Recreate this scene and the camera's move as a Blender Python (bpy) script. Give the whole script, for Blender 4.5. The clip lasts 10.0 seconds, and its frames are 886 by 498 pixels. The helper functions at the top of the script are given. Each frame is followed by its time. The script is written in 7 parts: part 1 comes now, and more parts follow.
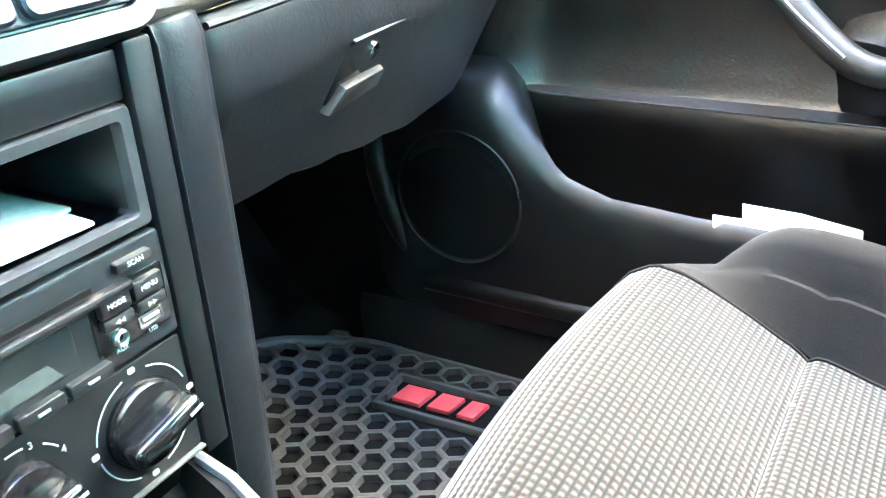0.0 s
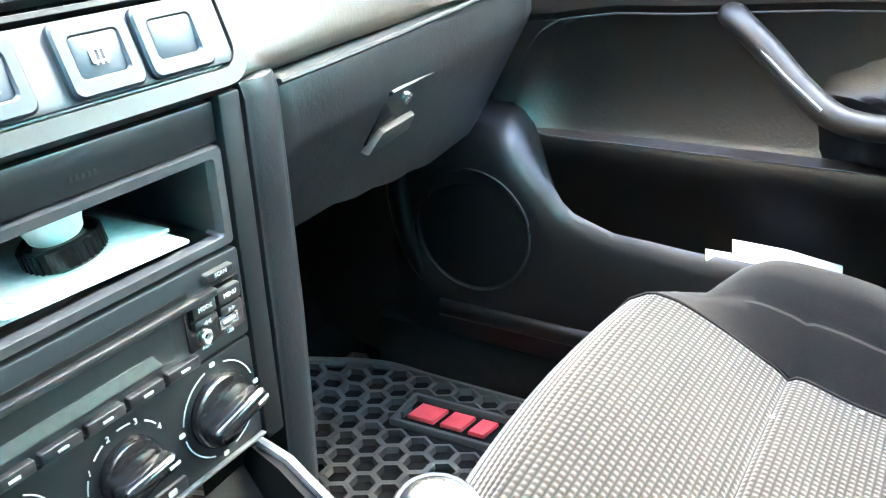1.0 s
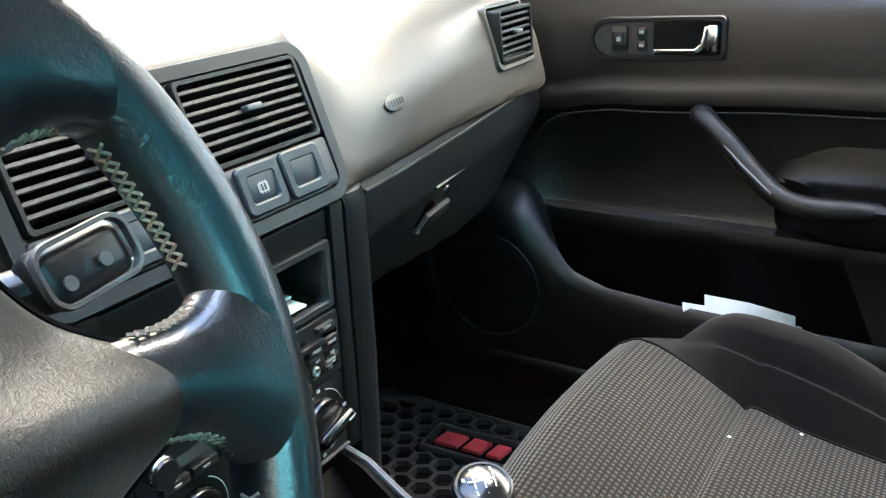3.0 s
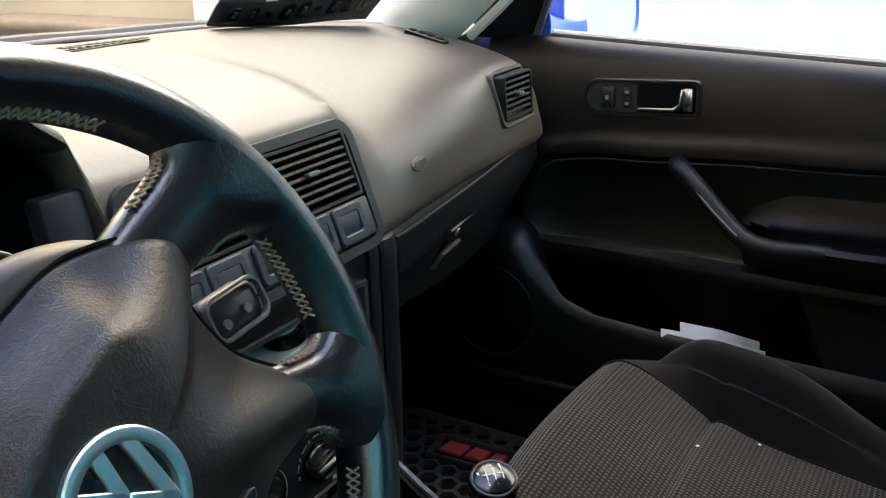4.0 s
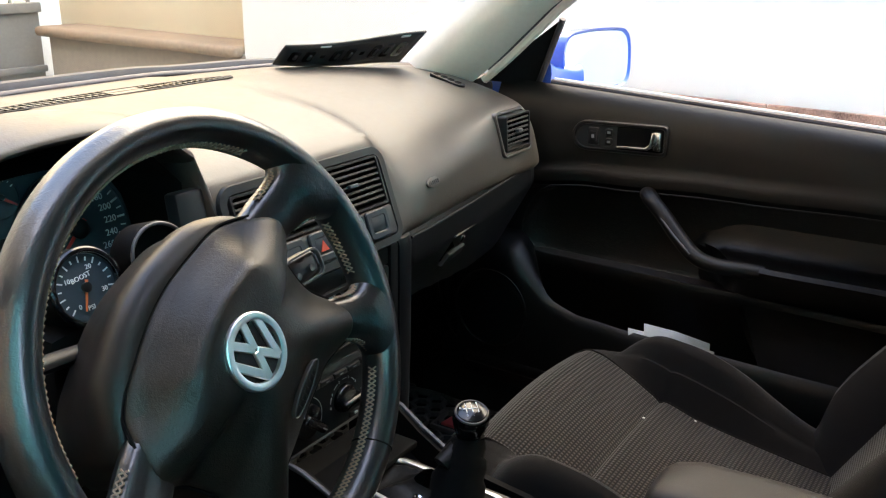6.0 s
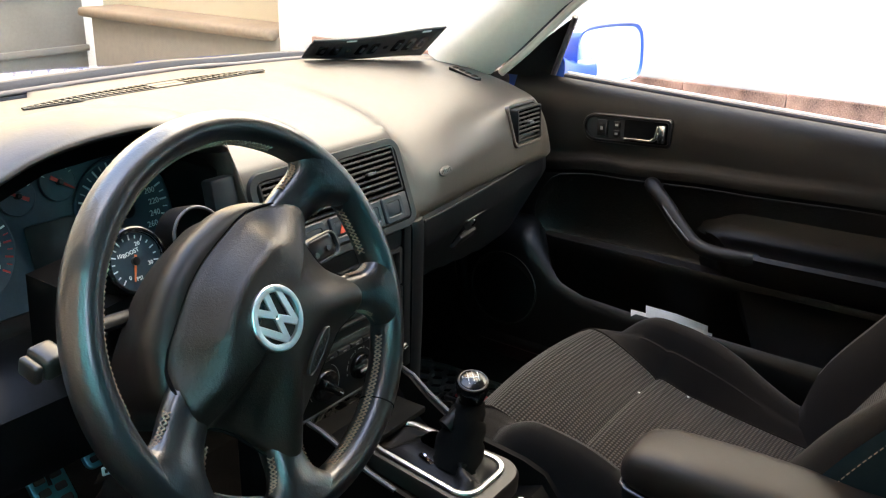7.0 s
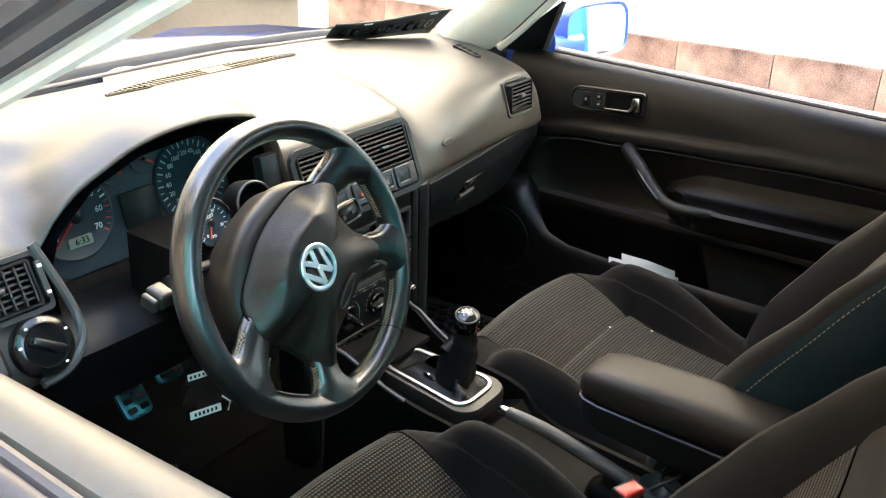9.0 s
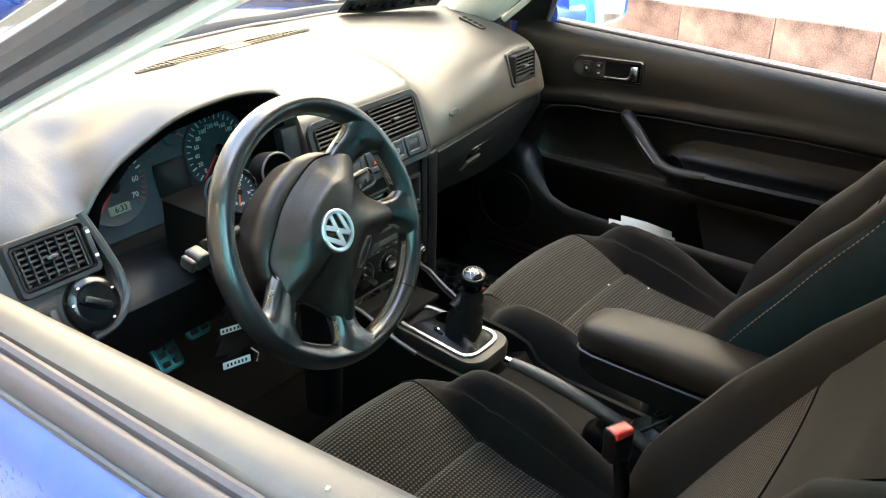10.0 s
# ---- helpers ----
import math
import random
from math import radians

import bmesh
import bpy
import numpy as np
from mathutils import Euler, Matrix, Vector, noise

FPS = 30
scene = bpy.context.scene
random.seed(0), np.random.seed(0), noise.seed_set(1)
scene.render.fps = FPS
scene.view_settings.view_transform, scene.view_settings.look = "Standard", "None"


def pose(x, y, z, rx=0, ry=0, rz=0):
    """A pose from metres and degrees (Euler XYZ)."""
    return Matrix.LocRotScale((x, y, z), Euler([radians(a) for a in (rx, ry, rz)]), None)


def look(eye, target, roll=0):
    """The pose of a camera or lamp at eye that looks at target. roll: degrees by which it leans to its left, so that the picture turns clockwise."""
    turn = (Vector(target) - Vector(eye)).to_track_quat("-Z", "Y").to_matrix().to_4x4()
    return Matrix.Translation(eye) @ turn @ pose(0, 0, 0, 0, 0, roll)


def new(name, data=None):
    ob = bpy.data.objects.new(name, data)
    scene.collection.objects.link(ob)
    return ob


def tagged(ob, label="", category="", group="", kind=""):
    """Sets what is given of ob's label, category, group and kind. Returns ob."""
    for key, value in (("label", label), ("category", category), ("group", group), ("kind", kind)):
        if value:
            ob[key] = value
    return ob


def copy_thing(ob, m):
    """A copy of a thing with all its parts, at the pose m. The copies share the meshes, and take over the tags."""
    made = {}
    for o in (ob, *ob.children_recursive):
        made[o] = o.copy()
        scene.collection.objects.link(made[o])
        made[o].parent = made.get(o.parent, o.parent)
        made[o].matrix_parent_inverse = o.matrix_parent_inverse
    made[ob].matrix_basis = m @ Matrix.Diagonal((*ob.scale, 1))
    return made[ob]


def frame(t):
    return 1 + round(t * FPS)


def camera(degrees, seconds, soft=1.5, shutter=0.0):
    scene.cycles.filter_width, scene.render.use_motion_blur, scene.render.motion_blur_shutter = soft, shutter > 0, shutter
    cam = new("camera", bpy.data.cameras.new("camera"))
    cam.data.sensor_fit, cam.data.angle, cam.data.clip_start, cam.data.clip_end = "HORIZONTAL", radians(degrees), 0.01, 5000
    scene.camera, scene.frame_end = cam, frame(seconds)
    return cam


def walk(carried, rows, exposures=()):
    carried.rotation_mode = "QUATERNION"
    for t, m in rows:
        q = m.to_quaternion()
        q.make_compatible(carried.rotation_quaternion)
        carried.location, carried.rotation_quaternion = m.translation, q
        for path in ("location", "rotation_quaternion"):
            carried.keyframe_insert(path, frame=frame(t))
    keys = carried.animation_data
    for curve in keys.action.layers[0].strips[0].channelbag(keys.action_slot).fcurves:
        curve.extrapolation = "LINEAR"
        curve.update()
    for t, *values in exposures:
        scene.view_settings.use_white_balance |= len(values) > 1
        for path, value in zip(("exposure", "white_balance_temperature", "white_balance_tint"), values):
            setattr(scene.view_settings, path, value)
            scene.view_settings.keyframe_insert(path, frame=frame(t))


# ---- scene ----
cam = camera(53.1, 10.0, soft=1.2)
PATH = [
    (0, (-0.148, -0.0021, 0.9121), (1.4606, 0.9849, -0.0098), -3.4),
    (0.5, (-0.1827, -0.0221, 0.9352), (1.4238, 0.9839, 0.0311), -2.9),
    (1, (-0.2268, -0.0326, 0.9426), (1.4102, 0.9765, 0.0983), -2.5),
    (1.5, (-0.2678, -0.0504, 0.9615), (1.3797, 0.9513, 0.1288), -2.8),
    (2, (-0.3097, -0.0578, 0.9909), (1.3556, 0.9429, 0.1929), -2.7),
    (2.5, (-0.3486, -0.0777, 1.0139), (1.3251, 0.9261, 0.238), -2.8),
    (3, (-0.4032, -0.1092, 1.0475), (1.2611, 0.9219, 0.2884), -2.4),
    (3.2, (-0.4326, -0.1176, 1.0707), (1.2338, 0.9009, 0.2979), -2.0),
    (4.5, (-0.5932, -0.1985, 1.1462), (1.1004, 0.8285, 0.448), -1.1),
    (5, (-0.651, -0.2405, 1.1662), (1.0437, 0.7917, 0.4795), -0.6),
    (5.5, (-0.7151, -0.2909, 1.1841), (0.9713, 0.7602, 0.5037), 0.1),
    (6.8, (-0.8232, -0.4001, 1.2366), (0.8054, 0.7151, 0.5215), 1.7),
    (7, (-0.8358, -0.4179, 1.245), (0.7781, 0.7109, 0.5152), 1.4),
    (7.5, (-0.8872, -0.4578, 1.2775), (0.7014, 0.6878, 0.5215), 2.1),
    (8, (-0.9324, -0.4987, 1.3048), (0.6437, 0.6468, 0.5215), 1.7),
    (8.5, (-0.9797, -0.5387, 1.3426), (0.5859, 0.5974, 0.5257), 1.5),
    (9, (-1.0279, -0.5754, 1.372), (0.5261, 0.5439, 0.511), 1.4),
    (9.5, (-1.0636, -0.6058, 1.3982), (0.4683, 0.5166, 0.5015), 1.2),
    (10, (-1.1067, -0.6373, 1.4193), (0.4032, 0.4778, 0.4784), 0.6),
]
EXPOSURE = [(0.0, 7.68, 6900, 8), (1.0, 7.43, 6900, 8), (2.0, 6.75, 7100, 9), (3.0, 5.25, 7100, 10), (4.4, 3.6, 7600, 15), (5.7, 3.68, 7900, 16), (7.0, 4.05, 8100, 16), (8.5, 4.42, 8200, 14), (10.0, 4.6, 8200, 10)]
walk(cam, [(t, look(eye, target, roll)) for t, eye, target, roll in PATH], EXPOSURE)

# ---- light ----
world = bpy.data.worlds.new("sky")
scene.world = world
world.use_nodes = True
wn = world.node_tree
wn.nodes.clear()
sky = wn.nodes.new("ShaderNodeTexSky")
sky.sky_type, sky.sun_disc = "NISHITA", False
sky.sun_elevation, sky.sun_rotation = radians(50), radians(250)
sky.air_density, sky.dust_density, sky.ozone_density = 1.0, 1.2, 1.5
bg = wn.nodes.new("ShaderNodeBackground")
bg.inputs["Strength"].default_value = 0.15
wo = wn.nodes.new("ShaderNodeOutputWorld")
wn.links.new(sky.outputs[0], bg.inputs[0])
wn.links.new(bg.outputs[0], wo.inputs[0])

sun_data = bpy.data.lights.new("sun", "SUN")
sun_data.energy, sun_data.angle, sun_data.color = 5.0, radians(1), (1.0, 0.95, 0.87)
sun = new("sun", sun_data)
el, az = radians(50), radians(250)
sun.matrix_world = look((3 * math.sin(az), 3 * math.cos(az), 5), (3 * math.sin(az) - math.sin(az) * math.cos(el), 3 * math.cos(az) - math.cos(az) * math.cos(el), 5 - math.sin(el)))


# ---- materials ----
def mat(name, base, rough=0.5, metal=0.0, spread=0.25, grain=40.0, bump=0.0, bump_scale=400.0, bump_kind="noise", wear=None, spec=0.5, coat=0.0, rough_spread=0.12, coat_rough=0.03, sheen=0.0):
    """A surface with blotches at one scale, grain at another, and fine relief."""
    m = bpy.data.materials.new(name)
    m.use_nodes = True
    t = m.node_tree
    p = t.nodes["Principled BSDF"]
    p.inputs["Metallic"].default_value = metal
    p.inputs["Specular IOR Level"].default_value = spec
    p.inputs["Coat Weight"].default_value = coat
    p.inputs["Coat Roughness"].default_value = coat_rough
    p.inputs["Sheen Weight"].default_value = sheen
    co = t.nodes.new("ShaderNodeTexCoord")
    big = t.nodes.new("ShaderNodeTexNoise")
    big.inputs["Scale"].default_value, big.inputs["Detail"].default_value = grain * 0.25, 5
    fine = t.nodes.new("ShaderNodeTexNoise")
    fine.inputs["Scale"].default_value, fine.inputs["Detail"].default_value = grain * 6, 3
    for nd in (big, fine):
        t.links.new(co.outputs["Object"], nd.inputs["Vector"])
    mx = t.nodes.new("ShaderNodeMath")
    mx.operation = "MULTIPLY_ADD"
    mx.inputs[1].default_value, mx.inputs[2].default_value = 0.35, 0.0
    t.links.new(fine.outputs["Fac"], mx.inputs[0])
    ad = t.nodes.new("ShaderNodeMath")
    ad.operation = "MULTIPLY_ADD"
    ad.inputs[1].default_value = 0.65
    t.links.new(big.outputs["Fac"], ad.inputs[0])
    t.links.new(mx.outputs[0], ad.inputs[2])
    ramp = t.nodes.new("ShaderNodeValToRGB")
    lo = [max(0.0, c * (1 - spread)) for c in base]
    hi = [min(1.0, c * (1 + spread)) for c in (wear or base)]
    ramp.color_ramp.elements[0].position, ramp.color_ramp.elements[1].position = 0.3, 0.72
    ramp.color_ramp.elements[0].color, ramp.color_ramp.elements[1].color = (*lo, 1), (*hi, 1)
    t.links.new(ad.outputs[0], ramp.inputs[0])
    t.links.new(ramp.outputs[0], p.inputs["Base Color"])
    rr = t.nodes.new("ShaderNodeMapRange")
    rr.inputs["To Min"].default_value, rr.inputs["To Max"].default_value = max(0.02, rough - rough_spread), min(1, rough + rough_spread)
    t.links.new(ad.outputs[0], rr.inputs["Value"])
    t.links.new(rr.outputs[0], p.inputs["Roughness"])
    if bump:
        if bump_kind == "hide":
            # pores between soft wrinkles
            wr = t.nodes.new("ShaderNodeTexNoise")
            wr.inputs["Scale"].default_value, wr.inputs["Detail"].default_value, wr.inputs["Distortion"].default_value = bump_scale * 0.3, 5, 1.6
            t.links.new(co.outputs["Object"], wr.inputs["Vector"])
            b = t.nodes.new("ShaderNodeTexVoronoi")
            b.feature = "DISTANCE_TO_EDGE"
            sm = t.nodes.new("ShaderNodeMath")
            sm.operation = "MULTIPLY_ADD"
            sm.inputs[1].default_value = 0.45
            t.links.new(b.outputs["Distance"], sm.inputs[0])
            t.links.new(wr.outputs["Fac"], sm.inputs[2])
            src = sm.outputs[0]
        elif bump_kind == "leather":
            b = t.nodes.new("ShaderNodeTexVoronoi")
            b.feature = "DISTANCE_TO_EDGE"
            src = b.outputs["Distance"]
        else:
            b = t.nodes.new("ShaderNodeTexNoise")
            b.inputs["Detail"].default_value = 4
            src = b.outputs["Fac"]
        b.inputs["Scale"].default_value = bump_scale
        t.links.new(co.outputs["Object"], b.inputs["Vector"])
        bn = t.nodes.new("ShaderNodeBump")
        bn.inputs["Strength"].default_value, bn.inputs["Distance"].default_value = bump, 0.0006
        t.links.new(src, bn.inputs["Height"])
        t.links.new(bn.outputs[0], p.inputs["Normal"])
    return m


def weave(name, dark, light, pitch):
    """Waffle cloth: rows of pale thread over black, the gaps darkened for shade between ribs, laid along the panel's
    own metres.
    """
    m = bpy.data.materials.new(name)
    m.use_nodes = True
    t = m.node_tree
    p = t.nodes["Principled BSDF"]
    p.inputs["Roughness"].default_value = 0.92
    p.inputs["Sheen Weight"].default_value = 0.15
    p.inputs["Specular IOR Level"].default_value = 0.15
    co = t.nodes.new("ShaderNodeTexCoord")
    warp = t.nodes.new("ShaderNodeTexNoise")
    warp.inputs["Scale"].default_value = 350
    t.links.new(co.outputs["Object"], warp.inputs["Vector"])
    sep = t.nodes.new("ShaderNodeSeparateXYZ")
    t.links.new(co.outputs["UV"], sep.inputs[0])

    def op(kind, a, b=None, c=None):
        n = t.nodes.new("ShaderNodeMath")
        n.operation = kind
        for i, v in enumerate((a, b, c)):
            if v is None:
                continue
            if hasattr(v, "links"):
                t.links.new(v, n.inputs[i])
            else:
                n.inputs[i].default_value = v
        return n.outputs[0]

    jit = op("MULTIPLY_ADD", warp.outputs["Fac"], 0.6, -0.3)
    v = sep.outputs["Y"]
    k = 2 * math.pi / pitch
    sx = op("SINE", op("MULTIPLY_ADD", sep.outputs["X"], k, jit))
    sv = op("SINE", op("MULTIPLY_ADD", v, k, jit))
    row = op("MULTIPLY_ADD", sv, 0.5, 0.5)
    dot = op("MULTIPLY_ADD", sx, 0.22, 0.78)
    h = op("MULTIPLY", row, dot)
    h2 = op("POWER", h, 1.3)
    blot = t.nodes.new("ShaderNodeTexNoise")
    blot.inputs["Scale"].default_value, blot.inputs["Detail"].default_value = 9, 4
    t.links.new(co.outputs["Object"], blot.inputs["Vector"])
    f = op("MULTIPLY", h2, op("MULTIPLY_ADD", blot.outputs["Fac"], 0.5, 0.75))
    # dark colour follows the low gaps, deepening the shade between ribs
    mixc = t.nodes.new("ShaderNodeMix")
    mixc.data_type = "RGBA"
    mixc.inputs[6].default_value, mixc.inputs[7].default_value = (*dark, 1), (*light, 1)
    t.links.new(f, mixc.inputs[0])
    t.links.new(mixc.outputs[2], p.inputs["Base Color"])
    bn = t.nodes.new("ShaderNodeBump")
    bn.inputs["Strength"].default_value, bn.inputs["Distance"].default_value = 1.0, 0.0020
    t.links.new(h, bn.inputs["Height"])
    t.links.new(bn.outputs[0], p.inputs["Normal"])
    return m


def glass(name, tint, gloss_rough=0.0):
    """A thin pane: clear, with a little gloss."""
    m = bpy.data.materials.new(name)
    m.use_nodes = True
    t = m.node_tree
    t.nodes.remove(t.nodes["Principled BSDF"])
    tr = t.nodes.new("ShaderNodeBsdfTransparent")
    tr.inputs[0].default_value = (*tint, 1)
    gl = t.nodes.new("ShaderNodeBsdfGlossy")
    gl.inputs["Roughness"].default_value = gloss_rough
    mx = t.nodes.new("ShaderNodeMixShader")
    mx.inputs[0].default_value = 0.05
    t.links.new(tr.outputs[0], mx.inputs[1])
    t.links.new(gl.outputs[0], mx.inputs[2])
    t.links.new(mx.outputs[0], t.nodes["Material Output"].inputs[0])
    return m


# black dash plastic, raised and warmed for the windscreen light on the pad
M_TOP = mat("dash_lit_soft_plastic", (0.030, 0.0228, 0.0175), 0.44, bump=0.35, bump_scale=420, bump_kind="hide", grain=14, spread=0.2, spec=0.8)
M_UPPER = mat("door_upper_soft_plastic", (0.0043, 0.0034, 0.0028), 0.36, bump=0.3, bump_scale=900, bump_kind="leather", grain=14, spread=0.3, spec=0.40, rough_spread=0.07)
M_PULL = mat("smooth_black_grip", (0.0075, 0.0062, 0.0053), 0.46, bump=0.15, bump_scale=900, grain=20, spec=0.28)
M_DOOR = mat("door_card_plastic", (0.0022, 0.0017, 0.0014), 0.34, bump=0.4, bump_scale=700, bump_kind="leather", grain=14, spread=0.3, spec=0.30, rough_spread=0.07)
# darker copy of the dash plastic, the lower dash's shade in its colour
M_DASH = mat("dash_shaded_soft_plastic", (0.0055, 0.0065, 0.0081), 0.42, bump=0.45, bump_scale=420, bump_kind="hide", grain=14, spread=0.3, spec=0.24)
M_POD = mat("pocket_plastic", (0.0036, 0.0033, 0.0032), 0.42, bump=0.3, bump_scale=700, bump_kind="leather", grain=14, spread=0.3, spec=0.38)
M_HARD = mat("hard_black_plastic", (0.007, 0.007, 0.0072), 0.5, bump=0.25, bump_scale=1100, grain=20, spec=0.3)
M_EMBLEM = mat("bright_emblem_chrome", (0.90, 0.93, 0.93), 0.30, metal=1.0, spread=0.05, rough_spread=0.05, grain=60)
# hard black plastic darkened further, deep shade put into the colour
M_DULL = mat("shaded_black_plastic", (0.0026, 0.0024, 0.0023), 0.62, bump=0.25, bump_scale=1100, grain=20, spec=0.08)
M_SATIN = mat("satin_black_plastic", (0.0075, 0.0075, 0.0082), 0.32, bump=0.06, bump_scale=900, grain=25)
M_GLOSS = mat("gloss_black_plastic", (0.006, 0.006, 0.0066), 0.18, rough_spread=0.06, grain=30)
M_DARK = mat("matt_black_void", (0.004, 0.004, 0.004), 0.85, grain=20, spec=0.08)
# worn black leather, base tinted with the teal light on the wheel
M_LEATHER = mat("worn_teal_lit_leather", (0.0050, 0.0072, 0.0082), 0.33, bump=0.55, bump_scale=420, bump_kind="hide", grain=60, spread=0.3, rough_spread=0.06, spec=0.85, coat=0.65, coat_rough=0.15)
M_PAD = mat("grained_airbag_cover", (0.0140, 0.0103, 0.0080), 0.38, bump=0.55, bump_scale=850, bump_kind="hide", grain=18, spec=0.5)
M_HUB = mat("smooth_hub_plastic", (0.0105, 0.0080, 0.0065), 0.42, bump=0.15, bump_scale=900, bump_kind="leather", grain=18, spec=0.4)
M_GAITER = mat("soft_gaiter_leather", (0.0034, 0.0030, 0.0027), 0.46, bump=0.4, bump_scale=500, bump_kind="hide", grain=22, spread=0.35, spec=0.25)
M_STALK = mat("worn_silver_plastic", (0.020, 0.020, 0.019), 0.36, metal=0.0, grain=60, spread=0.5)
M_TINT = glass("tinted_rear_glass", (0.10, 0.24, 0.26))
M_SURROUND = mat("satin_graphite_surround", (0.018, 0.0165, 0.015), 0.36, bump=0.08, bump_scale=900, grain=25, spec=0.5)
M_RADIO = mat("smooth_radio_face", (0.0062, 0.0082, 0.0098), 0.38, bump=0.06, bump_scale=900, grain=25, spec=0.38)
M_FASCIA = mat("fine_black_fascia", (0.0034, 0.0045, 0.0054), 0.44, bump=0.12, bump_scale=1000, grain=25, spec=0.26)
M_INSERT = mat("pebbled_door_insert", (0.0042, 0.0033, 0.0026), 0.35, bump=0.9, bump_scale=330, bump_kind="hide", grain=14, spread=0.35, spec=0.65, rough_spread=0.07)
# black sill padding, the light falling on it put into a pale grey
M_SILL = mat("lit_black_sill", (0.095, 0.085, 0.077), 0.45, bump=0.3, bump_scale=900, bump_kind="leather", grain=14, spread=0.2, spec=0.7)
M_TRIM = mat("satin_vent_trim", (0.0060, 0.0072, 0.0086), 0.42, bump=0.12, bump_scale=1000, grain=25, spec=0.35)
M_KNEE = mat("grained_knee_panel", (0.0040, 0.0043, 0.0048), 0.45, bump=0.3, bump_scale=800, bump_kind="leather", grain=16, spec=0.25)
M_VINYL = mat("armrest_leatherette", (0.0200, 0.0145, 0.0114), 0.52, bump=0.3, bump_scale=800, bump_kind="leather", grain=16, spec=0.33)
M_STITCH = mat("grey_thread", (0.30, 0.20, 0.145), 0.8, grain=200)
M_CHROME = mat("chrome", (0.78, 0.78, 0.78), 0.16, metal=1.0, spread=0.05, rough_spread=0.06, grain=60)
M_ALU = mat("brushed_aluminium", (0.55, 0.57, 0.58), 0.3, metal=1.0, spread=0.1, grain=80)
M_CLOTH = weave("grey_waffle_cloth", (0.0036, 0.0026, 0.0020), (0.0370, 0.0275, 0.0220), 0.0060)
M_BOLSTER = mat("black_knit_bolster", (0.0048, 0.0032, 0.0024), 0.9, bump=0.5, bump_scale=1500, grain=30, spec=0.2, spread=0.3, sheen=0.08)
# black leatherette whose base colour carries the teal light on the seat side
M_SIDE = mat("teal_lit_leatherette_side", (0.010, 0.024, 0.029), 0.45, bump=0.3, bump_scale=700, bump_kind="leather", grain=16, spec=0.18)
M_CARPET = mat("dark_carpet", (0.0090, 0.0080, 0.0074), 0.95, bump=1.0, bump_scale=900, grain=60, spread=0.5, spec=0.1)
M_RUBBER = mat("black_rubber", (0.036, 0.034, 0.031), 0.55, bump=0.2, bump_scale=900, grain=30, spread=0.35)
M_MATRED = mat("red_rubber", (0.42, 0.035, 0.04), 0.55, grain=60, spread=0.3)
M_WHITE = mat("white_print", (0.75, 0.76, 0.76), 0.6, grain=80, spread=0.06)
M_PAPER = mat("white_paper", (0.82, 0.82, 0.81), 0.8, grain=30, spread=0.06)
M_GREYPRINT = mat("grey_print", (0.30, 0.31, 0.31), 0.6, grain=80, spread=0.1)
M_RED = mat("red_plastic", (0.65, 0.035, 0.03), 0.35, grain=40, spread=0.12)
M_HAZARD = mat("hazard_red", (0.50, 0.05, 0.02), 0.4, grain=60, spread=0.1)
M_ORANGE = mat("orange_needle", (0.75, 0.16, 0.06), 0.4, grain=60, spread=0.1)
M_LCD = mat("lcd_grey_green", (0.20, 0.24, 0.20), 0.25, grain=60, spread=0.12)
# tone of the sheen drawn on the radio display
M_LCDSTRIP = mat("display_sheen_grey", (0.055, 0.066, 0.062), 0.2, grain=30)
M_LCDDARK = mat("dark_display", (0.010, 0.013, 0.014), 0.34, grain=30, rough_spread=0.05, spec=0.3)
M_DIAL = mat("dial_face", (0.030, 0.047, 0.060), 0.36, grain=40)
M_PILLAR = mat("pale_beige_pillar_trim", (0.83, 0.75, 0.66), 0.75, bump=0.25, bump_scale=900, grain=20, spread=0.06)
M_PAINT = mat("blue_car_paint", (0.022, 0.105, 0.48), 0.3, coat=1.0, grain=30, spread=0.12, spec=0.45, coat_rough=0.04)
M_SCUTTLE = mat("blue_black_rubber", (0.018, 0.022, 0.034), 0.5, bump=0.2, bump_scale=300, grain=30, spread=0.4, spec=0.3)
M_PEDAL = mat("blue_anodised_metal", (0.08, 0.40, 0.47), 0.32, metal=0.9, grain=60, spread=0.15)
M_GRIP = mat("worn_grey_grip", (0.060, 0.053, 0.046), 0.5, bump=0.2, bump_scale=700, bump_kind="leather", grain=30)
M_SEAL = mat("rubber_seal", (0.074, 0.063, 0.069), 0.5, bump=0.2, bump_scale=500, grain=30, spec=0.5)
M_WHITEPLASTIC = mat("white_plastic", (0.78, 0.79, 0.78), 0.3, grain=30, spread=0.06)
M_CLEAR = mat("clear_grey_sleeve", (0.55, 0.60, 0.60), 0.12, grain=25, spread=0.3, rough_spread=0.06)
M_PLATE = mat("black_plate_back", (0.022, 0.023, 0.024), 0.5, bump=0.4, bump_scale=120, grain=20)
M_WALL = mat("white_plaster", (0.80, 0.79, 0.76), 0.9, bump=0.4, bump_scale=60, grain=3, spread=0.05)
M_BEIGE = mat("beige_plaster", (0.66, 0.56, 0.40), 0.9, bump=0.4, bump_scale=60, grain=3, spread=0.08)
# dim buff for the unseen west wall, limits light through the driver's window
M_BUFF = mat("dim_bounce_buff", (0.27, 0.22, 0.172), 0.9, bump=0.4, bump_scale=60, grain=3, spread=0.08)
# turquoise for unseen surfaces that throw teal light into the car
M_TURQ = mat("teal_bounce_paint", (0.080, 0.44, 0.51), 0.7, bump=0.3, bump_scale=60, grain=3, spread=0.12)
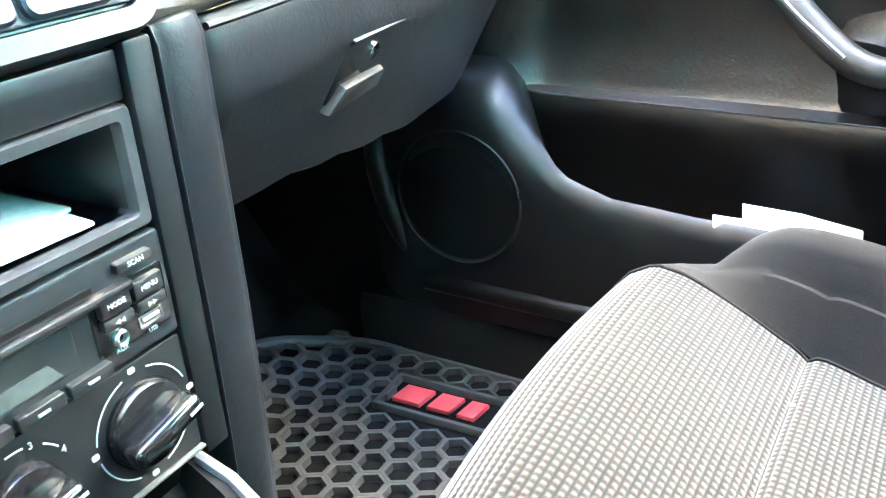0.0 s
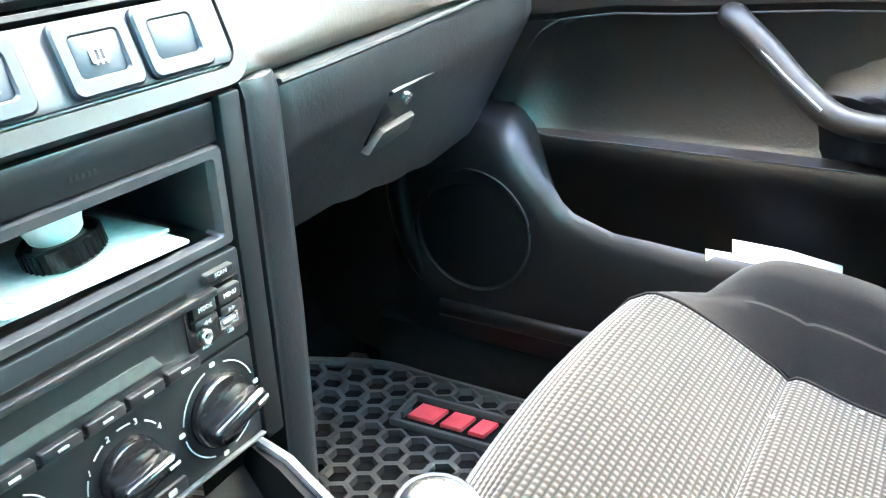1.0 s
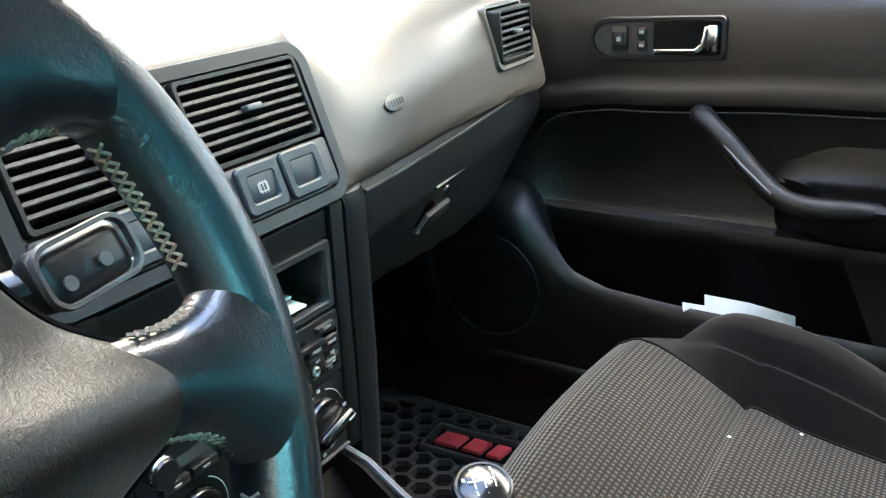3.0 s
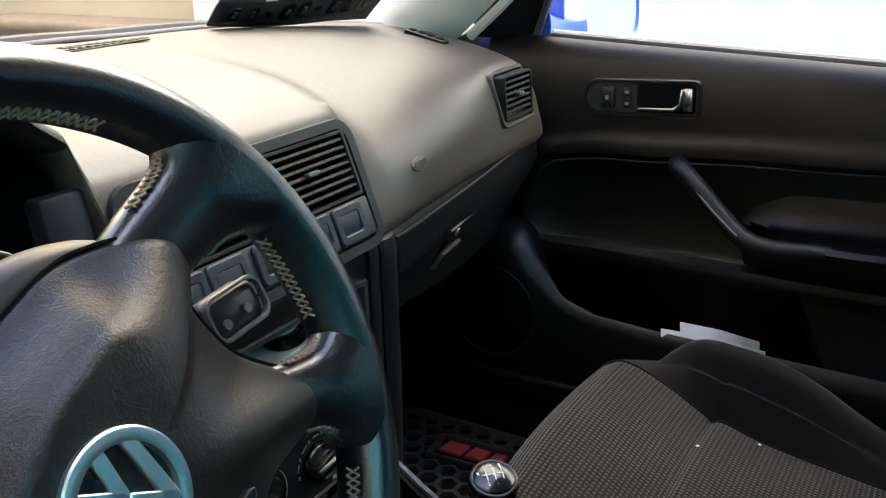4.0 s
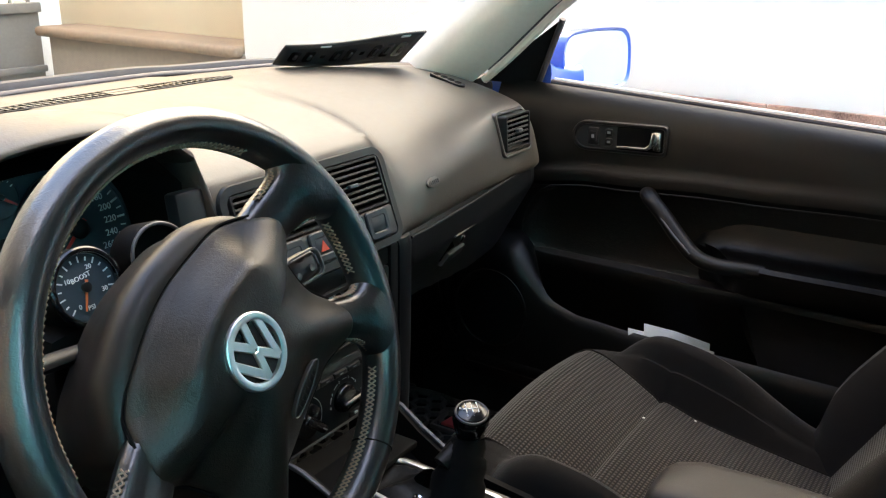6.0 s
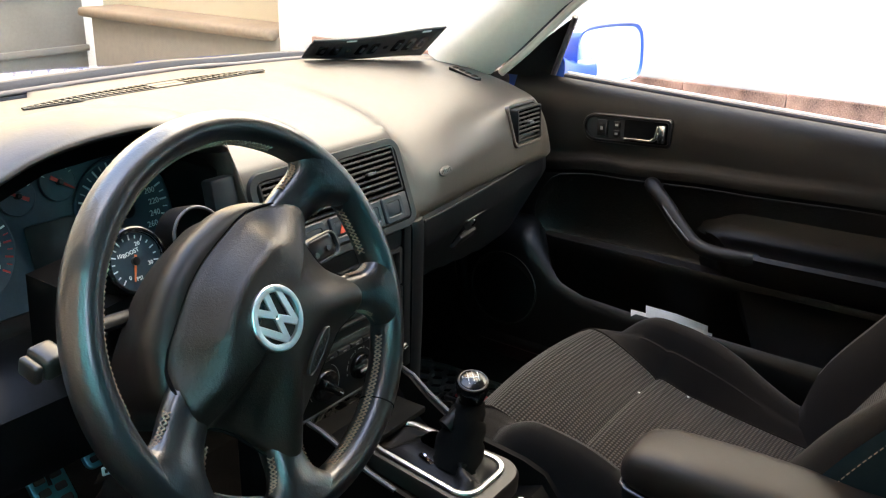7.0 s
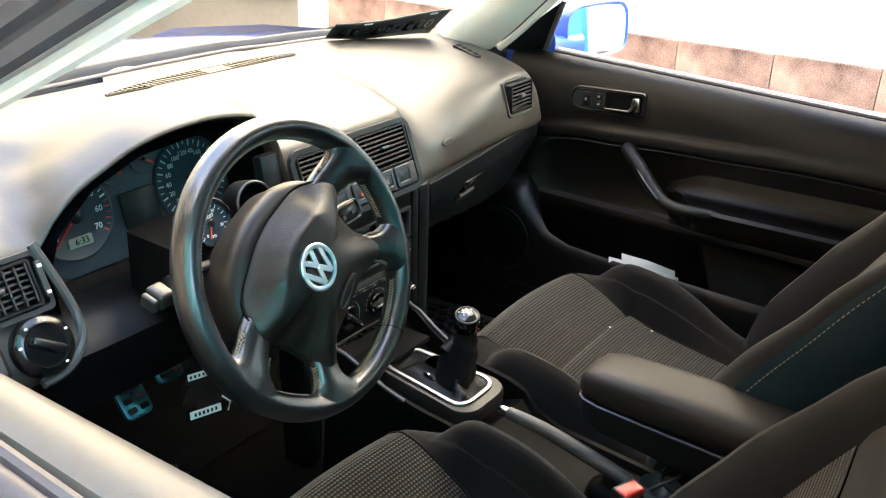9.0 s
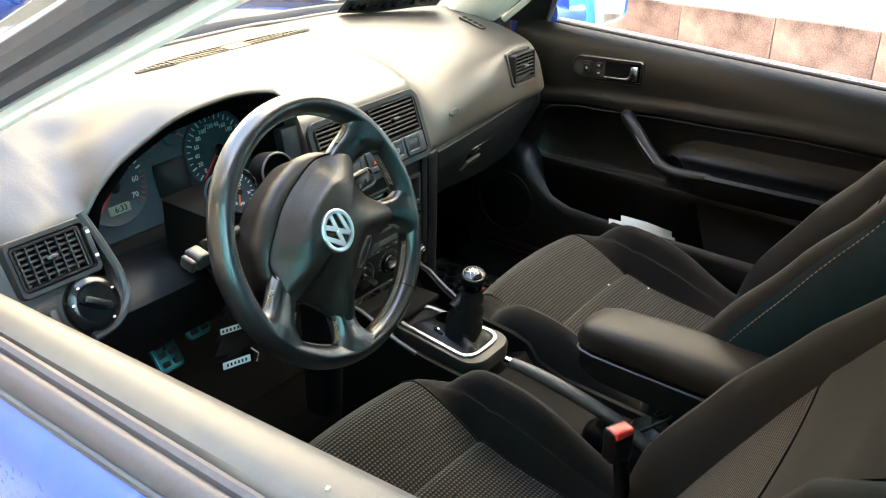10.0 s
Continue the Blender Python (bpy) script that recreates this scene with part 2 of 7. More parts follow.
M_GRANITE = mat("red_granite", (0.25, 0.092, 0.060), 0.55, bump=0.5, bump_scale=160, grain=30, spread=0.8, wear=(0.46, 0.26, 0.19))
M_CAP = mat("cream_plastic_cap", (0.34, 0.31, 0.26), 0.6, grain=20)
M_COPING = mat("brown_coping", (0.24, 0.17, 0.11), 0.75, grain=8, spread=0.3)
M_STONE = mat("beige_stone_plinth", (0.25, 0.21, 0.165), 0.8, bump=0.3, bump_scale=80, grain=6, spread=0.2)
M_GATE = mat("grey_metal_gate", (0.21, 0.195, 0.17), 0.6, grain=10, spread=0.2)
M_GROUND = mat("grey_concrete", (0.40, 0.38, 0.35), 0.9, bump=0.5, bump_scale=40, grain=2.5, spread=0.22)
M_HEADLINER = mat("grey_headliner", (0.46, 0.45, 0.43), 0.95, bump=0.3, bump_scale=1200, grain=12, spread=0.06)
M_GLASS = glass("window_glass", (0.93, 0.96, 0.95))
M_MIRROR = mat("mirror_silver", (0.9, 0.92, 0.93), 0.02, metal=1.0, spread=0.01, rough_spread=0.005)
M_BUTTON = mat("blue_black_button", (0.016, 0.022, 0.029), 0.42, grain=25, rough_spread=0.06, spec=0.35)
M_GREYTRIM = mat("grey_trim_plastic", (0.020, 0.021, 0.023), 0.46, bump=0.1, bump_scale=900, grain=25)
M_HEM = mat("grey_graphite_plastic", (0.055, 0.056, 0.058), 0.38, bump=0.1, bump_scale=900, grain=25)


# ---- shape helpers ----
def part(name, bm, material, parent, label="", smooth=True):
    """One mesh object under a thing or a part; vertices are in world places."""
    bmesh.ops.recalc_face_normals(bm, faces=bm.faces)
    me = bpy.data.meshes.new(name)
    bm.to_mesh(me)
    bm.free()
    me.materials.append(material)
    if smooth:
        for f in me.polygons:
            f.use_smooth = True
        me.set_sharp_from_angle(angle=radians(38))
    ob = new(name, me)
    if parent is not None:
        ob.parent = parent
        if parent.type == "EMPTY":
            ob.matrix_parent_inverse = Matrix.Translation(-Vector(parent.location))
    if label:
        ob["label"] = label
    return ob


def thing(name, loc, label, category, group="", kind=""):
    ob = new(name)
    ob.empty_display_size = 0.05
    ob.location = loc
    return tagged(ob, label, category, group, kind)


def lone(name, bm, material, label, category, group="", kind="", smooth=True):
    return tagged(part(name, bm, material, None, "", smooth), label, category, group, kind)


def frame_of(o, xa, ya):
    """A matrix with its origin at o, its x along xa and its y near ya."""
    x = Vector(xa).normalized()
    z = x.cross(Vector(ya)).normalized()
    y = z.cross(x)
    m = Matrix((x, y, z)).transposed().to_4x4()
    m.translation = Vector(o)
    return m


def box(c, s, bevel=0.0, rot=None, bm=None, seg=2):
    """A box with rounded edges. rot: a matrix applied about c."""
    bm = bm or bmesh.new()
    r = bmesh.ops.create_cube(bm, size=1.0)
    vs = r["verts"]
    for v in vs:
        v.co = Vector((v.co.x * s[0], v.co.y * s[1], v.co.z * s[2]))
    if bevel:
        es = list({e for v in vs for e in v.link_edges})
        g = bmesh.ops.bevel(bm, geom=es, offset=min(bevel, min(s) * 0.45), segments=seg, profile=0.5, affect="EDGES")
        vs = list({v for f in g["faces"] for v in f.verts} | {v for v in vs if v.is_valid})
    m = Matrix.Translation(c) @ (rot.to_4x4() if rot is not None else Matrix())
    for v in vs:
        v.co = m @ v.co
    return bm


def loft(rows, wrap_u=False, wrap_v=False, caps=False, bm=None):
    """A skin over rows of points."""
    bm = bm or bmesh.new()
    g = [[bm.verts.new(p) for p in r] for r in rows]
    nu, nv = len(g), len(g[0])
    for i in range(nu if wrap_u else nu - 1):
        for j in range(nv if wrap_v else nv - 1):
            q = (g[i][j], g[i][(j + 1) % nv], g[(i + 1) % nu][(j + 1) % nv], g[(i + 1) % nu][j])
            bm.faces.new(q)
    if caps:
        bm.faces.new(g[0])
        bm.faces.new(g[-1])
    return bm


def spline(pts, n=4, closed=False):
    """Points along a smooth curve through pts."""
    p = [Vector(q) for q in pts]
    m = len(p)
    out = []
    for i in range(m if closed else m - 1):
        if closed:
            a, b, c, d = p[(i - 1) % m], p[i], p[(i + 1) % m], p[(i + 2) % m]
        else:
            a, b, c, d = p[max(i - 1, 0)], p[i], p[i + 1], p[min(i + 2, m - 1)]
        for k in range(n):
            t = k / n
            out.append(0.5 * ((2 * b) + (c - a) * t + (2 * a - 5 * b + 4 * c - d) * t * t + (3 * b - a - 3 * c + d) * t ** 3))
    if not closed:
        out.append(p[-1])
    return out


def tube(pts, r, seg=12, closed=False, bm=None, flat=1.0, side=(0, 0, 1)):
    """A round bar along pts; r is a number or one a point; flat squeezes it along side."""
    p = [Vector(q) for q in pts]
    n = len(p)
    rows = []
    for i in range(n):
        t = (p[(i + 1) % n] - p[i - 1]) if closed else (p[min(i + 1, n - 1)] - p[max(i - 1, 0)])
        t.normalize()
        s = Vector(side)
        s = (s - t * s.dot(t)).normalized() if abs(t.dot(s)) < 0.99 else t.orthogonal().normalized()
        q = t.cross(s)
        ri = r[i] if isinstance(r, (list, tuple)) else r
        rows.append([p[i] + (s * math.cos(a) * flat + q * math.sin(a)) * ri for a in [2 * math.pi * k / seg for k in range(seg)]])
    return loft(rows, wrap_u=closed, wrap_v=True, caps=not closed, bm=bm)


def turned(profile, m, seg=32, bm=None):
    """A lathe shape: profile of (radius, height), turned about the z of m."""
    rows = [[m @ Vector((r * math.cos(a), r * math.sin(a), h)) for a in [2 * math.pi * k / seg for k in range(seg)]] for r, h in profile]
    bm = bm or bmesh.new()
    g = [[bm.verts.new(p) for p in r] for r in rows]
    for i in range(len(g) - 1):
        for j in range(seg):
            bm.faces.new((g[i][j], g[i][(j + 1) % seg], g[i + 1][(j + 1) % seg], g[i + 1][j]))
    bm.faces.new(g[0])
    bm.faces.new(g[-1])
    return bm


def slab(outline, m, depth, bevel=0.0, bm=None):
    """A plate: an outline in the xy of m, thick along -z, with a rounded upper rim."""
    bm = bm or bmesh.new()
    pts = [Vector((p[0], p[1])) for p in outline]
    c = sum(pts, Vector((0, 0))) / len(pts)

    def ring(inset, h):
        out = []
        n = len(pts)
        for i, p in enumerate(pts):
            d1, d2 = (pts[i] - pts[i - 1]), (pts[(i + 1) % n] - pts[i])
            nn = (Vector((d1.y, -d1.x)).normalized() + Vector((d2.y, -d2.x)).normalized())
            nn = nn.normalized() if nn.length > 1e-6 else (p - c).normalized()
            if area < 0:
                nn = -nn
            q = p - nn * inset
            out.append(m @ Vector((q.x, q.y, h)))
        return out

    area = sum(pts[i - 1].x * pts[i].y - pts[i].x * pts[i - 1].y for i in range(len(pts)))
    rows = [ring(0, -depth), ring(0, -bevel), ring(bevel * 0.3, -bevel * 0.3), ring(bevel, 0)] if bevel else [ring(0, -depth), ring(0, 0)]
    return loft(rows, wrap_v=True, caps=True, bm=bm)


def rrect(w, h, r, n=5, cx=0.0, cy=0.0):
    """The outline of a rounded oblong."""
    out = []
    for sx, sy, a0 in ((1, 1, 0), (-1, 1, 90), (-1, -1, 180), (1, -1, 270)):
        for k in range(n + 1):
            a = radians(a0 + 90 * k / n)
            out.append((cx + sx * (w / 2 - r) + r * math.cos(a), cy + sy * (h / 2 - r) + r * math.sin(a)))
    return out


def rim_frame(outer, inner, m, depth, bevel=0.0015):
    """A flat frame between two outlines with as many points each."""
    rows = []
    for o, h in ((outer, -depth), (outer, -bevel), ([(a[0] * 0.85 + b[0] * 0.15, a[1] * 0.85 + b[1] * 0.15) for a, b in zip(outer, inner)], 0),
                 ([(a[0] * 0.15 + b[0] * 0.85, a[1] * 0.15 + b[1] * 0.85) for a, b in zip(outer, inner)], 0), (inner, -bevel), (inner, -depth)):
        rows.append([m @ Vector((p[0], p[1], h)) for p in o])
    return loft(rows, wrap_u=True, wrap_v=True)


def words(text, size, m, depth=0.0003):
    """Lettering as a mesh, centred on the origin of m, in its xy."""
    cu = bpy.data.curves.new("text", "FONT")
    cu.body, cu.size, cu.extrude = text, size, depth
    cu.align_x, cu.align_y = "CENTER", "CENTER"
    cu.resolution_u = 2
    tmp = bpy.data.objects.new("text", cu)
    scene.collection.objects.link(tmp)
    bpy.context.view_layer.update()
    me = tmp.to_mesh()
    bm = bmesh.new()
    bm.from_mesh(me)
    tmp.to_mesh_clear()
    bpy.data.objects.remove(tmp)
    bpy.data.curves.remove(cu)
    bm.transform(m)
    return bm


def metres_uv(ob, nu):
    """UVs in metres for a lofted panel: across by x, along by the run of its rows of nu points."""
    me = ob.data
    run, v = [0.0], me.vertices
    mid = nu // 2
    for r in range(1, len(v) // nu):
        run.append(run[-1] + (v[r * nu + mid].co - v[(r - 1) * nu + mid].co).length)
    uv = me.uv_layers.new(name="metres")
    for lo in me.loops:
        i = lo.vertex_index
        uv.data[lo.index].uv = (v[i].co.x, run[i // nu])


def lerp_table(table, x):
    """A value from a table of (x, value), smoothed between its rows."""
    if x <= table[0][0]:
        return table[0][1]
    for (x0, v0), (x1, v1) in zip(table, table[1:]):
        if x <= x1:
            t = (x - x0) / (x1 - x0)
            t = t * t * (3 - 2 * t)
            return v0 + (v1 - v0) * t
    return table[-1][1]


# ---- setting outside ----
bm = bmesh.new()
g = [bm.verts.new(p) for p in ((-400, -400, 0), (400, -400, 0), (400, 400, 0), (-400, 400, 0))]
bm.faces.new(g)
lone("ground", bm, M_GROUND, "pale grey concrete yard under the car", "ground", kind="structure")

WX = 2.52  # face of the wall beside the car
yard = thing("wall_east", (WX, 0, 0), "white plastered yard wall over a red granite plinth", "wall", kind="structure")
part("plaster", box((WX + 0.19, -4.5, 3.5), (0.3, 15.1, 7.0), 0.01), M_WALL, yard)
part("plaster", box((WX + 0.45, 4.0, 3.5), (0.3, 1.9, 7.0), 0.01), M_BEIGE, yard, "beige plaster set back from the white")
# sheet added on the wall's unseen stretch to bounce teal light
part("teal_panel", box((WX + 0.02, -5.7, 1.6), (0.06, 5.6, 3.2), 0.01), M_TURQ, yard, "unseen turquoise sheet added for teal reflections")
part("backing", box((WX + 0.16, -1.3, 0.322), (0.24, 12.0, 0.644), 0.004), M_STONE, yard)
part("plinth", box((WX + 0.19, 3.90, 0.31), (0.26, 1.66, 0.62), 0.01), M_STONE, yard, "beige stone plinth")
part("coping", box((WX + 0.17, 3.92, 0.655), (0.36, 1.72, 0.06), 0.025, seg=3), M_COPING, yard, "brown rounded stone coping")
pier = thing("gate_pier", (WX + 0.36, 5.25, 0), "narrow white painted gate pier at the plinth's end", "pier", kind="structure")
part("shaft", box((WX + 0.36, 5.25, 1.3), (0.30, 0.12, 2.6), 0.01), M_WALL, pier)
gate = thing("yard_gate", (1.0, 5.0, 0), "grey sheet-metal yard gate with a grille on top", "gate", kind="structure")
part("sheet", box((0.12, 5.0, 0.38), (5.14, 0.04, 0.76), 0.004), M_GATE, gate)
part("rail", box((0.12, 4.97, 0.78), (5.14, 0.06, 0.06), 0.006), M_GATE, gate)
part("rail", box((0.12, 4.97, 0.40), (5.14, 0.05, 0.04), 0.006), M_GATE, gate)
for i in range(43):
    part("bar", box((-2.4 + i * 0.12, 5.0, 1.15), (0.018, 0.018, 0.72)), M_GATE, gate, smooth=False)
part("rail", box((0.12, 5.0, 1.15), (5.14, 0.03, 0.03), 0.004), M_GATE, gate)
part("rail", box((0.12, 5.0, 1.53), (5.14, 0.05, 0.05), 0.006), M_GATE, gate)
# added out of view: blocks the sun and reflects teal and buff
west = thing("shade_wall_west", (-3.7, 0, 0), "unseen tall wall added to shade the car, turquoise beside buff", "wall", kind="structure")
part("teal_reflector", box((-3.85, -4.7, 5.1), (0.3, 7.0, 10.2), 0.01), M_TURQ, west, "unseen turquoise stretch added for teal reflections")
part("plaster", box((-3.85, 4.0, 5.1), (0.3, 10.4, 10.2), 0.01), M_BUFF, west, "unseen buff stretch, dim to hold back light")
# unseen wall behind the car, added to reflect teal onto the wheel
south = thing("teal_wall_south", (0, -7, 0), "unseen turquoise wall added behind for teal reflections", "wall", kind="structure")
part("teal_reflector", box((-0.6, -7.2, 1.7), (6.2, 0.3, 3.4), 0.01), M_TURQ, south)
back = thing("wall_far", (0, 9, 0), "beige plastered building beyond the gate", "wall", kind="structure")
part("plaster", box((1.0, 9.15, 3.4), (16, 0.3, 6.8), 0.01), M_BEIGE, back)

# ---- car shell ----
car = thing("car_body", (0, 0, 0), "blue hatchback car body with pale headliner, windows open to light", "car body", kind="structure")
part("floor_pan", box((0, -0.35, 0.235), (1.44, 2.5, 0.03), 0.01), M_CARPET, car)
part("firewall", box((0, 0.93, 0.60), (1.44, 0.06, 0.74), 0.01), M_DARK, car)
part("toe_board", loft([[(-0.71, 0.62, 0.26), (0.71, 0.62, 0.26)], [(-0.71, 0.76, 0.29), (0.71, 0.76, 0.29)], [(-0.71, 0.88, 0.46), (0.71, 0.88, 0.46)], [(-0.71, 0.9, 0.75), (0.71, 0.9, 0.75)]]), M_CARPET, car)
for s in (-1, 1):
    part("sill", box((s * 0.735, -0.3, 0.29), (0.13, 1.9, 0.14), 0.03), M_CARPET, car)
    part("kick_panel", box((s * 0.752, 0.745, 0.60), (0.08, 0.40, 0.735), 0.03), M_UPPER, car)
    part("wing", loft([[Vector((s * x, y, z)) for x, z in ((0.70, zt), (0.80, zt - 0.03), (0.855, zt - 0.16), (0.865, 0.45), (0.84, 0.2))] for y, zt in ((0.62, 0.95), (0.9, 0.95), (1.3, 0.92), (1.7, 0.86), (2.0, 0.76))]), M_PAINT, car)
    part("sill_trim", tube([(s * 0.664, y, 0.402 + 0.004 * (y < 0.3)) for y in (0.52, 0.4, 0.3, 0.1, -0.2, -0.6)], 0.014, 10), M_DOOR, car, "rounded sill trim")
    # rear quarter, closed by a wide pillar
    part("door_post", tube([(s * 0.775, -0.985, 0.94), (s * 0.735, -0.975, 1.10), (s * 0.655, -0.96, 1.345)], 0.035, 10, flat=0.6), M_PAINT, car)
    part("quarter_panel", loft([[Vector((s * x, y, z)) for x, z in ((0.78, 0.955), (0.80, 0.95), (0.862, 0.75), (0.86, 0.45), (0.84, 0.2))] for y in (-0.95, -1.15, -1.3)]), M_PAINT, car)
    part("rear_pillar", loft([[Vector(p) for p in ((s * 0.80, -1.62 - d, 0.95), (s * 0.74, -1.55 - d * 0.8, 1.12), (s * 0.635, -1.40 - d * 0.6, 1.345))] for d in (0.0, 0.20, 0.42)]), M_PAINT, car)
    rq = part("rear_quarter_window", loft([[Vector((s * 0.79, y, 0.95)), Vector((s * 0.73, y + 0.03 * (y < -1.3), 1.13)), Vector((s * 0.645, y + 0.15 * (y < -1.3), 1.345))] for y in (-0.99, -1.3, -1.63)]), M_TINT, car, "tinted rear quarter glass")
    rq.visible_shadow = False
    part("rear_side", loft([[Vector((s * x, y, z)) for x, z in ((0.80, 0.95), (0.862, 0.75), (0.86, 0.45), (0.84, 0.2))] for y in (-1.3, -1.8, -2.1)]), M_PAINT, car)
    part("roof_rail", tube(spline([(s * 0.60, 0.02, 1.335), (s * 0.615, -0.2, 1.372), (s * 0.62, -0.6, 1.385), (s * 0.62, -1.3, 1.37)], 4), 0.034, 10), M_HEADLINER, car)
bm = loft([[Vector((x, y, z0 - 0.05 * (abs(x) / 0.62) ** 2.2)) for x in [-0.63 + 1.26 * k / 12 for k in range(13)]] for y, z0 in ((0.06, 1.375), (-0.15, 1.415), (-0.6, 1.43), (-1.2, 1.42), (-1.75, 1.36))])
roof = part("roof_skin", bm, M_PAINT, car, "blue roof")
md = roof.modifiers.new("thick", "SOLIDIFY")
md.thickness = 0.012
bm = loft([[Vector((x, y, z0 - 0.025 - 0.045 * (abs(x) / 0.62) ** 2.2)) for x in [-0.61 + 1.22 * k / 12 for k in range(13)]] for y, z0 in ((0.05, 1.375), (-0.15, 1.415), (-0.6, 1.43), (-1.2, 1.42), (-1.74, 1.36))])
part("headliner", bm, M_HEADLINER, car, "pale grey cloth headliner")
part("hatch", loft([[Vector((x, y, z)) for x in (-0.78, -0.4, 0, 0.4, 0.78)] for y, z in ((-2.05, 0.95), (-2.1, 0.6), (-2.05, 0.22))]), M_PAINT, car)
rg = part("rear_window", loft([[Vector((x * w, y, z)) for x in (-1, -0.5, 0, 0.5, 1)] for y, z, w in ((-1.735, 1.365, 0.62), (-1.90, 1.17, 0.68), (-2.05, 0.955, 0.74))]), M_TINT, car, "tinted rear window")
rg.visible_shadow = False
part("parcel_shelf", box((0, -1.7, 0.95), (1.3, 0.7, 0.03), 0.01), M_CARPET, car)
part("rear_bench", box((0, -1.35, 0.62), (1.3, 0.25, 0.75), 0.08, Matrix.Rotation(radians(-18), 3, "X")), M_BOLSTER, car)
part("bonnet", loft([[Vector((x, y + 0.05 * (1 - (x / 0.72) ** 2), zt - 0.05 * (x / 0.72) ** 2)) for x in [-0.72 + 1.44 * k / 14 for k in range(15)]] for y, zt in ((0.95, 0.955), (1.02, 0.963), (1.25, 0.945), (1.6, 0.895), (1.95, 0.79))]), M_PAINT, car, "blue bonnet")
part("cowl", loft([[Vector((x, y + 0.045 * (1 - (x / 0.72) ** 2) - 0.12 * max(0.0, abs(x) - 0.3), zt - 0.03 * (x / 0.72) ** 2)) for x in [-0.70 + 1.4 * k / 14 for k in range(15)]] for y, zt in ((0.77, 0.972), (0.82, 0.962), (0.90, 0.945), (0.95, 0.955))]), M_HARD, car, "black scuttle panel below the windscreen")
# seals at the foot of the windscreen: one on the dashboard's edge, one along the bonnet's rear edge
EDGE = ((-0.70, 0.70, 0.975), (-0.62, 0.73, 0.985), (-0.50, 0.765, 1.0), (-0.15, 0.79, 1.003), (0.13, 0.79, 1.003), (0.24, 0.78, 0.999), (0.40, 0.765, 0.995), (0.54, 0.74, 0.986))
part("dash_edge_seal", tube(spline([Vector((x, y + 0.002, z + 0.001)) for x, y, z in EDGE], 6), 0.0045, 10), M_SEAL, car, "thin black rubber seal at the foot of the windscreen")
part("bonnet_seal", loft([[Vector((x, y + 0.075 + dy, z + dz)) for x, y, z in spline([Vector(e) for e in EDGE], 6)] for dy, dz in ((-0.012, -0.045), (-0.010, -0.004), (-0.005, 0.004), (0.002, 0.006), (0.010, 0.003), (0.014, -0.03))]), M_SCUTTLE, car, "blue-black rubber strip along the bonnet's rear edge")
for s in (-1, 1):
    for wy in (1.38, -1.13):
        mw = Matrix.Translation((s * 0.79, wy, 0.30)) @ Matrix.Rotation(radians(90), 4, "Y")
        wheel = part("road_wheel", turned([(0.19, -0.09), (0.27, -0.095), (0.30, -0.07), (0.302, 0.07), (0.27, 0.095), (0.19, 0.09)], mw, 36), M_RUBBER, car, "black tyre on a grey rim")
        part("rim", turned([(0.05, -0.07), (0.188, -0.085), (0.188, 0.085), (0.05, 0.07)], mw, 28), M_ALU, wheel)


# windscreen pillars: pale inner trim, dark door-frame seals outside
PILLAR_P = ((0.715, 0.550, 0.950), (0.703, 0.487, 1.000), (0.692, 0.420, 1.060), (0.683, 0.355, 1.115), (0.665, 0.21, 1.205), (0.645, 0.05, 1.285), (0.63, -0.08, 1.335))
PILLAR_D = ((-0.715, 0.520, 0.950), (-0.700, 0.410, 1.022), (-0.685, 0.300, 1.090), (-0.672, 0.180, 1.152), (-0.661, 0.062, 1.208), (-0.652, -0.065, 1.268), (-0.640, -0.17, 1.318))


def pillar(side, line, wide):
    p = thing("windscreen_pillar", line[0], "pale grey trimmed windscreen pillar with black door seals", "pillar", "windscreen pillars", "structure")
    ln = spline(line, 4)
    rows = []
    for k, q in enumerate(ln):
        u = k / (len(ln) - 1)
        w = wide * (1 - 0.45 * u)
        rows.append([q + Vector((side * dx, dy * w, dz)) for dx, dy, dz in (
            (-0.004, 0.04, 0.002), (-0.026, 0.18, 0.004), (-0.046, 0.42, 0.012), (-0.050, 0.70, 0.022), (-0.040, 0.92, 0.034), (-0.018, 1.02, 0.046), (0.010, 0.80, 0.050), (0.018, 0.40, 0.034), (0.010, 0.10, 0.014))])
    part("inner_trim", loft(rows, wrap_v=True, caps=True), M_PILLAR, p, "pale grey moulded trim")
    # pale trim colour here puts in the light caught along the frame edge
    part("frame_strip", tube([q + Vector((side * 0.012, -0.010, 0.006)) for q in ln], 0.0085, 8), M_PILLAR, p, "edge strip, pale for the light it catches")
    for off, dz, r in ((0.020, 0.027, 0.013), (0.030, 0.048, 0.014)):
        part("seal", tube([q + Vector((side * (0.012 + off), -0.012, dz)) for q in ln], r, 8), M_SEAL, p, "black rubber door seal")
    part("outer_skin", tube([q + Vector((side * 0.045, 0.02, 0.080)) for q in ln], 0.017, 10, flat=0.8), M_PAINT, p, "blue painted outer skin")
    return p


pillar(1, PILLAR_P, 0.150)
pillar(-1, PILLAR_D, 0.100)
bm = loft([[Vector((x, yb + 0.05 * (1 - (x / 0.7) ** 2) - 0.10 * max(0.0, abs(x) - 0.35), zb)) for x in [-w + 2 * w * k / 12 for k in range(13)]] for yb, zb, w in ((0.765, 0.975, 0.70), (0.60, 1.08, 0.67), (0.40, 1.20, 0.63), (0.20, 1.31, 0.60), (0.07, 1.375, 0.58))])
ws = lone("windscreen", bm, M_GLASS, "clear curved windscreen sloping over the dashboard", "windscreen", kind="structure")
ws.visible_shadow = False
bm = bmesh.new()
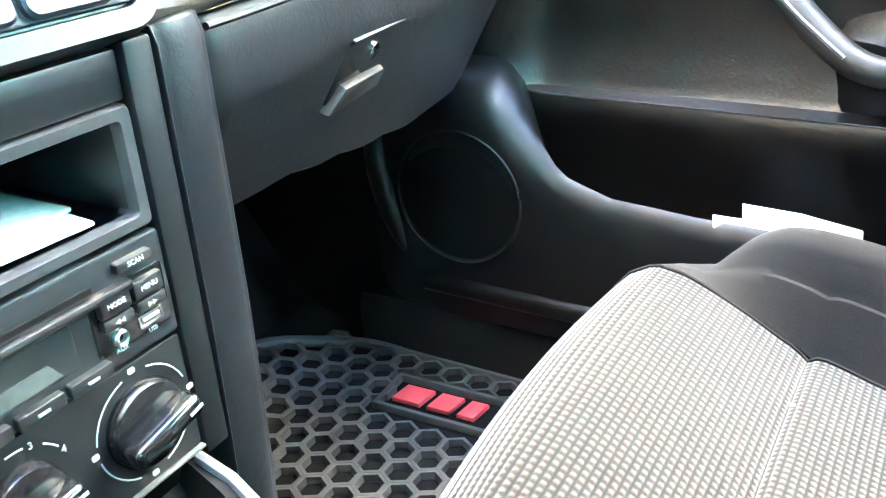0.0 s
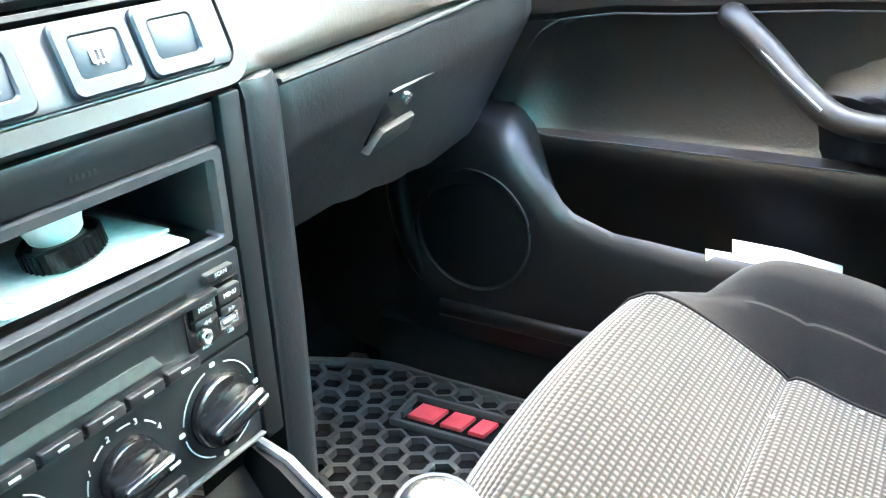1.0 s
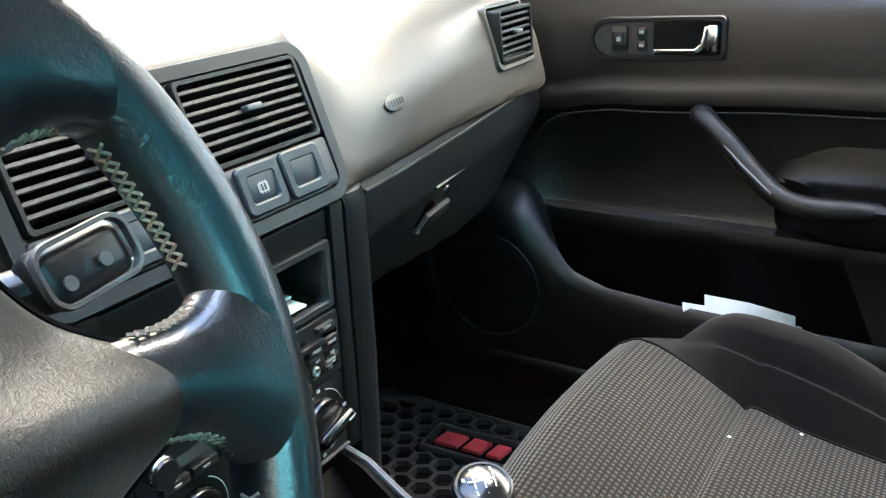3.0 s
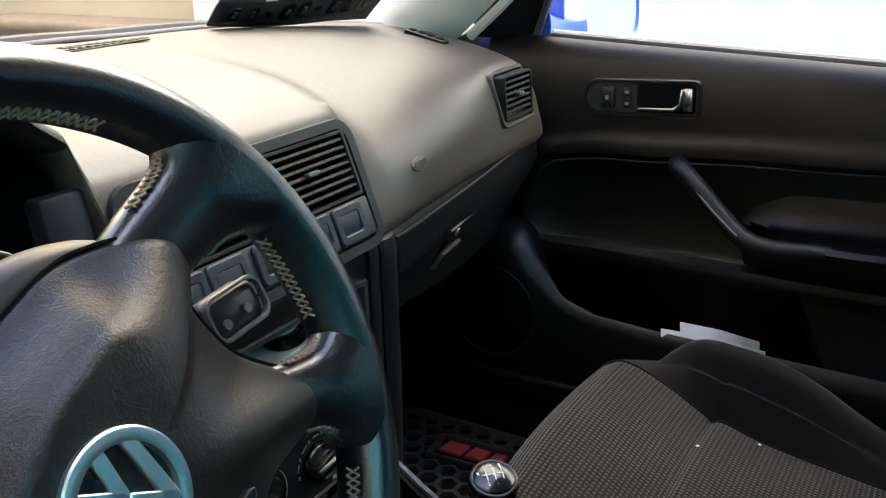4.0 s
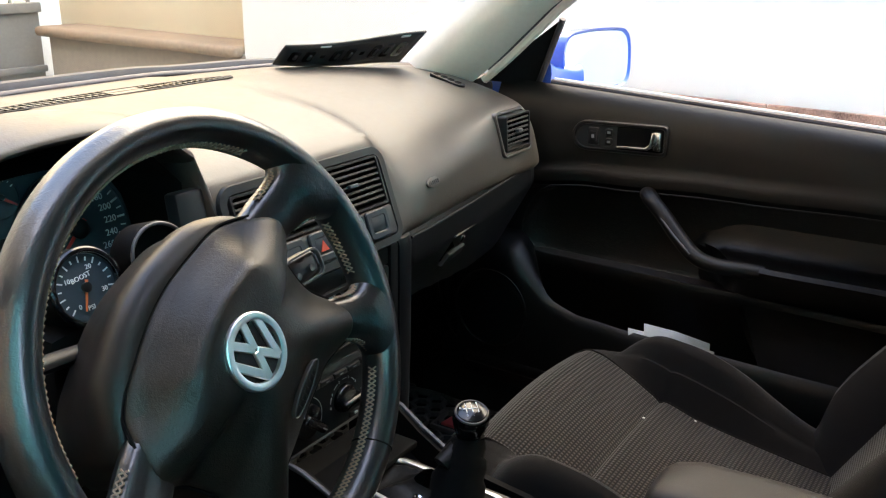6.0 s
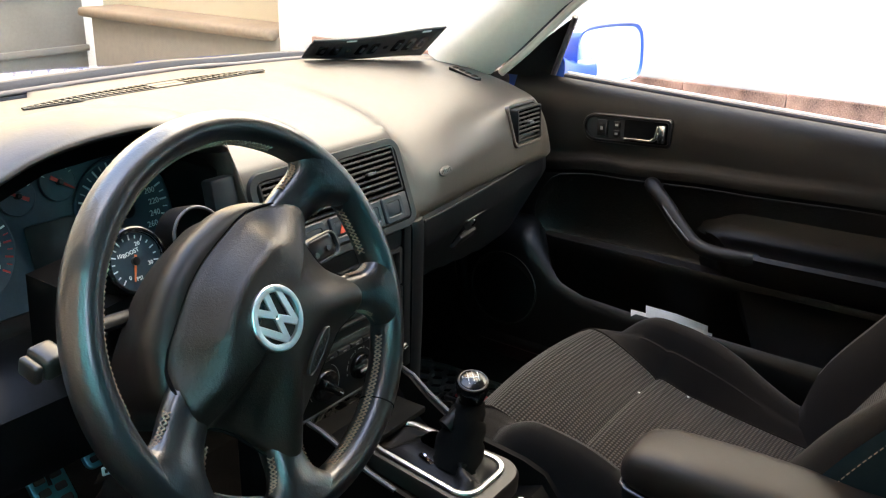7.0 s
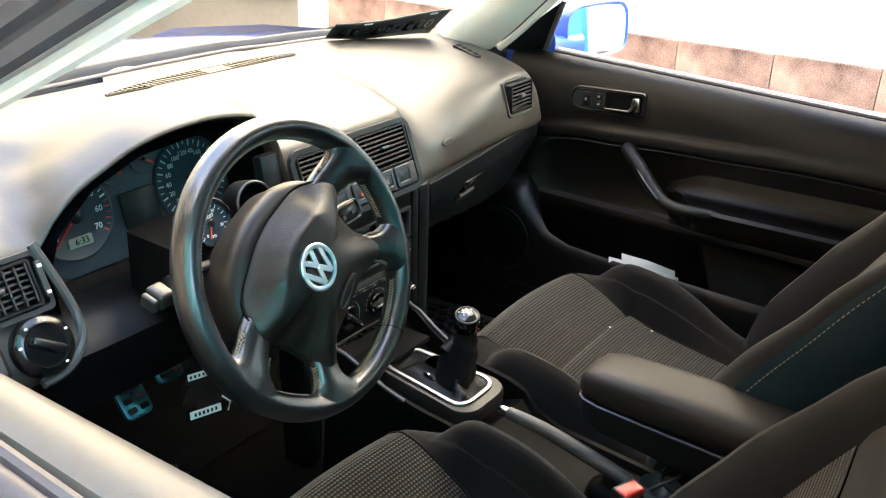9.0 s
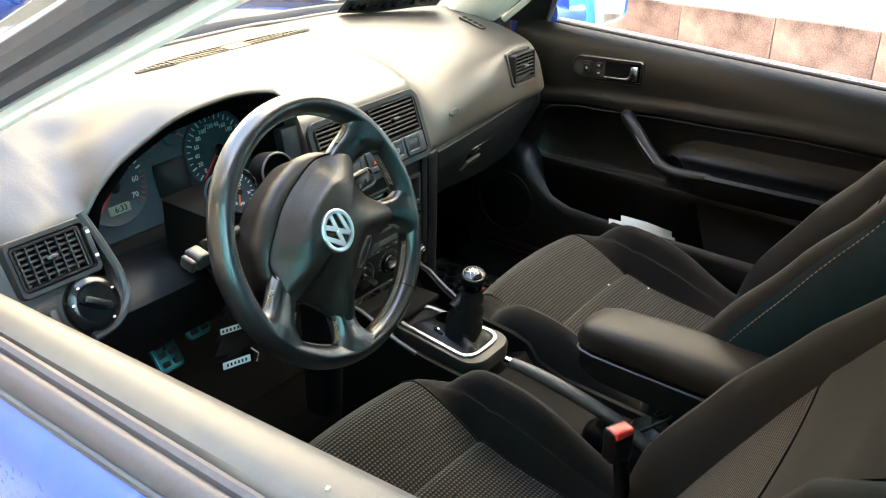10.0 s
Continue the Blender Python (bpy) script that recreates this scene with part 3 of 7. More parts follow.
bm.faces.new([bm.verts.new(p) for p in ((0.782, 0.44, 0.94), (0.70, 0.02, 1.30), (0.655, -0.1, 1.345), (0.655, -0.9, 1.345), (0.79, -0.9, 0.94))])
sg = lone("side_window", bm, M_GLASS, "closed clear passenger side window", "window", kind="structure")
sg.visible_shadow = False


# ---- dashboard ----
dash = thing("dashboard", (0, 0.5, 0.9), "black soft-grained dashboard moulding below the windscreen", "dashboard")

LIP = ((-0.560, 0.93), (-0.545, 0.938), (-0.536, 0.948), (-0.529, 0.958), (-0.512, 0.977), (-0.47, 1.003), (-0.427, 1.022), (-0.385, 1.035), (-0.34, 1.041), (-0.294, 1.043), (-0.246, 1.041), (-0.21, 1.034), (-0.185, 1.02), (-0.165, 1.0))
PROF = (  # x, then (y, z) from the windscreen over the top and down the face
    (-0.70, ((0.70, 0.975), (0.65, 0.972), (0.58, 0.965), (0.50, 0.952), (0.45, 0.945), (0.40, 0.935), (0.365, 0.915), (0.335, 0.875), (0.305, 0.82), (0.33, 0.79))),
    (-0.62, ((0.73, 0.985), (0.66, 0.985), (0.58, 0.98), (0.50, 0.972), (0.44, 0.965), (0.395, 0.955), (0.362, 0.938), (0.335, 0.885), (0.298, 0.815), (0.32, 0.79))),
    (-0.575, ((0.745, 0.99), (0.66, 0.99), (0.58, 0.988), (0.50, 0.983), (0.44, 0.976), (0.395, 0.962), (0.364, 0.940), (0.338, 0.885), (0.302, 0.815), (0.32, 0.79))),
)
HUMP = ((-0.552, 0.35), (-0.52, 0.6), (-0.485, 0.77), (-0.45, 0.9), (-0.405, 0.97), (-0.36, 1.0), (-0.31, 1.0), (-0.26, 1.0), (-0.20, 0.9), (-0.165, 0.6))
rows = []
for x, pr in PROF:
    rows.append((x, pr))
for x, k in HUMP:
    zl = lerp_table(LIP, x)
    rows.append((x, ((0.765, 1.0), (0.66, 1.0075), (0.57, 1.002 + 0.012 * k), (0.49, max(zl - 0.003, 0.990)), (0.42, max(zl + 0.007, 0.974 - 0.01 * k)), (0.378, max(zl + 0.005, 0.958 - 0.02 * k)), (0.358, zl - 0.002), (0.362, zl - 0.012), (0.41, zl - 0.02), (0.47, zl - 0.028))))
CENTRE = ((0.79, 1.003), (0.66, 1.0095), (0.54, 1.003), (0.45, 0.993), (0.395, 0.980), (0.366, 0.968), (0.352, 0.952), (0.335, 0.90), (0.312, 0.842), (0.335, 0.833))
for x in (-0.150, -0.08, 0.0, 0.08, 0.128):
    rows.append((x, CENTRE))
rows += [
    (0.165, ((0.785, 1.0), (0.66, 1.0085), (0.54, 0.998), (0.455, 0.982), (0.395, 0.955), (0.358, 0.925), (0.340, 0.90), (0.328, 0.87), (0.320, 0.838), (0.34, 0.828))),
    (0.24, ((0.78, 0.999), (0.66, 1.0045), (0.54, 0.994), (0.455, 0.975), (0.395, 0.947), (0.358, 0.920), (0.338, 0.895), (0.330, 0.868), (0.328, 0.838), (0.35, 0.828))),
    (0.40, ((0.765, 0.995), (0.66, 0.997), (0.55, 0.988), (0.47, 0.970), (0.415, 0.947), (0.382, 0.920), (0.365, 0.895), (0.357, 0.866), (0.352, 0.834), (0.375, 0.824))),
    (0.54, ((0.74, 0.986), (0.66, 0.986), (0.57, 0.979), (0.490, 0.966), (0.435, 0.953), (0.398, 0.938), (0.384, 0.905), (0.374, 0.870), (0.367, 0.830), (0.39, 0.82))),
    (0.63, ((0.715, 0.98), (0.655, 0.978), (0.58, 0.971), (0.505, 0.960), (0.450, 0.948), (0.408, 0.932), (0.388, 0.900), (0.379, 0.866), (0.375, 0.826), (0.395, 0.818))),
    (0.675, ((0.70, 0.975), (0.655, 0.973), (0.59, 0.967), (0.525, 0.955), (0.475, 0.942), (0.432, 0.924), (0.408, 0.894), (0.396, 0.862), (0.388, 0.824), (0.405, 0.816))),
    (0.70, ((0.70, 0.972), (0.65, 0.97), (0.60, 0.960), (0.55, 0.944), (0.51, 0.928), (0.475, 0.908), (0.450, 0.884), (0.432, 0.855), (0.418, 0.822), (0.43, 0.815))),
]
grid = []
for idx, ((x0, p0), (x1, p1)) in enumerate(zip(rows, rows[1:])):
    n = max(1, round((x1 - x0) / 0.018))
    for k in range(n):
        t = k / n
        if x0 > 0.12 or -0.56 < x0 < -0.17:
            q0, q3 = rows[max(idx - 1, 0)], rows[min(idx + 2, len(rows) - 1)]
            q0 = (x0, p0) if q0[0] < -0.56 or -0.17 < q0[0] < 0.12 else q0
            q3 = (x1, p1) if -0.16 < q3[0] < 0.12 else q3
            grid.append(spline([(x0 + (x1 - x0) * t, 0.5 * (2 * b[0] + (c[0] - a[0]) * t + (2 * a[0] - 5 * b[0] + 4 * c[0] - d[0]) * t * t + (3 * b[0] - a[0] - 3 * c[0] + d[0]) * t ** 3),
                                 0.5 * (2 * b[1] + (c[1] - a[1]) * t + (2 * a[1] - 5 * b[1] + 4 * c[1] - d[1]) * t * t + (3 * b[1] - a[1] - 3 * c[1] + d[1]) * t ** 3)) for a, b, c, d in zip(q0[1], p0, p1, q3[1])], 4))
            continue
        grid.append(spline([(x0 + (x1 - x0) * k / n, a[0] + (b[0] - a[0]) * t, a[1] + (b[1] - a[1]) * t) for a, b in zip(p0, p1)], 4))
grid.append(spline([(rows[-1][0], *q) for q in rows[-1][1]], 4))
bm = loft(grid)
# openings for the vents
holes = ((-0.135, 0.123, 0.850, 0.945, 0.37), (0.518, 0.603, 0.876, 0.930, 0.43), (-0.650, -0.562, 0.886, 0.926, 0.39))
gone = []
for f in bm.faces:
    c = f.calc_center_median()
    if any(x0 < c.x < x1 and z0 < c.z < z1 and c.y < ym for x0, x1, z0, z1, ym in holes):
        gone.append(f)
bmesh.ops.delete(bm, geom=gone, context="FACES")
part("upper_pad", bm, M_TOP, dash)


def face_m(x, y, z, tilt=0.0, turn=0.0):
    """A plate's frame on the dashboard: x to the right, y up, z out towards the seats; tilt leans its top forward."""
    return Matrix.Translation((x, y, z)) @ Matrix.Rotation(radians(turn), 4, "Z") @ Matrix.Rotation(radians(90 - tilt), 4, "X")


# defroster grilles in the top
def defroster(x0, x1, yc, zt, n, halfw, curve, fall=0.0):
    pts_t, pts_b = [], []
    for k in range(25):
        u = k / 24
        x = x0 + (x1 - x0) * u
        w = halfw * (1 - abs(2 * u - 1) ** 3) + 0.002
        y = yc + curve * (1 - (2 * u - 1) ** 2)
        pts_t.append(Vector((x, y + w, zt - fall * u)))
        pts_b.append(Vector((x, y - w, zt - 0.001 - fall * u)))
    d = part("defroster_outlet", loft([pts_t, pts_b]), M_DARK, dash, "long slotted defroster outlet")
    for k in range(n):
        u = (k + 0.5) / n
        if abs(u - 0.56) < 0.06:
            continue
        x = x0 + (x1 - x0) * u
        w = halfw * (1 - abs(2 * u - 1) ** 3)
        y = yc + curve * (1 - (2 * u - 1) ** 2)
        part("rib", box((x, y, zt + 0.001 - fall * u), (0.0026, 2 * w, 0.002)), M_SURROUND, d, smooth=False)
    part("bridge", loft([[p + Vector((0, 0, 0.0014)) for p in pts_t[12:16]], [p + Vector((0, 0, 0.0014)) for p in pts_b[12:16]]]), M_TOP, d)
    line = [p + Vector((0, 0, 0.001)) for p in pts_t] + [p + Vector((0, 0, 0.001)) for p in reversed(pts_b)]
    part("rim", tube(line, 0.0014, 6, closed=True), M_DASH, d)
    part("bar", tube([(p + q) / 2 + Vector((0, 0, 0.001)) for p, q in zip(pts_t, pts_b)], 0.0012, 6), M_SURROUND, d)


defroster(-0.235, 0.178, 0.655, 1.0088, 40, 0.0140, 0.012, -0.0012)
corner = part("corner_outlet", slab(rrect(0.016, 0.084, 0.006), Matrix.Translation((0.583, 0.533, 0.9745)) @ Matrix.Rotation(radians(-14), 4, "Z") @ Matrix.Rotation(radians(9), 4, "X"), 0.006, 0.001), M_DASH, dash, "small slotted corner outlet beside the pillar")
for k in range(4):
    u = (k - 1.5) / 3
    part("slot", slab(rrect(0.010, 0.0125, 0.003), Matrix.Translation((0.583, 0.533, 0.9750)) @ Matrix.Rotation(radians(-14), 4, "Z") @ Matrix.Rotation(radians(9), 4, "X") @ Matrix.Translation((0, 0.056 * u, 0.0006)), 0.002), M_DARK, corner)


# centre vents and switch row
vent_t = 20.0
CV = face_m(-0.006, 0.3265, 0.897, vent_t)
part("vent_surround", rim_frame(rrect(0.288, 0.130, 0.024, 8), rrect(0.260, 0.104, 0.010, 8), CV, 0.03, 0.0065), M_TRIM, dash, "raised satin surround of the middle vents")


def vent(name, m, w, h, rows_n, cols_n, parent, tabbed=True, grid_front=False):
    v = part(name, rim_frame(rrect(w, h, 0.004), rrect(w - 0.008, h - 0.007, 0.003), m, 0.03, 0.0012), M_HARD, parent, "black slatted air vent")
    part("backing", slab(rrect(w - 0.004, h - 0.004, 0.003), m @ Matrix.Translation((0, 0, -0.03)), 0.002), M_DARK, v)
    for k in range(rows_n):
        y = -h / 2 + 0.006 + (h - 0.012) * (k + 0.5) / rows_n
        c = m @ Vector((0, y, -0.006))
        part("slat", box(c, (w - 0.006, 0.0036, 0.009), 0.0007, (m.to_3x3() @ Matrix.Rotation(radians(-18), 3, "X")), seg=1), M_HARD, v, smooth=False)
    for k in range(cols_n):
        x = -w / 2 + (w) * (k + 0.5) / cols_n
        part("vane", box(m @ Vector((x, 0, -0.004 if grid_front else -0.018)), (0.0022 if grid_front else 0.0018, h - 0.008, 0.010), 0, m.to_3x3()), M_GREYTRIM if grid_front else M_DARK, v, smooth=False)
    if tabbed:
        part("thumb_tab", box(m @ Vector((0, 0.002, 0.0005)), (0.016, 0.005, 0.008), 0.0015, m.to_3x3()), M_HEM, v)
    return v


vent("air_vent", CV @ Matrix.Translation((0.066, 0.0205, 0.001)), 0.124, 0.064, 7, 9, dash)
vent("air_vent", CV @ Matrix.Translation((-0.066, 0.0205, 0.001)), 0.124, 0.064, 7, 9, dash)
part("switch_base", slab(rrect(0.262, 0.038, 0.004), CV @ Matrix.Translation((0, -0.0325, -0.001)), 0.015, 0.001), M_GREYTRIM, dash)
for i, x in enumerate((-0.108, -0.064, -0.012, 0.048, 0.094)):
    msw = CV @ Matrix.Translation((x, -0.0325, 0.001))
    b = part("rocker_switch", rim_frame(rrect(0.0425, 0.0360, 0.0050), rrect(0.027, 0.019, 0.003), msw @ Matrix.Translation((0, 0, 0.0022)), 0.006, 0.0014), M_BUTTON, dash, "blue-black rocker switch")
    part("dished_face", slab(rrect(0.028, 0.020, 0.003), msw @ Matrix.Translation((0, 0, 0.0006)) @ Matrix.Rotation(radians(6), 4, "X"), 0.003, 0.0006), M_BUTTON, b)
    if i == 2:
        part("warning_triangle", slab([(-0.007, -0.006), (0.007, -0.006), (0, 0.007)], msw @ Matrix.Translation((0, 0.0, 0.0016)), 0.001), M_HAZARD, b, "orange-red hazard triangle")
    if i == 3:
        sym = rim_frame(rrect(0.010, 0.007, 0.001), rrect(0.008, 0.005, 0.001), msw @ Matrix.Translation((0, 0.0, 0.0016)), 0.0006, 0.0001)
        for dx in (-0.003, 0, 0.003):
            box(msw @ Vector((dx, 0, 0.0016)), (0.0008, 0.009, 0.0004), 0, msw.to_3x3(), bm=sym)
        part("symbol", sym, M_GREYPRINT, b, "white heated-window symbol")

# passenger's outer vent, turned and swung open
PV = face_m(0.554, 0.3770, 0.903, 18, 1)
part("vent_surround", rim_frame(rrect(0.100, 0.078, 0.010), rrect(0.090, 0.066, 0.006), PV, 0.016, 0.002), M_TOP, dash, "thin flush surround of the outer vent")
part("vent_well", slab(rrect(0.092, 0.068, 0.006), PV @ Matrix.Translation((0, 0, -0.010)), 0.02), M_DARK, dash)
vent("air_vent", PV @ Matrix.Translation((0.002, -0.002, 0.0075)) @ Matrix.Rotation(radians(14), 4, "X"), 0.086, 0.060, 6, 5, dash)

# driver's outer vent and light switch in one trim panel
LV = face_m(-0.606, 0.333, 0.911, 24)
part("vent_surround", rim_frame(rrect(0.112, 0.074, 0.008), rrect(0.098, 0.058, 0.005), LV, 0.05, 0.003), M_GREYTRIM, dash)
vent("air_vent", LV @ Matrix.Translation((-0.004, 0, 0.002)), 0.094, 0.056, 6, 7, dash, True, True)
part("vent_wheel", slab(rrect(0.008, 0.045, 0.003), LV @ Matrix.Translation((0.050, 0, 0.005)), 0.006, 0.002), M_GREYTRIM, dash)
for dy in (0.016, -0.016):
    part("mark", slab(rrect(0.005, 0.004, 0.001), LV @ Matrix.Translation((0.050, dy, 0.0062)), 0.001), M_WHITE, dash)
LS = face_m(-0.584, 0.302, 0.846, 26)
part("trim_edge", tube(spline([(-0.552, 0.352, 0.948), (-0.541, 0.333, 0.906), (-0.533, 0.312, 0.860), (-0.540, 0.298, 0.832), (-0.566, 0.290, 0.812), (-0.60, 0.288, 0.808)], 6), 0.006, 8), M_HEM, dash, "worn satin edge of the trim panel")
sw = part("light_switch", turned([(0.036, -0.012), (0.036, 0.002), (0.033, 0.006), (0.026, 0.008), (0.024, 0.006), (0.006, 0.006)], LS, 36), M_GLOSS, dash, "round black light switch with white symbols")
part("grip", box(LS @ Vector((0, 0, 0.012)), (0.040, 0.010, 0.014), 0.004, LS.to_3x3() @ Matrix.Rotation(radians(-35), 3, "Z")), M_SATIN, sw)
for a in (20, 75, 120, 165, 300):
    part("mark", slab(rrect(0.004, 0.0028, 0.001), LS @ Matrix.Translation((0.0295 * math.cos(radians(a)), 0.0295 * math.sin(radians(a)), 0.0078)), 0.001), M_WHITE, sw)
part("dimmer_block", slab(rrect(0.034, 0.038, 0.004), LS @ Matrix.Translation((-0.062, 0.0, 0.004)), 0.02, 0.002), M_SATIN, dash)
for dx in (-0.008, 0.008):
    part("dimmer_wheel", slab(rrect(0.008, 0.026, 0.002), LS @ Matrix.Translation((-0.062 + dx, 0.0, 0.006)), 0.004, 0.001), M_HEM, dash)

part("flank_plate", box((-0.1765, 0.3545, 0.900), (0.037, 0.020, 0.122), 0.004, Matrix.Rotation(radians(-9), 3, "X")), M_RADIO, dash, "flat blue-black plate beside the cluster")

# lower dashboard
part("knee_panel", loft([[Vector((x, y + 0.03 * max(0, (abs(x + 0.36) - 0.15)) , z)) for x in [-0.70 + 0.56 * k / 14 for k in range(15)]] for y, z in ((0.46, 0.838), (0.40, 0.836), (0.345, 0.828), (0.317, 0.80), (0.325, 0.745), (0.36, 0.695), (0.42, 0.685), (0.55, 0.70))]), M_KNEE, dash, "black plastic knee panel under the wheel")
part("under_shelf", box((0.42, 0.70, 0.70), (0.56, 0.36, 0.02), 0.01), M_CARPET, dash)
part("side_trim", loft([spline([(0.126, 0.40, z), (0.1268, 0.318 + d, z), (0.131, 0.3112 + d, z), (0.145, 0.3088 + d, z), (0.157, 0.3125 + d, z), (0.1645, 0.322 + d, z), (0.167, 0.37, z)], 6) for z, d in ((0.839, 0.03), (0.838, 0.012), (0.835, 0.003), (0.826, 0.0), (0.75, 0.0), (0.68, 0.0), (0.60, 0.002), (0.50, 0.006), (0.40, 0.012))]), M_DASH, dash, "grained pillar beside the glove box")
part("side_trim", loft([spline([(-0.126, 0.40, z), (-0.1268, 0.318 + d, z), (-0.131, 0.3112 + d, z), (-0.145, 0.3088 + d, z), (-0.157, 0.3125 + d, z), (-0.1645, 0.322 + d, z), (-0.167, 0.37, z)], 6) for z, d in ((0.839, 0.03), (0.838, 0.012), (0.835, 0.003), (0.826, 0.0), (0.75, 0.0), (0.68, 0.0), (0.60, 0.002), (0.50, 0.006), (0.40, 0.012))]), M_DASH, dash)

# glove box
glove = thing("glove_box", (0.42, 0.36, 0.74), "closed dark grey grained glove box lid with a recessed latch", "glove box")


def glove_y(x, z):
    t = (x - 0.168) / 0.52
    y = 0.330 + 0.075 * t ** 1.2
    d = 0.828 - z
    return y - 0.004 * math.sin(min(1, d / 0.03) * 1.57) + 0.55 * max(0.0, d - 0.045) + (0.004 if d < 0.004 else 0)


def glove_bottom(x):
    return lerp_table(((0.168, 0.704), (0.28, 0.696), (0.36, 0.680), (0.45, 0.662), (0.55, 0.645), (0.69, 0.640)), x)


gx = [0.168 + 0.515 * k / 24 for k in range(25)]
bm = loft([[Vector((x, glove_y(x, 0.829 - (0.829 - glove_bottom(x)) * u), 0.829 - (0.829 - glove_bottom(x)) * u)) for x in gx] for u in [0, 0.015, 0.05] + [0.1 + 0.9 * k / 14 for k in range(15)]] +
          [[Vector((x, glove_y(x, glove_bottom(x)) + dy, glove_bottom(x) + dz)) for x in gx] for dy, dz in ((0.014, -0.006), (0.034, -0.007), (0.07, -0.002), (0.12, 0.01))])
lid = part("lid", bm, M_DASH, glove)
md = lid.modifiers.new("thick", "SOLIDIFY")
md.thickness, md.offset = 0.012, 1
part("lid_edge", tube([(x, glove_y(x, 0.822) - 0.0095, 0.8262) for x in gx], 0.0022, 8), M_DASH, glove, "rounded upper edge of the lid")
part("box_shell", box((0.42, 0.60, 0.74), (0.50, 0.22, 0.14), 0.01), M_CARPET, glove)
gm = frame_of((0.355, 0.3525, 0.758), (1, 0.17, 0), (0, -0.50, 1)) @ Matrix.Translation((0, 0, -0.0085))
lz = [(-0.048, -0.022), (0.037, -0.024), (0.050, 0.020), (-0.039, 0.024)]
latch = part("latch", slab(lz, gm, 0.010, 0.0006), M_GLOSS, glove, "gloss black slanted latch plate")
part("pull_flap", slab([(-0.050, -0.027), (0.030, -0.029), (0.032, -0.013), (-0.034, -0.010)], gm @ Matrix.Translation((0, 0, 0.0065)), 0.008, 0.004), M_SATIN, latch, "grey pull flap")
part("key_lock", turned([(0.0065, -0.003), (0.0065, 0.002), (0.005, 0.003), (0.002, 0.003)], gm @ Matrix.Translation((0.004, 0.007, 0.001)), 20), M_CHROME, latch, "small chrome key lock")
part("upper_edge", box(gm @ Vector((0.006, 0.0225, 0.001)), (0.088, 0.002, 0.003), 0.0008, gm.to_3x3() @ Matrix.Rotation(radians(-2.6), 3, "Z")), M_GREYTRIM, latch)

# airbag badge on the pad
bmx = face_m(0.240, 0.3335, 0.886, 24, 6)
badge = part("airbag_badge", slab([(0.0185 * math.cos(a), 0.0075 * math.sin(a)) for a in [2 * math.pi * k / 24 for k in range(24)]], bmx @ Matrix.Translation((0, 0, 0.002)), 0.004, 0.001), M_TOP, dash, "oval embossed badge")
for k in range(6):
    part("letter_bar", slab(rrect(0.0030, 0.006, 0.0005), bmx @ Matrix.Translation((-0.0125 + 0.005 * k, 0, 0.0026)), 0.001), M_SURROUND, badge)

# ---- instrument cluster ----
cl = thing("instrument_cluster", (-0.33, 0.45, 0.92), "dark instrument cluster with two large dials and two small gauges", "instrument cluster")
MC = face_m(-0.335, 0.462, 0.918, 14)
part("well", loft([[Vector((x, y, z)) for x, z in ((-0.515, 0.80), (-0.522, 0.89), (-0.505, 0.935), (-0.45, 0.98), (-0.38, 1.005), (-0.29, 1.012), (-0.20, 0.998), (-0.168, 0.965), (-0.16, 0.80))] for y in (0.375, 0.42, 0.475)]), M_DARK, cl)
part("face", slab(rrect(0.325, 0.150, 0.06), MC @ Matrix.Translation((0.004, -0.012, -0.004)), 0.004), M_DIAL, cl)
part("brow", box(MC @ Vector((0, -0.100, 0.010)), (0.34, 0.04, 0.05), 0.015, MC.to_3x3() @ Matrix.Rotation(radians(-25), 3, "X")), M_DULL, cl)


def dial(cx, cy, r, name, label, a0, a1, ticks, marks, needle, red_from=None, size=0.013, back=M_DIAL):
    d = part(name, turned([(r * 1.02, -0.003), (r * 1.02, 0.0008), (r * 0.985, 0.0014), (r * 0.975, 0.001), (r * 0.2, 0.001)], MC @ Matrix.Translation((cx, cy, 0)), 48), back, cl, label)
    for k in range(ticks + 1):
        a = radians(a0 + (a1 - a0) * k / ticks)
        long = k % 2 == 0
        m2 = MC @ Matrix.Translation((cx, cy, 0.0016)) @ Matrix.Rotation(a, 4, "Z")
        red = red_from is not None and k >= red_from
        part("tick", box(m2 @ Vector((r * (0.88 if long else 0.90), 0, 0)), (r * (0.15 if long else 0.10), r * (0.035 if long else 0.022), 0.0006), 0, m2.to_3x3()), M_RED if red else M_WHITE, d, smooth=False)
    for txt, a in marks:
        a = radians(a)
        part("numeral", words(txt, size, MC @ Matrix.Translation((cx + r * 0.66 * math.cos(a), cy + r * 0.66 * math.sin(a), 0.0018))), M_WHITE, d, smooth=False)
    if needle is not None:
        m2 = MC @ Matrix.Translation((cx, cy, 0.006)) @ Matrix.Rotation(radians(needle), 4, "Z")
        part("needle", slab([(-0.012, -0.0022), (r * 0.85, -0.0009), (r * 0.85, 0.0009), (-0.012, 0.0022)], m2, 0.0015), M_RED, d, "red pointer")
        part("hub", turned([(r * 0.17, -0.006), (r * 0.17, 0.001), (r * 0.12, 0.003), (0.001, 0.003)], MC @ Matrix.Translation((cx, cy, 0.006)), 20), M_SATIN, d)
    return d


tach = dial(-0.098, -0.002, 0.058, "rev_counter", "rev counter with a red zone", 215, -35, 28, [(str(n * 10), 215 - 250 * (n / 7.0) * 1.0) for n in range(0, 8)], 222, 23, 0.0118)
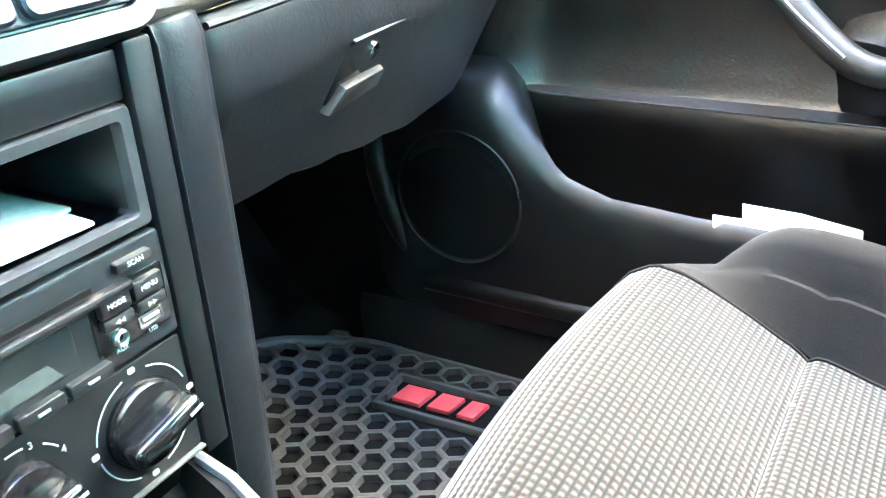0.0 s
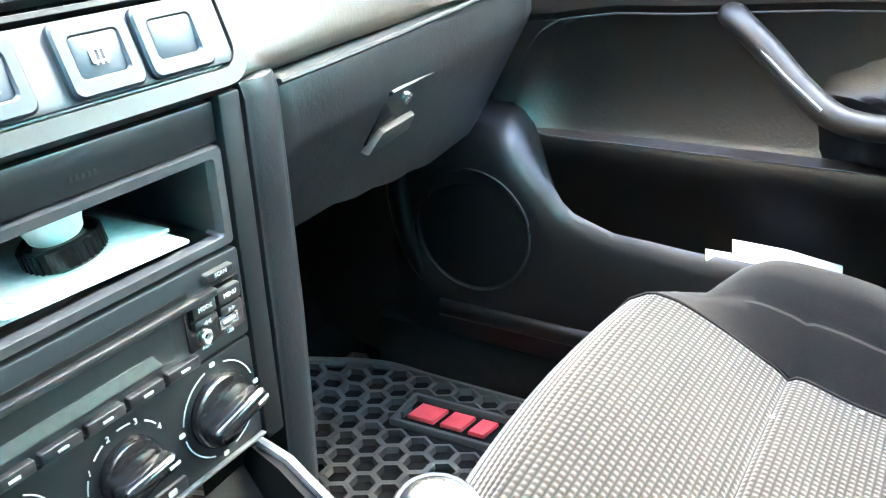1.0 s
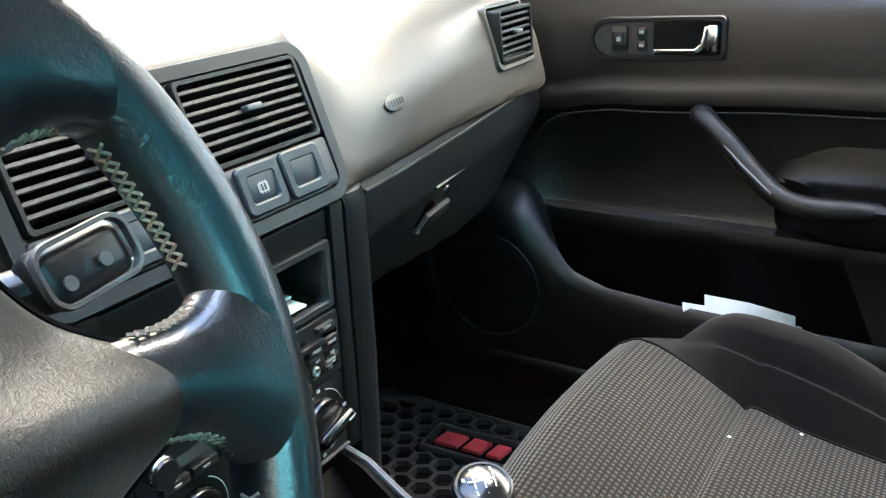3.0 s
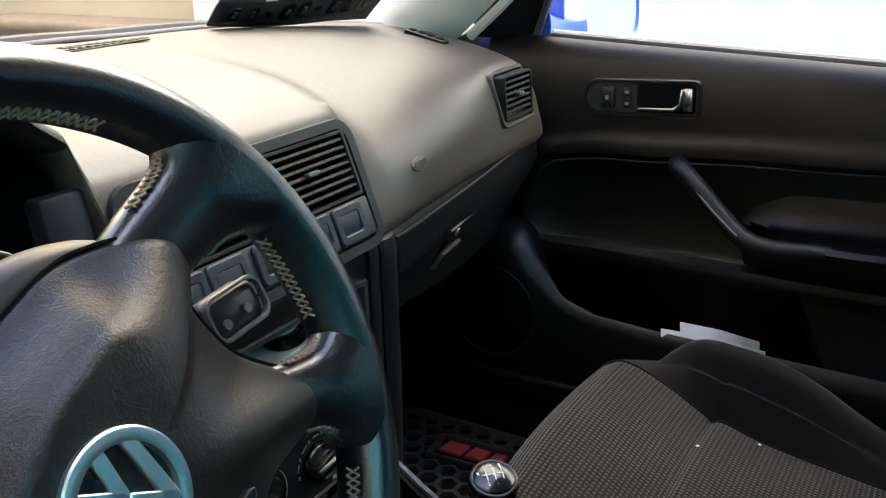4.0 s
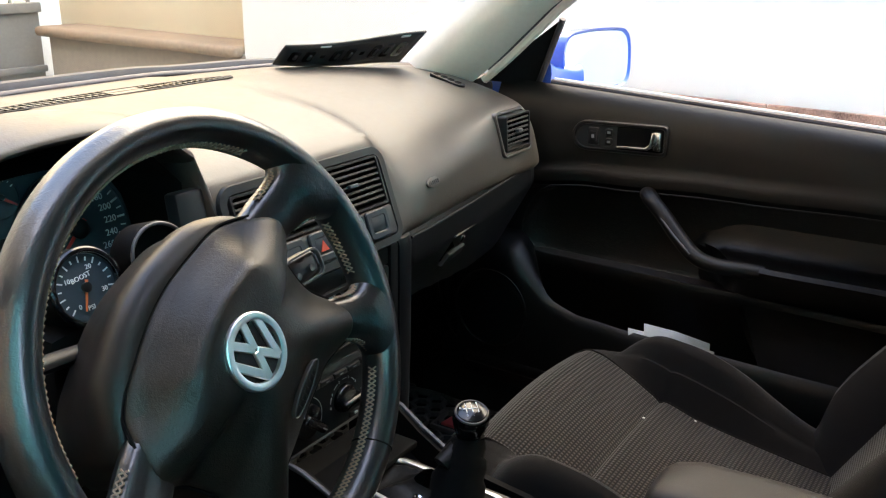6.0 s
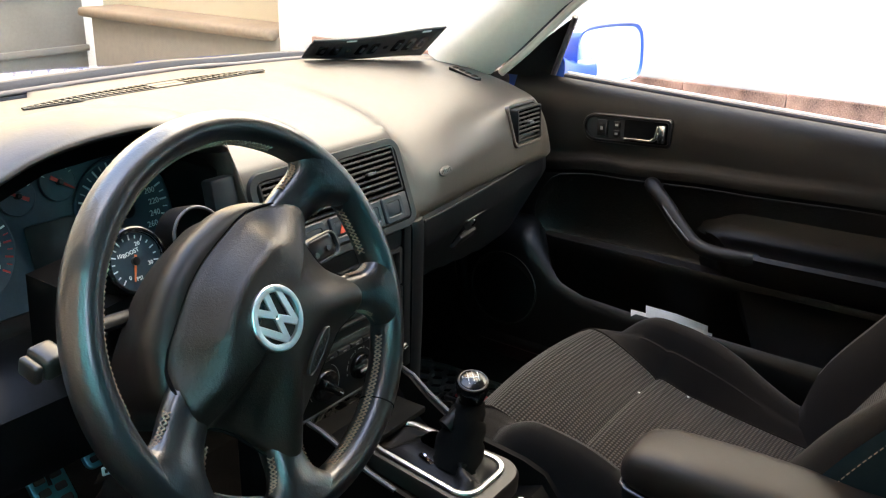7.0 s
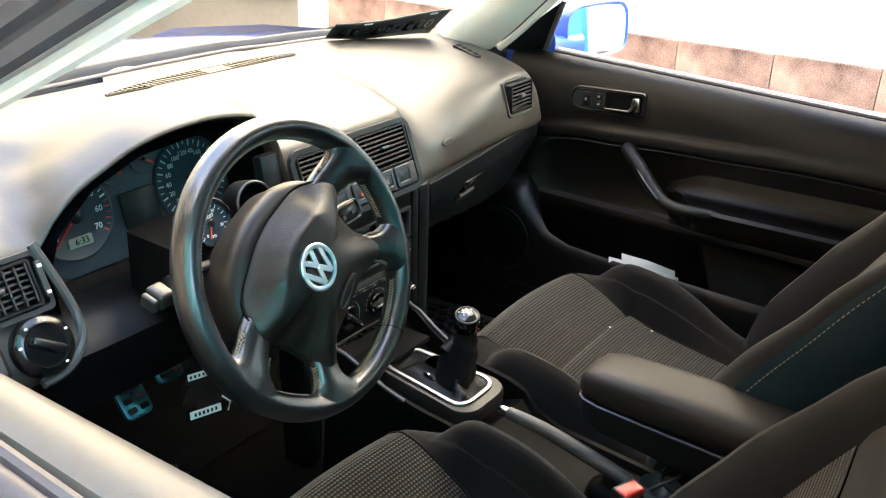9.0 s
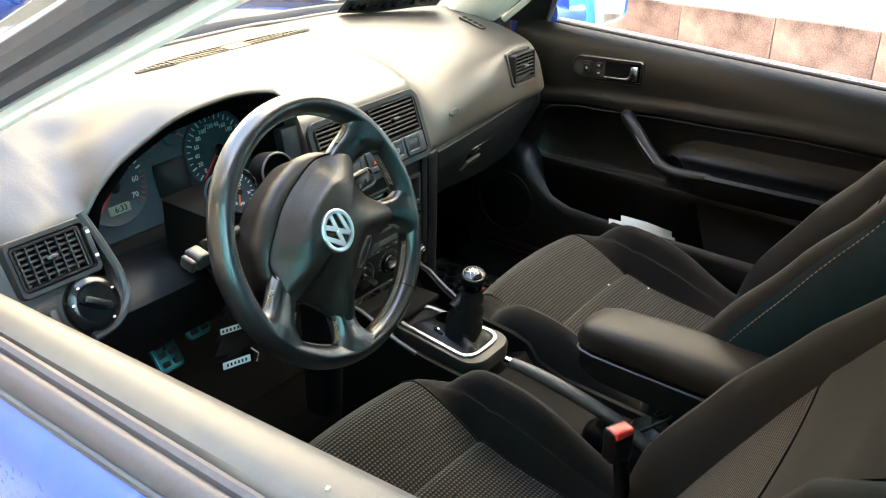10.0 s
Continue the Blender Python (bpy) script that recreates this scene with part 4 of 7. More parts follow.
ld = part("clock_display", slab(rrect(0.036, 0.014, 0.002), MC @ Matrix.Translation((-0.098, -0.036, 0.003)), 0.002, 0.0004), M_LCD, tach, "grey-green clock display")
part("digits", words("6:33", 0.0125, MC @ Matrix.Translation((-0.096, -0.036, 0.0034))), M_DARK, ld, smooth=False)
dial(0.098, -0.002, 0.062, "speedometer", "speedometer up to 260", 218, -38, 26, [(str(n * 20), 218 - 256 * n / 13.0) for n in range(0, 14)], 222, None, 0.0100)
dial(-0.024, 0.042, 0.021, "small_gauge", "small temperature gauge", 150, 30, 8, [], 150)
dial(0.026, 0.047, 0.021, "small_gauge", "small fuel gauge", 150, 30, 8, [], -35)
part("trip_display", slab(rrect(0.060, 0.052, 0.004), MC @ Matrix.Translation((0.004, -0.018, 0.0015)), 0.002, 0.0005), M_LCDDARK, cl, "dark unlit trip display")
for dx in (-0.02, 0.01):
    part("reset_pin", turned([(0.004, -0.01), (0.004, 0.006), (0.002, 0.008), (0.001, 0.008)], MC @ Matrix.Translation((dx, -0.062, 0.004)), 14), M_SATIN, cl)


# ---- steering wheel and column ----
COL = Matrix.Translation((-0.324, 0.145, 0.905)) @ Matrix.Rotation(radians(90 - 22.4), 4, "X")  # the column's axis: x right, y up, z towards the driver
SW = Matrix.Translation((-0.356, 0.109, 0.920)) @ Matrix.Rotation(radians(2.2), 4, "Z") @ Matrix.Rotation(radians(90 - 20.4), 4, "X")  # x right, y up the wheel, z out of it
TURNED = 36.5  # the wheel is turned to the left
RIM, TUBE, DEEP = 0.1666, 0.0147, 0.0185
wheel = thing("steering_wheel", (-0.356, 0.109, 0.920), "black leather four-spoke steering wheel with grey stitching", "steering wheel")


def on_wheel(r, deg, h=0.0):
    a = radians(deg)
    return SW @ Vector((r * math.cos(a), r * math.sin(a), h))


def from_up(r, phi, h=0.0):
    """A point of the wheel, its angle counted clockwise from the wheel's own top."""
    return on_wheel(r, 90 + TURNED - phi, h)


rows = []
for k in range(128):
    a = 360 * k / 128
    # thumb rests swell beside the upper spokes
    phi = (90 + TURNED - a + 180) % 360 - 180
    swell = 1.0 + 0.10 * math.exp(-((abs(phi) - 62) / 12) ** 2) + 0.16 * math.exp(-((abs(phi) - 112) / 20) ** 2)
    rows.append([on_wheel(RIM + TUBE * (swell if math.cos(b) < 0 else 1) * math.cos(b), a, DEEP * math.sin(b)) for b in [2 * math.pi * j / 20 for j in range(20)]])
part("rim", loft(rows, wrap_u=True, wrap_v=True), M_LEATHER, wheel, "worn leather-wrapped rim")
UPPER = ((0.080, 76.5, 0.0210), (0.100, 78.5, 0.0225), (0.118, 81.5, 0.0232), (0.130, 83.8, 0.0245), (0.139, 85.6, 0.0272), (0.146, 87.0, 0.0315), (0.152, 88.0, 0.0375), (0.158, 88.8, 0.0465), (0.1655, 89.2, 0.0600))
LOWER = ((0.080, 133.5, 0.0170), (0.100, 134.0, 0.0178), (0.118, 134.6, 0.0182), (0.130, 135.2, 0.0195), (0.139, 135.8, 0.0228), (0.146, 136.4, 0.0280), (0.152, 136.9, 0.0345), (0.158, 137.3, 0.0435), (0.1655, 137.6, 0.0570))
SPOKES = [(sg, tab) for sg in (1, -1) for tab in (UPPER, LOWER)]
for sg, tab in SPOKES:
    rows = []
    for k, (r, phi, wd) in enumerate(tab):
        th = (0.0150, 0.0150, 0.0150, 0.0153, 0.0158, 0.0164, 0.0171, 0.0180, 0.0188)[k]
        h = (-0.012, -0.009, -0.006, -0.004, -0.002, 0.0, 0.0, 0.0, 0.0)[k]
        mid = from_up(r, sg * phi)
        side = (SW.to_3x3() @ Vector((-math.sin(radians(90 + TURNED - sg * phi)), math.cos(radians(90 + TURNED - sg * phi)), 0)))
        up = SW.to_3x3() @ Vector((0, 0, 1))
        ring = []
        for b in [2 * math.pi * j / 20 for j in range(20)]:
            cx, sx = math.cos(b), math.sin(b)
            across = wd * math.copysign(abs(cx) ** 0.8, cx)
            bend = max(0, k - 3) / 5
            straight, arc = mid + side * across, on_wheel(r, 90 + TURNED - sg * phi + math.degrees(across / r))
            ring.append(straight.lerp(arc, bend) + up * (h + th * math.copysign(abs(sx) ** 0.85, sx)))
        rows.append(ring)
    part("spoke", loft(rows, wrap_v=True, caps=True), M_LEATHER, wheel)
PAD = ((0, 0.067), (12, 0.068), (24, 0.0705), (38, 0.077), (50, 0.0875), (58, 0.0950), (63.5, 0.1000), (67, 0.1030), (72, 0.1065), (77, 0.1098), (82, 0.1130), (86, 0.1152), (89, 0.1145), (91.5, 0.1080), (95, 0.1020), (100, 0.0985), (106, 0.0980), (113, 0.1000), (119, 0.1050), (125, 0.1140), (129, 0.1225), (132, 0.1265), (136, 0.1275), (140, 0.1260), (143, 0.1215), (148, 0.1130), (154, 0.1060), (163, 0.0995), (172, 0.0955), (180, 0.0945))
half = [(r, a) for a, r in PAD] + [(r, -a) for a, r in reversed(PAD[1:-1])]
out = [Vector(v).xy for v in spline([(r * math.sin(radians(a)), r * math.cos(radians(a)), 0) for r, a in half], 3, closed=True)]
turn_up = Matrix.Rotation(radians(TURNED), 4, "Z")


def pad_height(p, k):
    """The cover's height: low along its free edges, level with the spokes at its four tips, a flat crown with a rolled upper edge and broad facets below."""
    phi = abs(math.degrees(math.atan2(p.x, p.y)))
    tip = sum(0.5 + 0.5 * math.cos(math.pi * min(1.0, abs(phi - c) / w)) for c, w in ((77, 21), (136, 19)))
    low = -0.0095 + 0.0180 * tip
    broad = min(1.0, max(0.0, (phi - 48) / 46))
    broad = broad * broad * (3 - 2 * broad)
    start = 0.62 - 0.30 * broad
    u = min(1.0, max(0.0, (k - start) / (1.0 - start)))
    ramp = (u * u * (3 - 2 * u)) * (1 - broad) + u ** 1.45 * broad
    return low + (0.0290 + 0.0020 * (1 - k * k) - low) * (1 - ramp)


rows = []
for k, drop, kk in ((0.90, 0.012, 1.0), (0.985, 0.009, 1.0), (1.0, 0.006, 1.0), (0.994, 0.002, 1.0), (0.975, 0.0, 0.985), (0.95, 0, 0), (0.92, 0, 0), (0.88, 0, 0), (0.84, 0, 0), (0.80, 0, 0), (0.76, 0, 0), (0.72, 0, 0), (0.66, 0, 0), (0.60, 0, 0), (0.52, 0, 0), (0.42, 0, 0), (0.28, 0, 0), (0.12, 0, 0)):
    rows.append([SW @ (turn_up @ Vector((p.x * k, p.y * k, pad_height(p, kk or k) - drop))) for p in out])
part("airbag_cover", loft(rows, wrap_v=True, caps=True), M_PAD, wheel, "grained domed airbag cover")
part("cover_seam", tube([SW @ (turn_up @ Vector((p.x * 1.006, p.y * 1.006, pad_height(p, 1.0) - 0.0035))) for p in out], 0.0016, 6, closed=True), M_DARK, wheel, "dark gap round the cover")
rows = []
for flare, h in ((-0.5, -0.011), (0.0, -0.0115), (0.25, -0.0125), (0.55, -0.0155), (0.80, -0.020), (0.95, -0.025), (1.0, -0.031), (0.85, -0.044), (0.4, -0.062), (0.0, -0.090)):
    ring = []
    for p in out:
        phi = abs(math.degrees(math.atan2(p.x, p.y)))
        wide = 0.015 * min(1.0, max(0.0, (84 - phi) / 40))
        r = min(p.length, 0.108 if phi < 90 else 0.095) + wide * flare - (0.004 if flare < 0 else 0)
        ring.append(SW @ (turn_up @ (Vector((p.x, p.y, 0)).normalized() * r + Vector((0, 0, h)))))
    rows.append(ring)
part("hub_back", loft(rows, wrap_v=True), M_HUB, wheel, "smooth brownish black rear hub cover")
EM = SW @ Matrix.Translation((-0.009, 0.000, 0.0308)) @ Matrix.Rotation(radians(TURNED), 4, "Z") @ Matrix.Scale(0.82, 4)
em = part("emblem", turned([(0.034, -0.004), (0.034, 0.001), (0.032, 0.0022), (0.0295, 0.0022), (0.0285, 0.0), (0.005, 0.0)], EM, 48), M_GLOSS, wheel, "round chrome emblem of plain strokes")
part("ring", loft([[EM @ Vector((r * math.cos(a), r * math.sin(a), h)) for a in [2 * math.pi * k / 48 for k in range(48)]] for r, h in ((0.0345, -0.001), (0.0345, 0.003), (0.0335, 0.004), (0.0300, 0.0042), (0.0272, 0.0036), (0.0266, 0.0))], wrap_v=True), M_EMBLEM, em, "polished silver ring")
for (x0, y0, x1, y1) in ((-0.0120, 0.0275, -0.0008, 0.0050), (0.0120, 0.0275, 0.0008, 0.0050), (-0.0245, 0.0155, -0.0112, -0.0215), (-0.0112, -0.0215, -0.0010, -0.0010), (0.0010, -0.0010, 0.0112, -0.0215), (0.0112, -0.0215, 0.0245, 0.0155)):
    a, b = Vector((x0, y0, 0)), Vector((x1, y1, 0))
    mm = EM @ Matrix.Translation((a + b) / 2 + Vector((0, 0, 0.0018))) @ Matrix.Rotation(math.atan2(y1 - y0, x1 - x0), 4, "Z")
    part("stroke", box(mm.translation, ((b - a).length * 0.82 + 0.003, 0.0066, 0.0030), 0.0006, mm.to_3x3().normalized(), seg=1), M_EMBLEM, em, smooth=False)
AB = SW @ Matrix.Translation((0.0290, -0.0435, 0.0278)) @ Matrix.Rotation(radians(38), 4, "Z") @ Matrix.Rotation(radians(10), 4, "X")
ab = part("airbag_badge", slab([(0.0245 * math.cos(a), 0.0056 * math.sin(a)) for a in [2 * math.pi * k / 24 for k in range(24)]], AB @ Matrix.Translation((0, 0, 0.001)), 0.004, 0.001), M_PAD, wheel, "slim oval embossed badge")
part("rim", tube([AB @ Vector((0.0245 * math.cos(a), 0.0056 * math.sin(a), 0.001)) for a in [2 * math.pi * k / 28 for k in range(28)]], 0.0007, 6, closed=True), M_HEM, ab)
for k in range(6):
    part("letter_bar", slab(rrect(0.0032, 0.0036, 0.0004), AB @ Matrix.Translation((-0.0135 + 0.0054 * k, 0, 0.0014)), 0.0008), M_SATIN, ab)
# crossed stitches along the inner edge of the rim and down the sides of the spokes
bms = bmesh.new()
for a0, a1, nn, b0 in ((-62, 62, 78, 5), (102, 121, 12, -14), (153, 207, 35, -6), (-121, -102, 12, -14)):
    for k in range(nn):
        pts = []
        for f in (0, 1):
            phi = a0 + (a1 - a0) * (k + f) / nn
            sw = TUBE * 1.035 * (1.0 + 0.10 * math.exp(-((abs(phi) - 62) / 12) ** 2) + 0.16 * math.exp(-((abs(phi) - 112) / 20) ** 2))
            pts.append([from_up(RIM - sw * math.cos(radians(b)), phi, DEEP * 1.035 * math.sin(radians(b))) for b in (b0, b0 + 24)])
        tube([pts[0][0], pts[1][1]], 0.0008, 4, bm=bms)
        tube([pts[0][1], pts[1][0]], 0.0008, 4, bm=bms)
for sg, tab in SPOKES:
    for sd in (1, -1):
        line = [Vector(v) for v in spline([Vector((r, phi, wd)) for r, phi, wd in tab[2:9]], 3)]
        for p, q in zip(line, line[1:]):
            if math.hypot(q.x, q.z) > RIM - TUBE * 0.75:
                break
            ends = []
            for v in (p, q):
                ends.append([])
                for b in (0, 24):
                    w = (v.z + 0.0007) * math.cos(radians(b)) ** 0.8
                    ends[-1].append(from_up(math.hypot(v.x, w), sg * v.y + sd * math.degrees(math.atan2(w, v.x)), -0.002 + 0.0158 * math.sin(radians(b))))
            tube([ends[0][0], ends[1][1]], 0.0008, 4, bm=bms)
            tube([ends[0][1], ends[1][0]], 0.0008, 4, bm=bms)
st = part("stitching", bms, M_STITCH, wheel, "grey cross stitching")
st["kind"] = "stuff"
for d in (-50,):
    part("hide_join", tube([on_wheel(RIM + TUBE * 1.01 * math.cos(b), d, DEEP * 1.01 * math.sin(b)) for b in [2 * math.pi * j / 20 for j in range(20)]], 0.0007, 5, closed=True), M_DARK, wheel)

column = thing("steering_column", (-0.324, 0.25, 0.87), "black moulded steering column shroud with stalks", "steering column")
rows = []
for h, w, t, dy in ((-0.03, 0.085, 0.075, -0.01), (-0.06, 0.082, 0.078, -0.012), (-0.11, 0.075, 0.075, -0.012), (-0.17, 0.07, 0.07, -0.01), (-0.24, 0.06, 0.06, 0.0)):
    rows.append([COL @ Vector((w * math.copysign(abs(math.cos(b)) ** 0.7, math.cos(b)), dy + t * math.copysign(abs(math.sin(b)) ** 0.7, math.sin(b)), h)) for b in [2 * math.pi * j / 28 for j in range(28)]])
part("shroud", loft(rows, wrap_v=True, caps=True), M_HARD, column)
stalk = part("indicator_stalk", tube(spline([COL @ Vector(p) for p in ((-0.06, 0.03, -0.055), (-0.12, 0.035, -0.045), (-0.165, 0.036, -0.03))], 4), [0.010, 0.0095, 0.009, 0.009, 0.009, 0.009, 0.009, 0.009, 0.0095], 12, flat=0.7), M_HARD, column, "indicator stalk")
tipm = frame_of((-0.520, 0.172, 0.925), (1, 0.1, 0.02), (0, -0.3, 1))
part("stalk_tip", box((-0.515, 0.170, 0.925), (0.022, 0.020, 0.027), 0.005, tipm.to_3x3(), seg=3), M_STALK, stalk, "worn silvery stalk end")
part("end_cap", box((-0.531, 0.167, 0.924), (0.008, 0.016, 0.021), 0.003, tipm.to_3x3(), seg=3), M_STALK, stalk)
ws_ = part("wiper_stalk", tube(spline([COL @ Vector(p) for p in ((0.05, 0.035, -0.06), (0.08, 0.032, -0.05), (0.105, 0.030, -0.04))], 4), 0.010, 12, flat=0.7), M_SATIN, column, "wiper stalk")
part("paddle", box(COL @ Vector((0.122, 0.030, -0.034)), (0.044, 0.026, 0.022), 0.008, COL.to_3x3() @ Matrix.Rotation(radians(6), 3, "Z"), seg=3), M_SATIN, ws_)
part("paddle_trim", rim_frame(rrect(0.046, 0.028, 0.009), rrect(0.041, 0.023, 0.007), COL @ Matrix.Translation((0.122, 0.030, -0.0205)) @ Matrix.Rotation(radians(6), 4, "Z"), 0.004, 0.001), M_HEM, ws_)
for dx in (-0.012, 0.006):
    part("symbol", turned([(0.0030, -0.001), (0.0030, 0.0005), (0.001, 0.0005)], COL @ Matrix.Translation((0.122 + dx, 0.027 + dx * 0.2, -0.0208)), 14), M_HEM, ws_)

# twin gauge pod on the column: one dial fitted, one hole empty
pod = thing("gauge_pod", (-0.345, 0.25, 0.93), "black twin gauge pod on the column, one hole empty", "gauge pod")
GP = frame_of((-0.378, 0.245, 0.946), (1, 0.02, 0), (0, 0.30, 1))
GQ = frame_of((-0.300, 0.250, 0.948), (1, -0.04, 0), (0, 0.30, 1))
ga = part("boost_gauge", turned([(0.029, -0.04), (0.0305, -0.002), (0.030, 0.002), (0.0275, 0.003), (0.0265, -0.002), (0.004, -0.002)], GP, 40), M_DIAL, pod, "round boost gauge in a gilt-black bezel")
part("bezel", tube([GP @ Vector((0.0295 * math.cos(a), 0.0295 * math.sin(a), 0.001)) for a in [2 * math.pi * k / 40 for k in range(40)]], 0.0028, 8, closed=True), M_GLOSS, ga)
part("word", words("BOOST", 0.0056, GP @ Matrix.Translation((-0.002, 0.0085, -0.0012)) @ Matrix.Rotation(radians(8), 4, "Z")), M_WHITE, ga, smooth=False)
for k in range(17):
    a = radians(225 - 270 * k / 16)
    m2 = GP @ Matrix.Translation((0, 0, -0.0014)) @ Matrix.Rotation(a, 4, "Z")
    part("tick", box(m2 @ Vector((0.0225, 0, 0)), (0.005 if k % 2 == 0 else 0.003, 0.0011, 0.0005), 0, m2.to_3x3()), M_WHITE, ga, smooth=False)
for txt, a in (("0", 235), ("10", 150), ("20", 65), ("30", -20), ("PSI", -90)):
    part("numeral", words(txt, 0.0055, GP @ Matrix.Translation((0.0165 * math.cos(radians(a)), 0.0165 * math.sin(radians(a)), -0.0012))), M_WHITE, ga, smooth=False)
m2 = GP @ Matrix.Translation((0, 0, 0.0)) @ Matrix.Rotation(radians(-108), 4, "Z")
part("needle", slab([(-0.006, -0.0012), (0.019, -0.0006), (0.019, 0.0006), (-0.006, 0.0012)], m2, 0.001), M_ORANGE, ga, "orange pointer")
part("hub", turned([(0.004, -0.003), (0.004, 0.001), (0.001, 0.0015)], GP, 16), M_SATIN, ga)
part("empty_hole", turned([(0.0275, -0.03), (0.0265, -0.012), (0.004, -0.012)], GQ, 36), M_DARK, pod)
part("hole_collar", tube([GQ @ Vector((0.0285 * math.cos(a), 0.0285 * math.sin(a), 0.0)) for a in [2 * math.pi * k / 40 for k in range(40)]], 0.0017, 8, closed=True), M_HEM, pod, "satin collar of the empty hole")
part("saddle", loft([[Vector(p) for p in ((-0.425, y0, 0.84), (-0.418, y0 + 0.006, 0.915), (-0.378, y0 + 0.01, 0.918), (-0.345, y0 + 0.012, 0.916), (-0.300, y0 + 0.01, 0.920), (-0.262, y0 + 0.006, 0.915), (-0.255, y0, 0.84))] for y0 in (0.232, 0.24, 0.30, 0.36)]), M_DULL, pod)
part("sleeve", turned([(0.0315, -0.030), (0.0315, -0.004), (0.0300, -0.001), (0.0300, -0.030)], GP, 36), M_DULL, pod)
part("sleeve", turned([(0.0310, -0.030), (0.0310, -0.004), (0.0290, -0.001), (0.0285, -0.030)], GQ, 36), M_DULL, pod)


# ---- passenger door ----
door = thing("passenger_door", (0.75, 0.0, 0.3), "black plastic passenger door card with cloth insert and map pocket", "car door")


def belt(y):
    return 0.945 + 0.042 * (y - 0.3)


def band(y):
    return lerp_table(((-0.6, 0.835), (-0.21, 0.838), (0.05, 0.828), (0.30, 0.815), (0.43, 0.800), (0.52, 0.78)), y)


ys = [0.52, 0.49, 0.46, 0.44, 0.42, 0.40, 0.38, 0.35, 0.32] + [0.30 - 0.05 * k for k in range(18)]
rows = []
for y in ys:
    bt, bd = belt(y), band(y)
    # the insert starts at its rounded front edge
    f = lerp_table(((0.36, 1.0), (0.41, 0.85), (0.435, 0.45), (0.452, 0.0)), y)
    itop = bd - 0.036 - 0.10 * lerp_table(((0.36, 0.0), (0.41, 0.12), (0.44, 0.6), (0.452, 1.0)), y)
    ibot = 0.628
    xin = 0.738 + 0.029 * f
    pts = [(0.805, bt - 0.02), (0.795, bt), (0.775, bt + 0.004), (0.758, bt - 0.006), (0.745, bt - 0.03), (0.739, bt - 0.06), (0.736, bd + 0.014), (0.735, bd + 0.003),
           (0.731, bd - 0.003), (0.7275, bd - 0.013), (0.7275, bd - 0.026), (0.731, bd - 0.034), (xin - 0.004, itop), (xin, itop - 0.012), (xin + 0.002, (itop + ibot) / 2), (xin, ibot + 0.012), (xin - 0.004, ibot + 0.003),
           (0.741, ibot - 0.001), (0.737, ibot - 0.008), (0.738, ibot - 0.03), (0.745, ibot - 0.06), (0.750, 0.52), (0.752, 0.45), (0.748, 0.38), (0.735, 0.33)]
    rows.append([Vector((x, y, z)) for x, z in pts])
part("upper_panel", loft([r[:11] for r in rows]), M_UPPER, door, "soft padded upper panel")
part("card", loft([r[10:12] for r in rows]), M_DOOR, door)
part("insert_panel", loft([r[11:18] for r in rows]), M_INSERT, door, "pebbled black insert")
part("lower_card", loft([r[17:] for r in rows]), M_DOOR, door)
part("trim_line", tube([(0.7295, y, band(y) - 0.035) for y in reversed(ys) if y < 0.37] + [Vector(q) for q in spline([(0.7285, 0.385, band(0.385) - 0.035), (0.729, 0.412, 0.752), (0.732, 0.436, 0.715), (0.735, 0.447, 0.678), (0.737, 0.441, 0.645), (0.738, 0.425, 0.630)], 4)] + [(0.7385, y, 0.6275) for y in ys if y < 0.41], 0.0012, 6), M_GREYTRIM, door, "thin satin edge line round the insert")
part("belt_seal", tube([(0.797, y, belt(y) + 0.003) for y in ys], 0.006, 8), M_SEAL, door)
# white strip added for the sky reflected along the outer seal
part("bright_strip", tube([(0.809, y, belt(y) + 0.0075) for y in ys], 0.0032, 8), M_WHITEPLASTIC, door, "outer window seal's sky reflection as a white strip")
part("outer_skin", loft([[Vector((x, y, z)) for x, z in ((0.80, belt(y) - 0.004), (0.828, belt(y) - 0.03), (0.858, 0.80), (0.866, 0.65), (0.862, 0.45), (0.84, 0.24))] for y in (0.60, 0.3, -0.2, -0.7, -0.97)]), M_PAINT, door, "blue painted outer skin")
# map pocket and speaker pod
ZT = ((-0.60, 0.522), (-0.15, 0.530), (0.16, 0.534), (0.28, 0.540), (0.33, 0.552), (0.355, 0.568), (0.375, 0.590), (0.395, 0.620), (0.415, 0.648), (0.435, 0.664), (0.47, 0.668), (0.60, 0.655))
rows = []
for y in [0.60, 0.57, 0.53, 0.49, 0.46, 0.445, 0.43, 0.415, 0.40, 0.385, 0.37, 0.355, 0.34, 0.32, 0.29, 0.25, 0.2, 0.1, 0.0, -0.1, -0.2, -0.35, -0.55]:
    zt = lerp_table(ZT, y)
    f = lerp_table(((0.34, 0.0), (0.36, 0.1), (0.42, 0.75), (0.46, 1.0)), y)  # 1: solid pod, 0: open pocket
    xi = 0.676 + 0.066 * f
    pts = [(xi + 0.004 + 0.012 * f, zt - 0.10 + 0.08 * f), (xi, zt - 0.008 + 0.006 * f), (xi - 0.006 - 0.022 * f, zt + 0.002 - 0.004 * f), (0.664 + 0.012 * f, zt - 0.004 - 0.014 * f), (0.659, zt - 0.02 - 0.02 * f), (0.656, zt - 0.06), (0.657, 0.44), (0.662, 0.39), (0.672, 0.355), (0.70, 0.338)]
    rows.append([Vector((x + 0.02 * max(0, y - 0.54) / 0.06, y, z)) for x, z in pts])
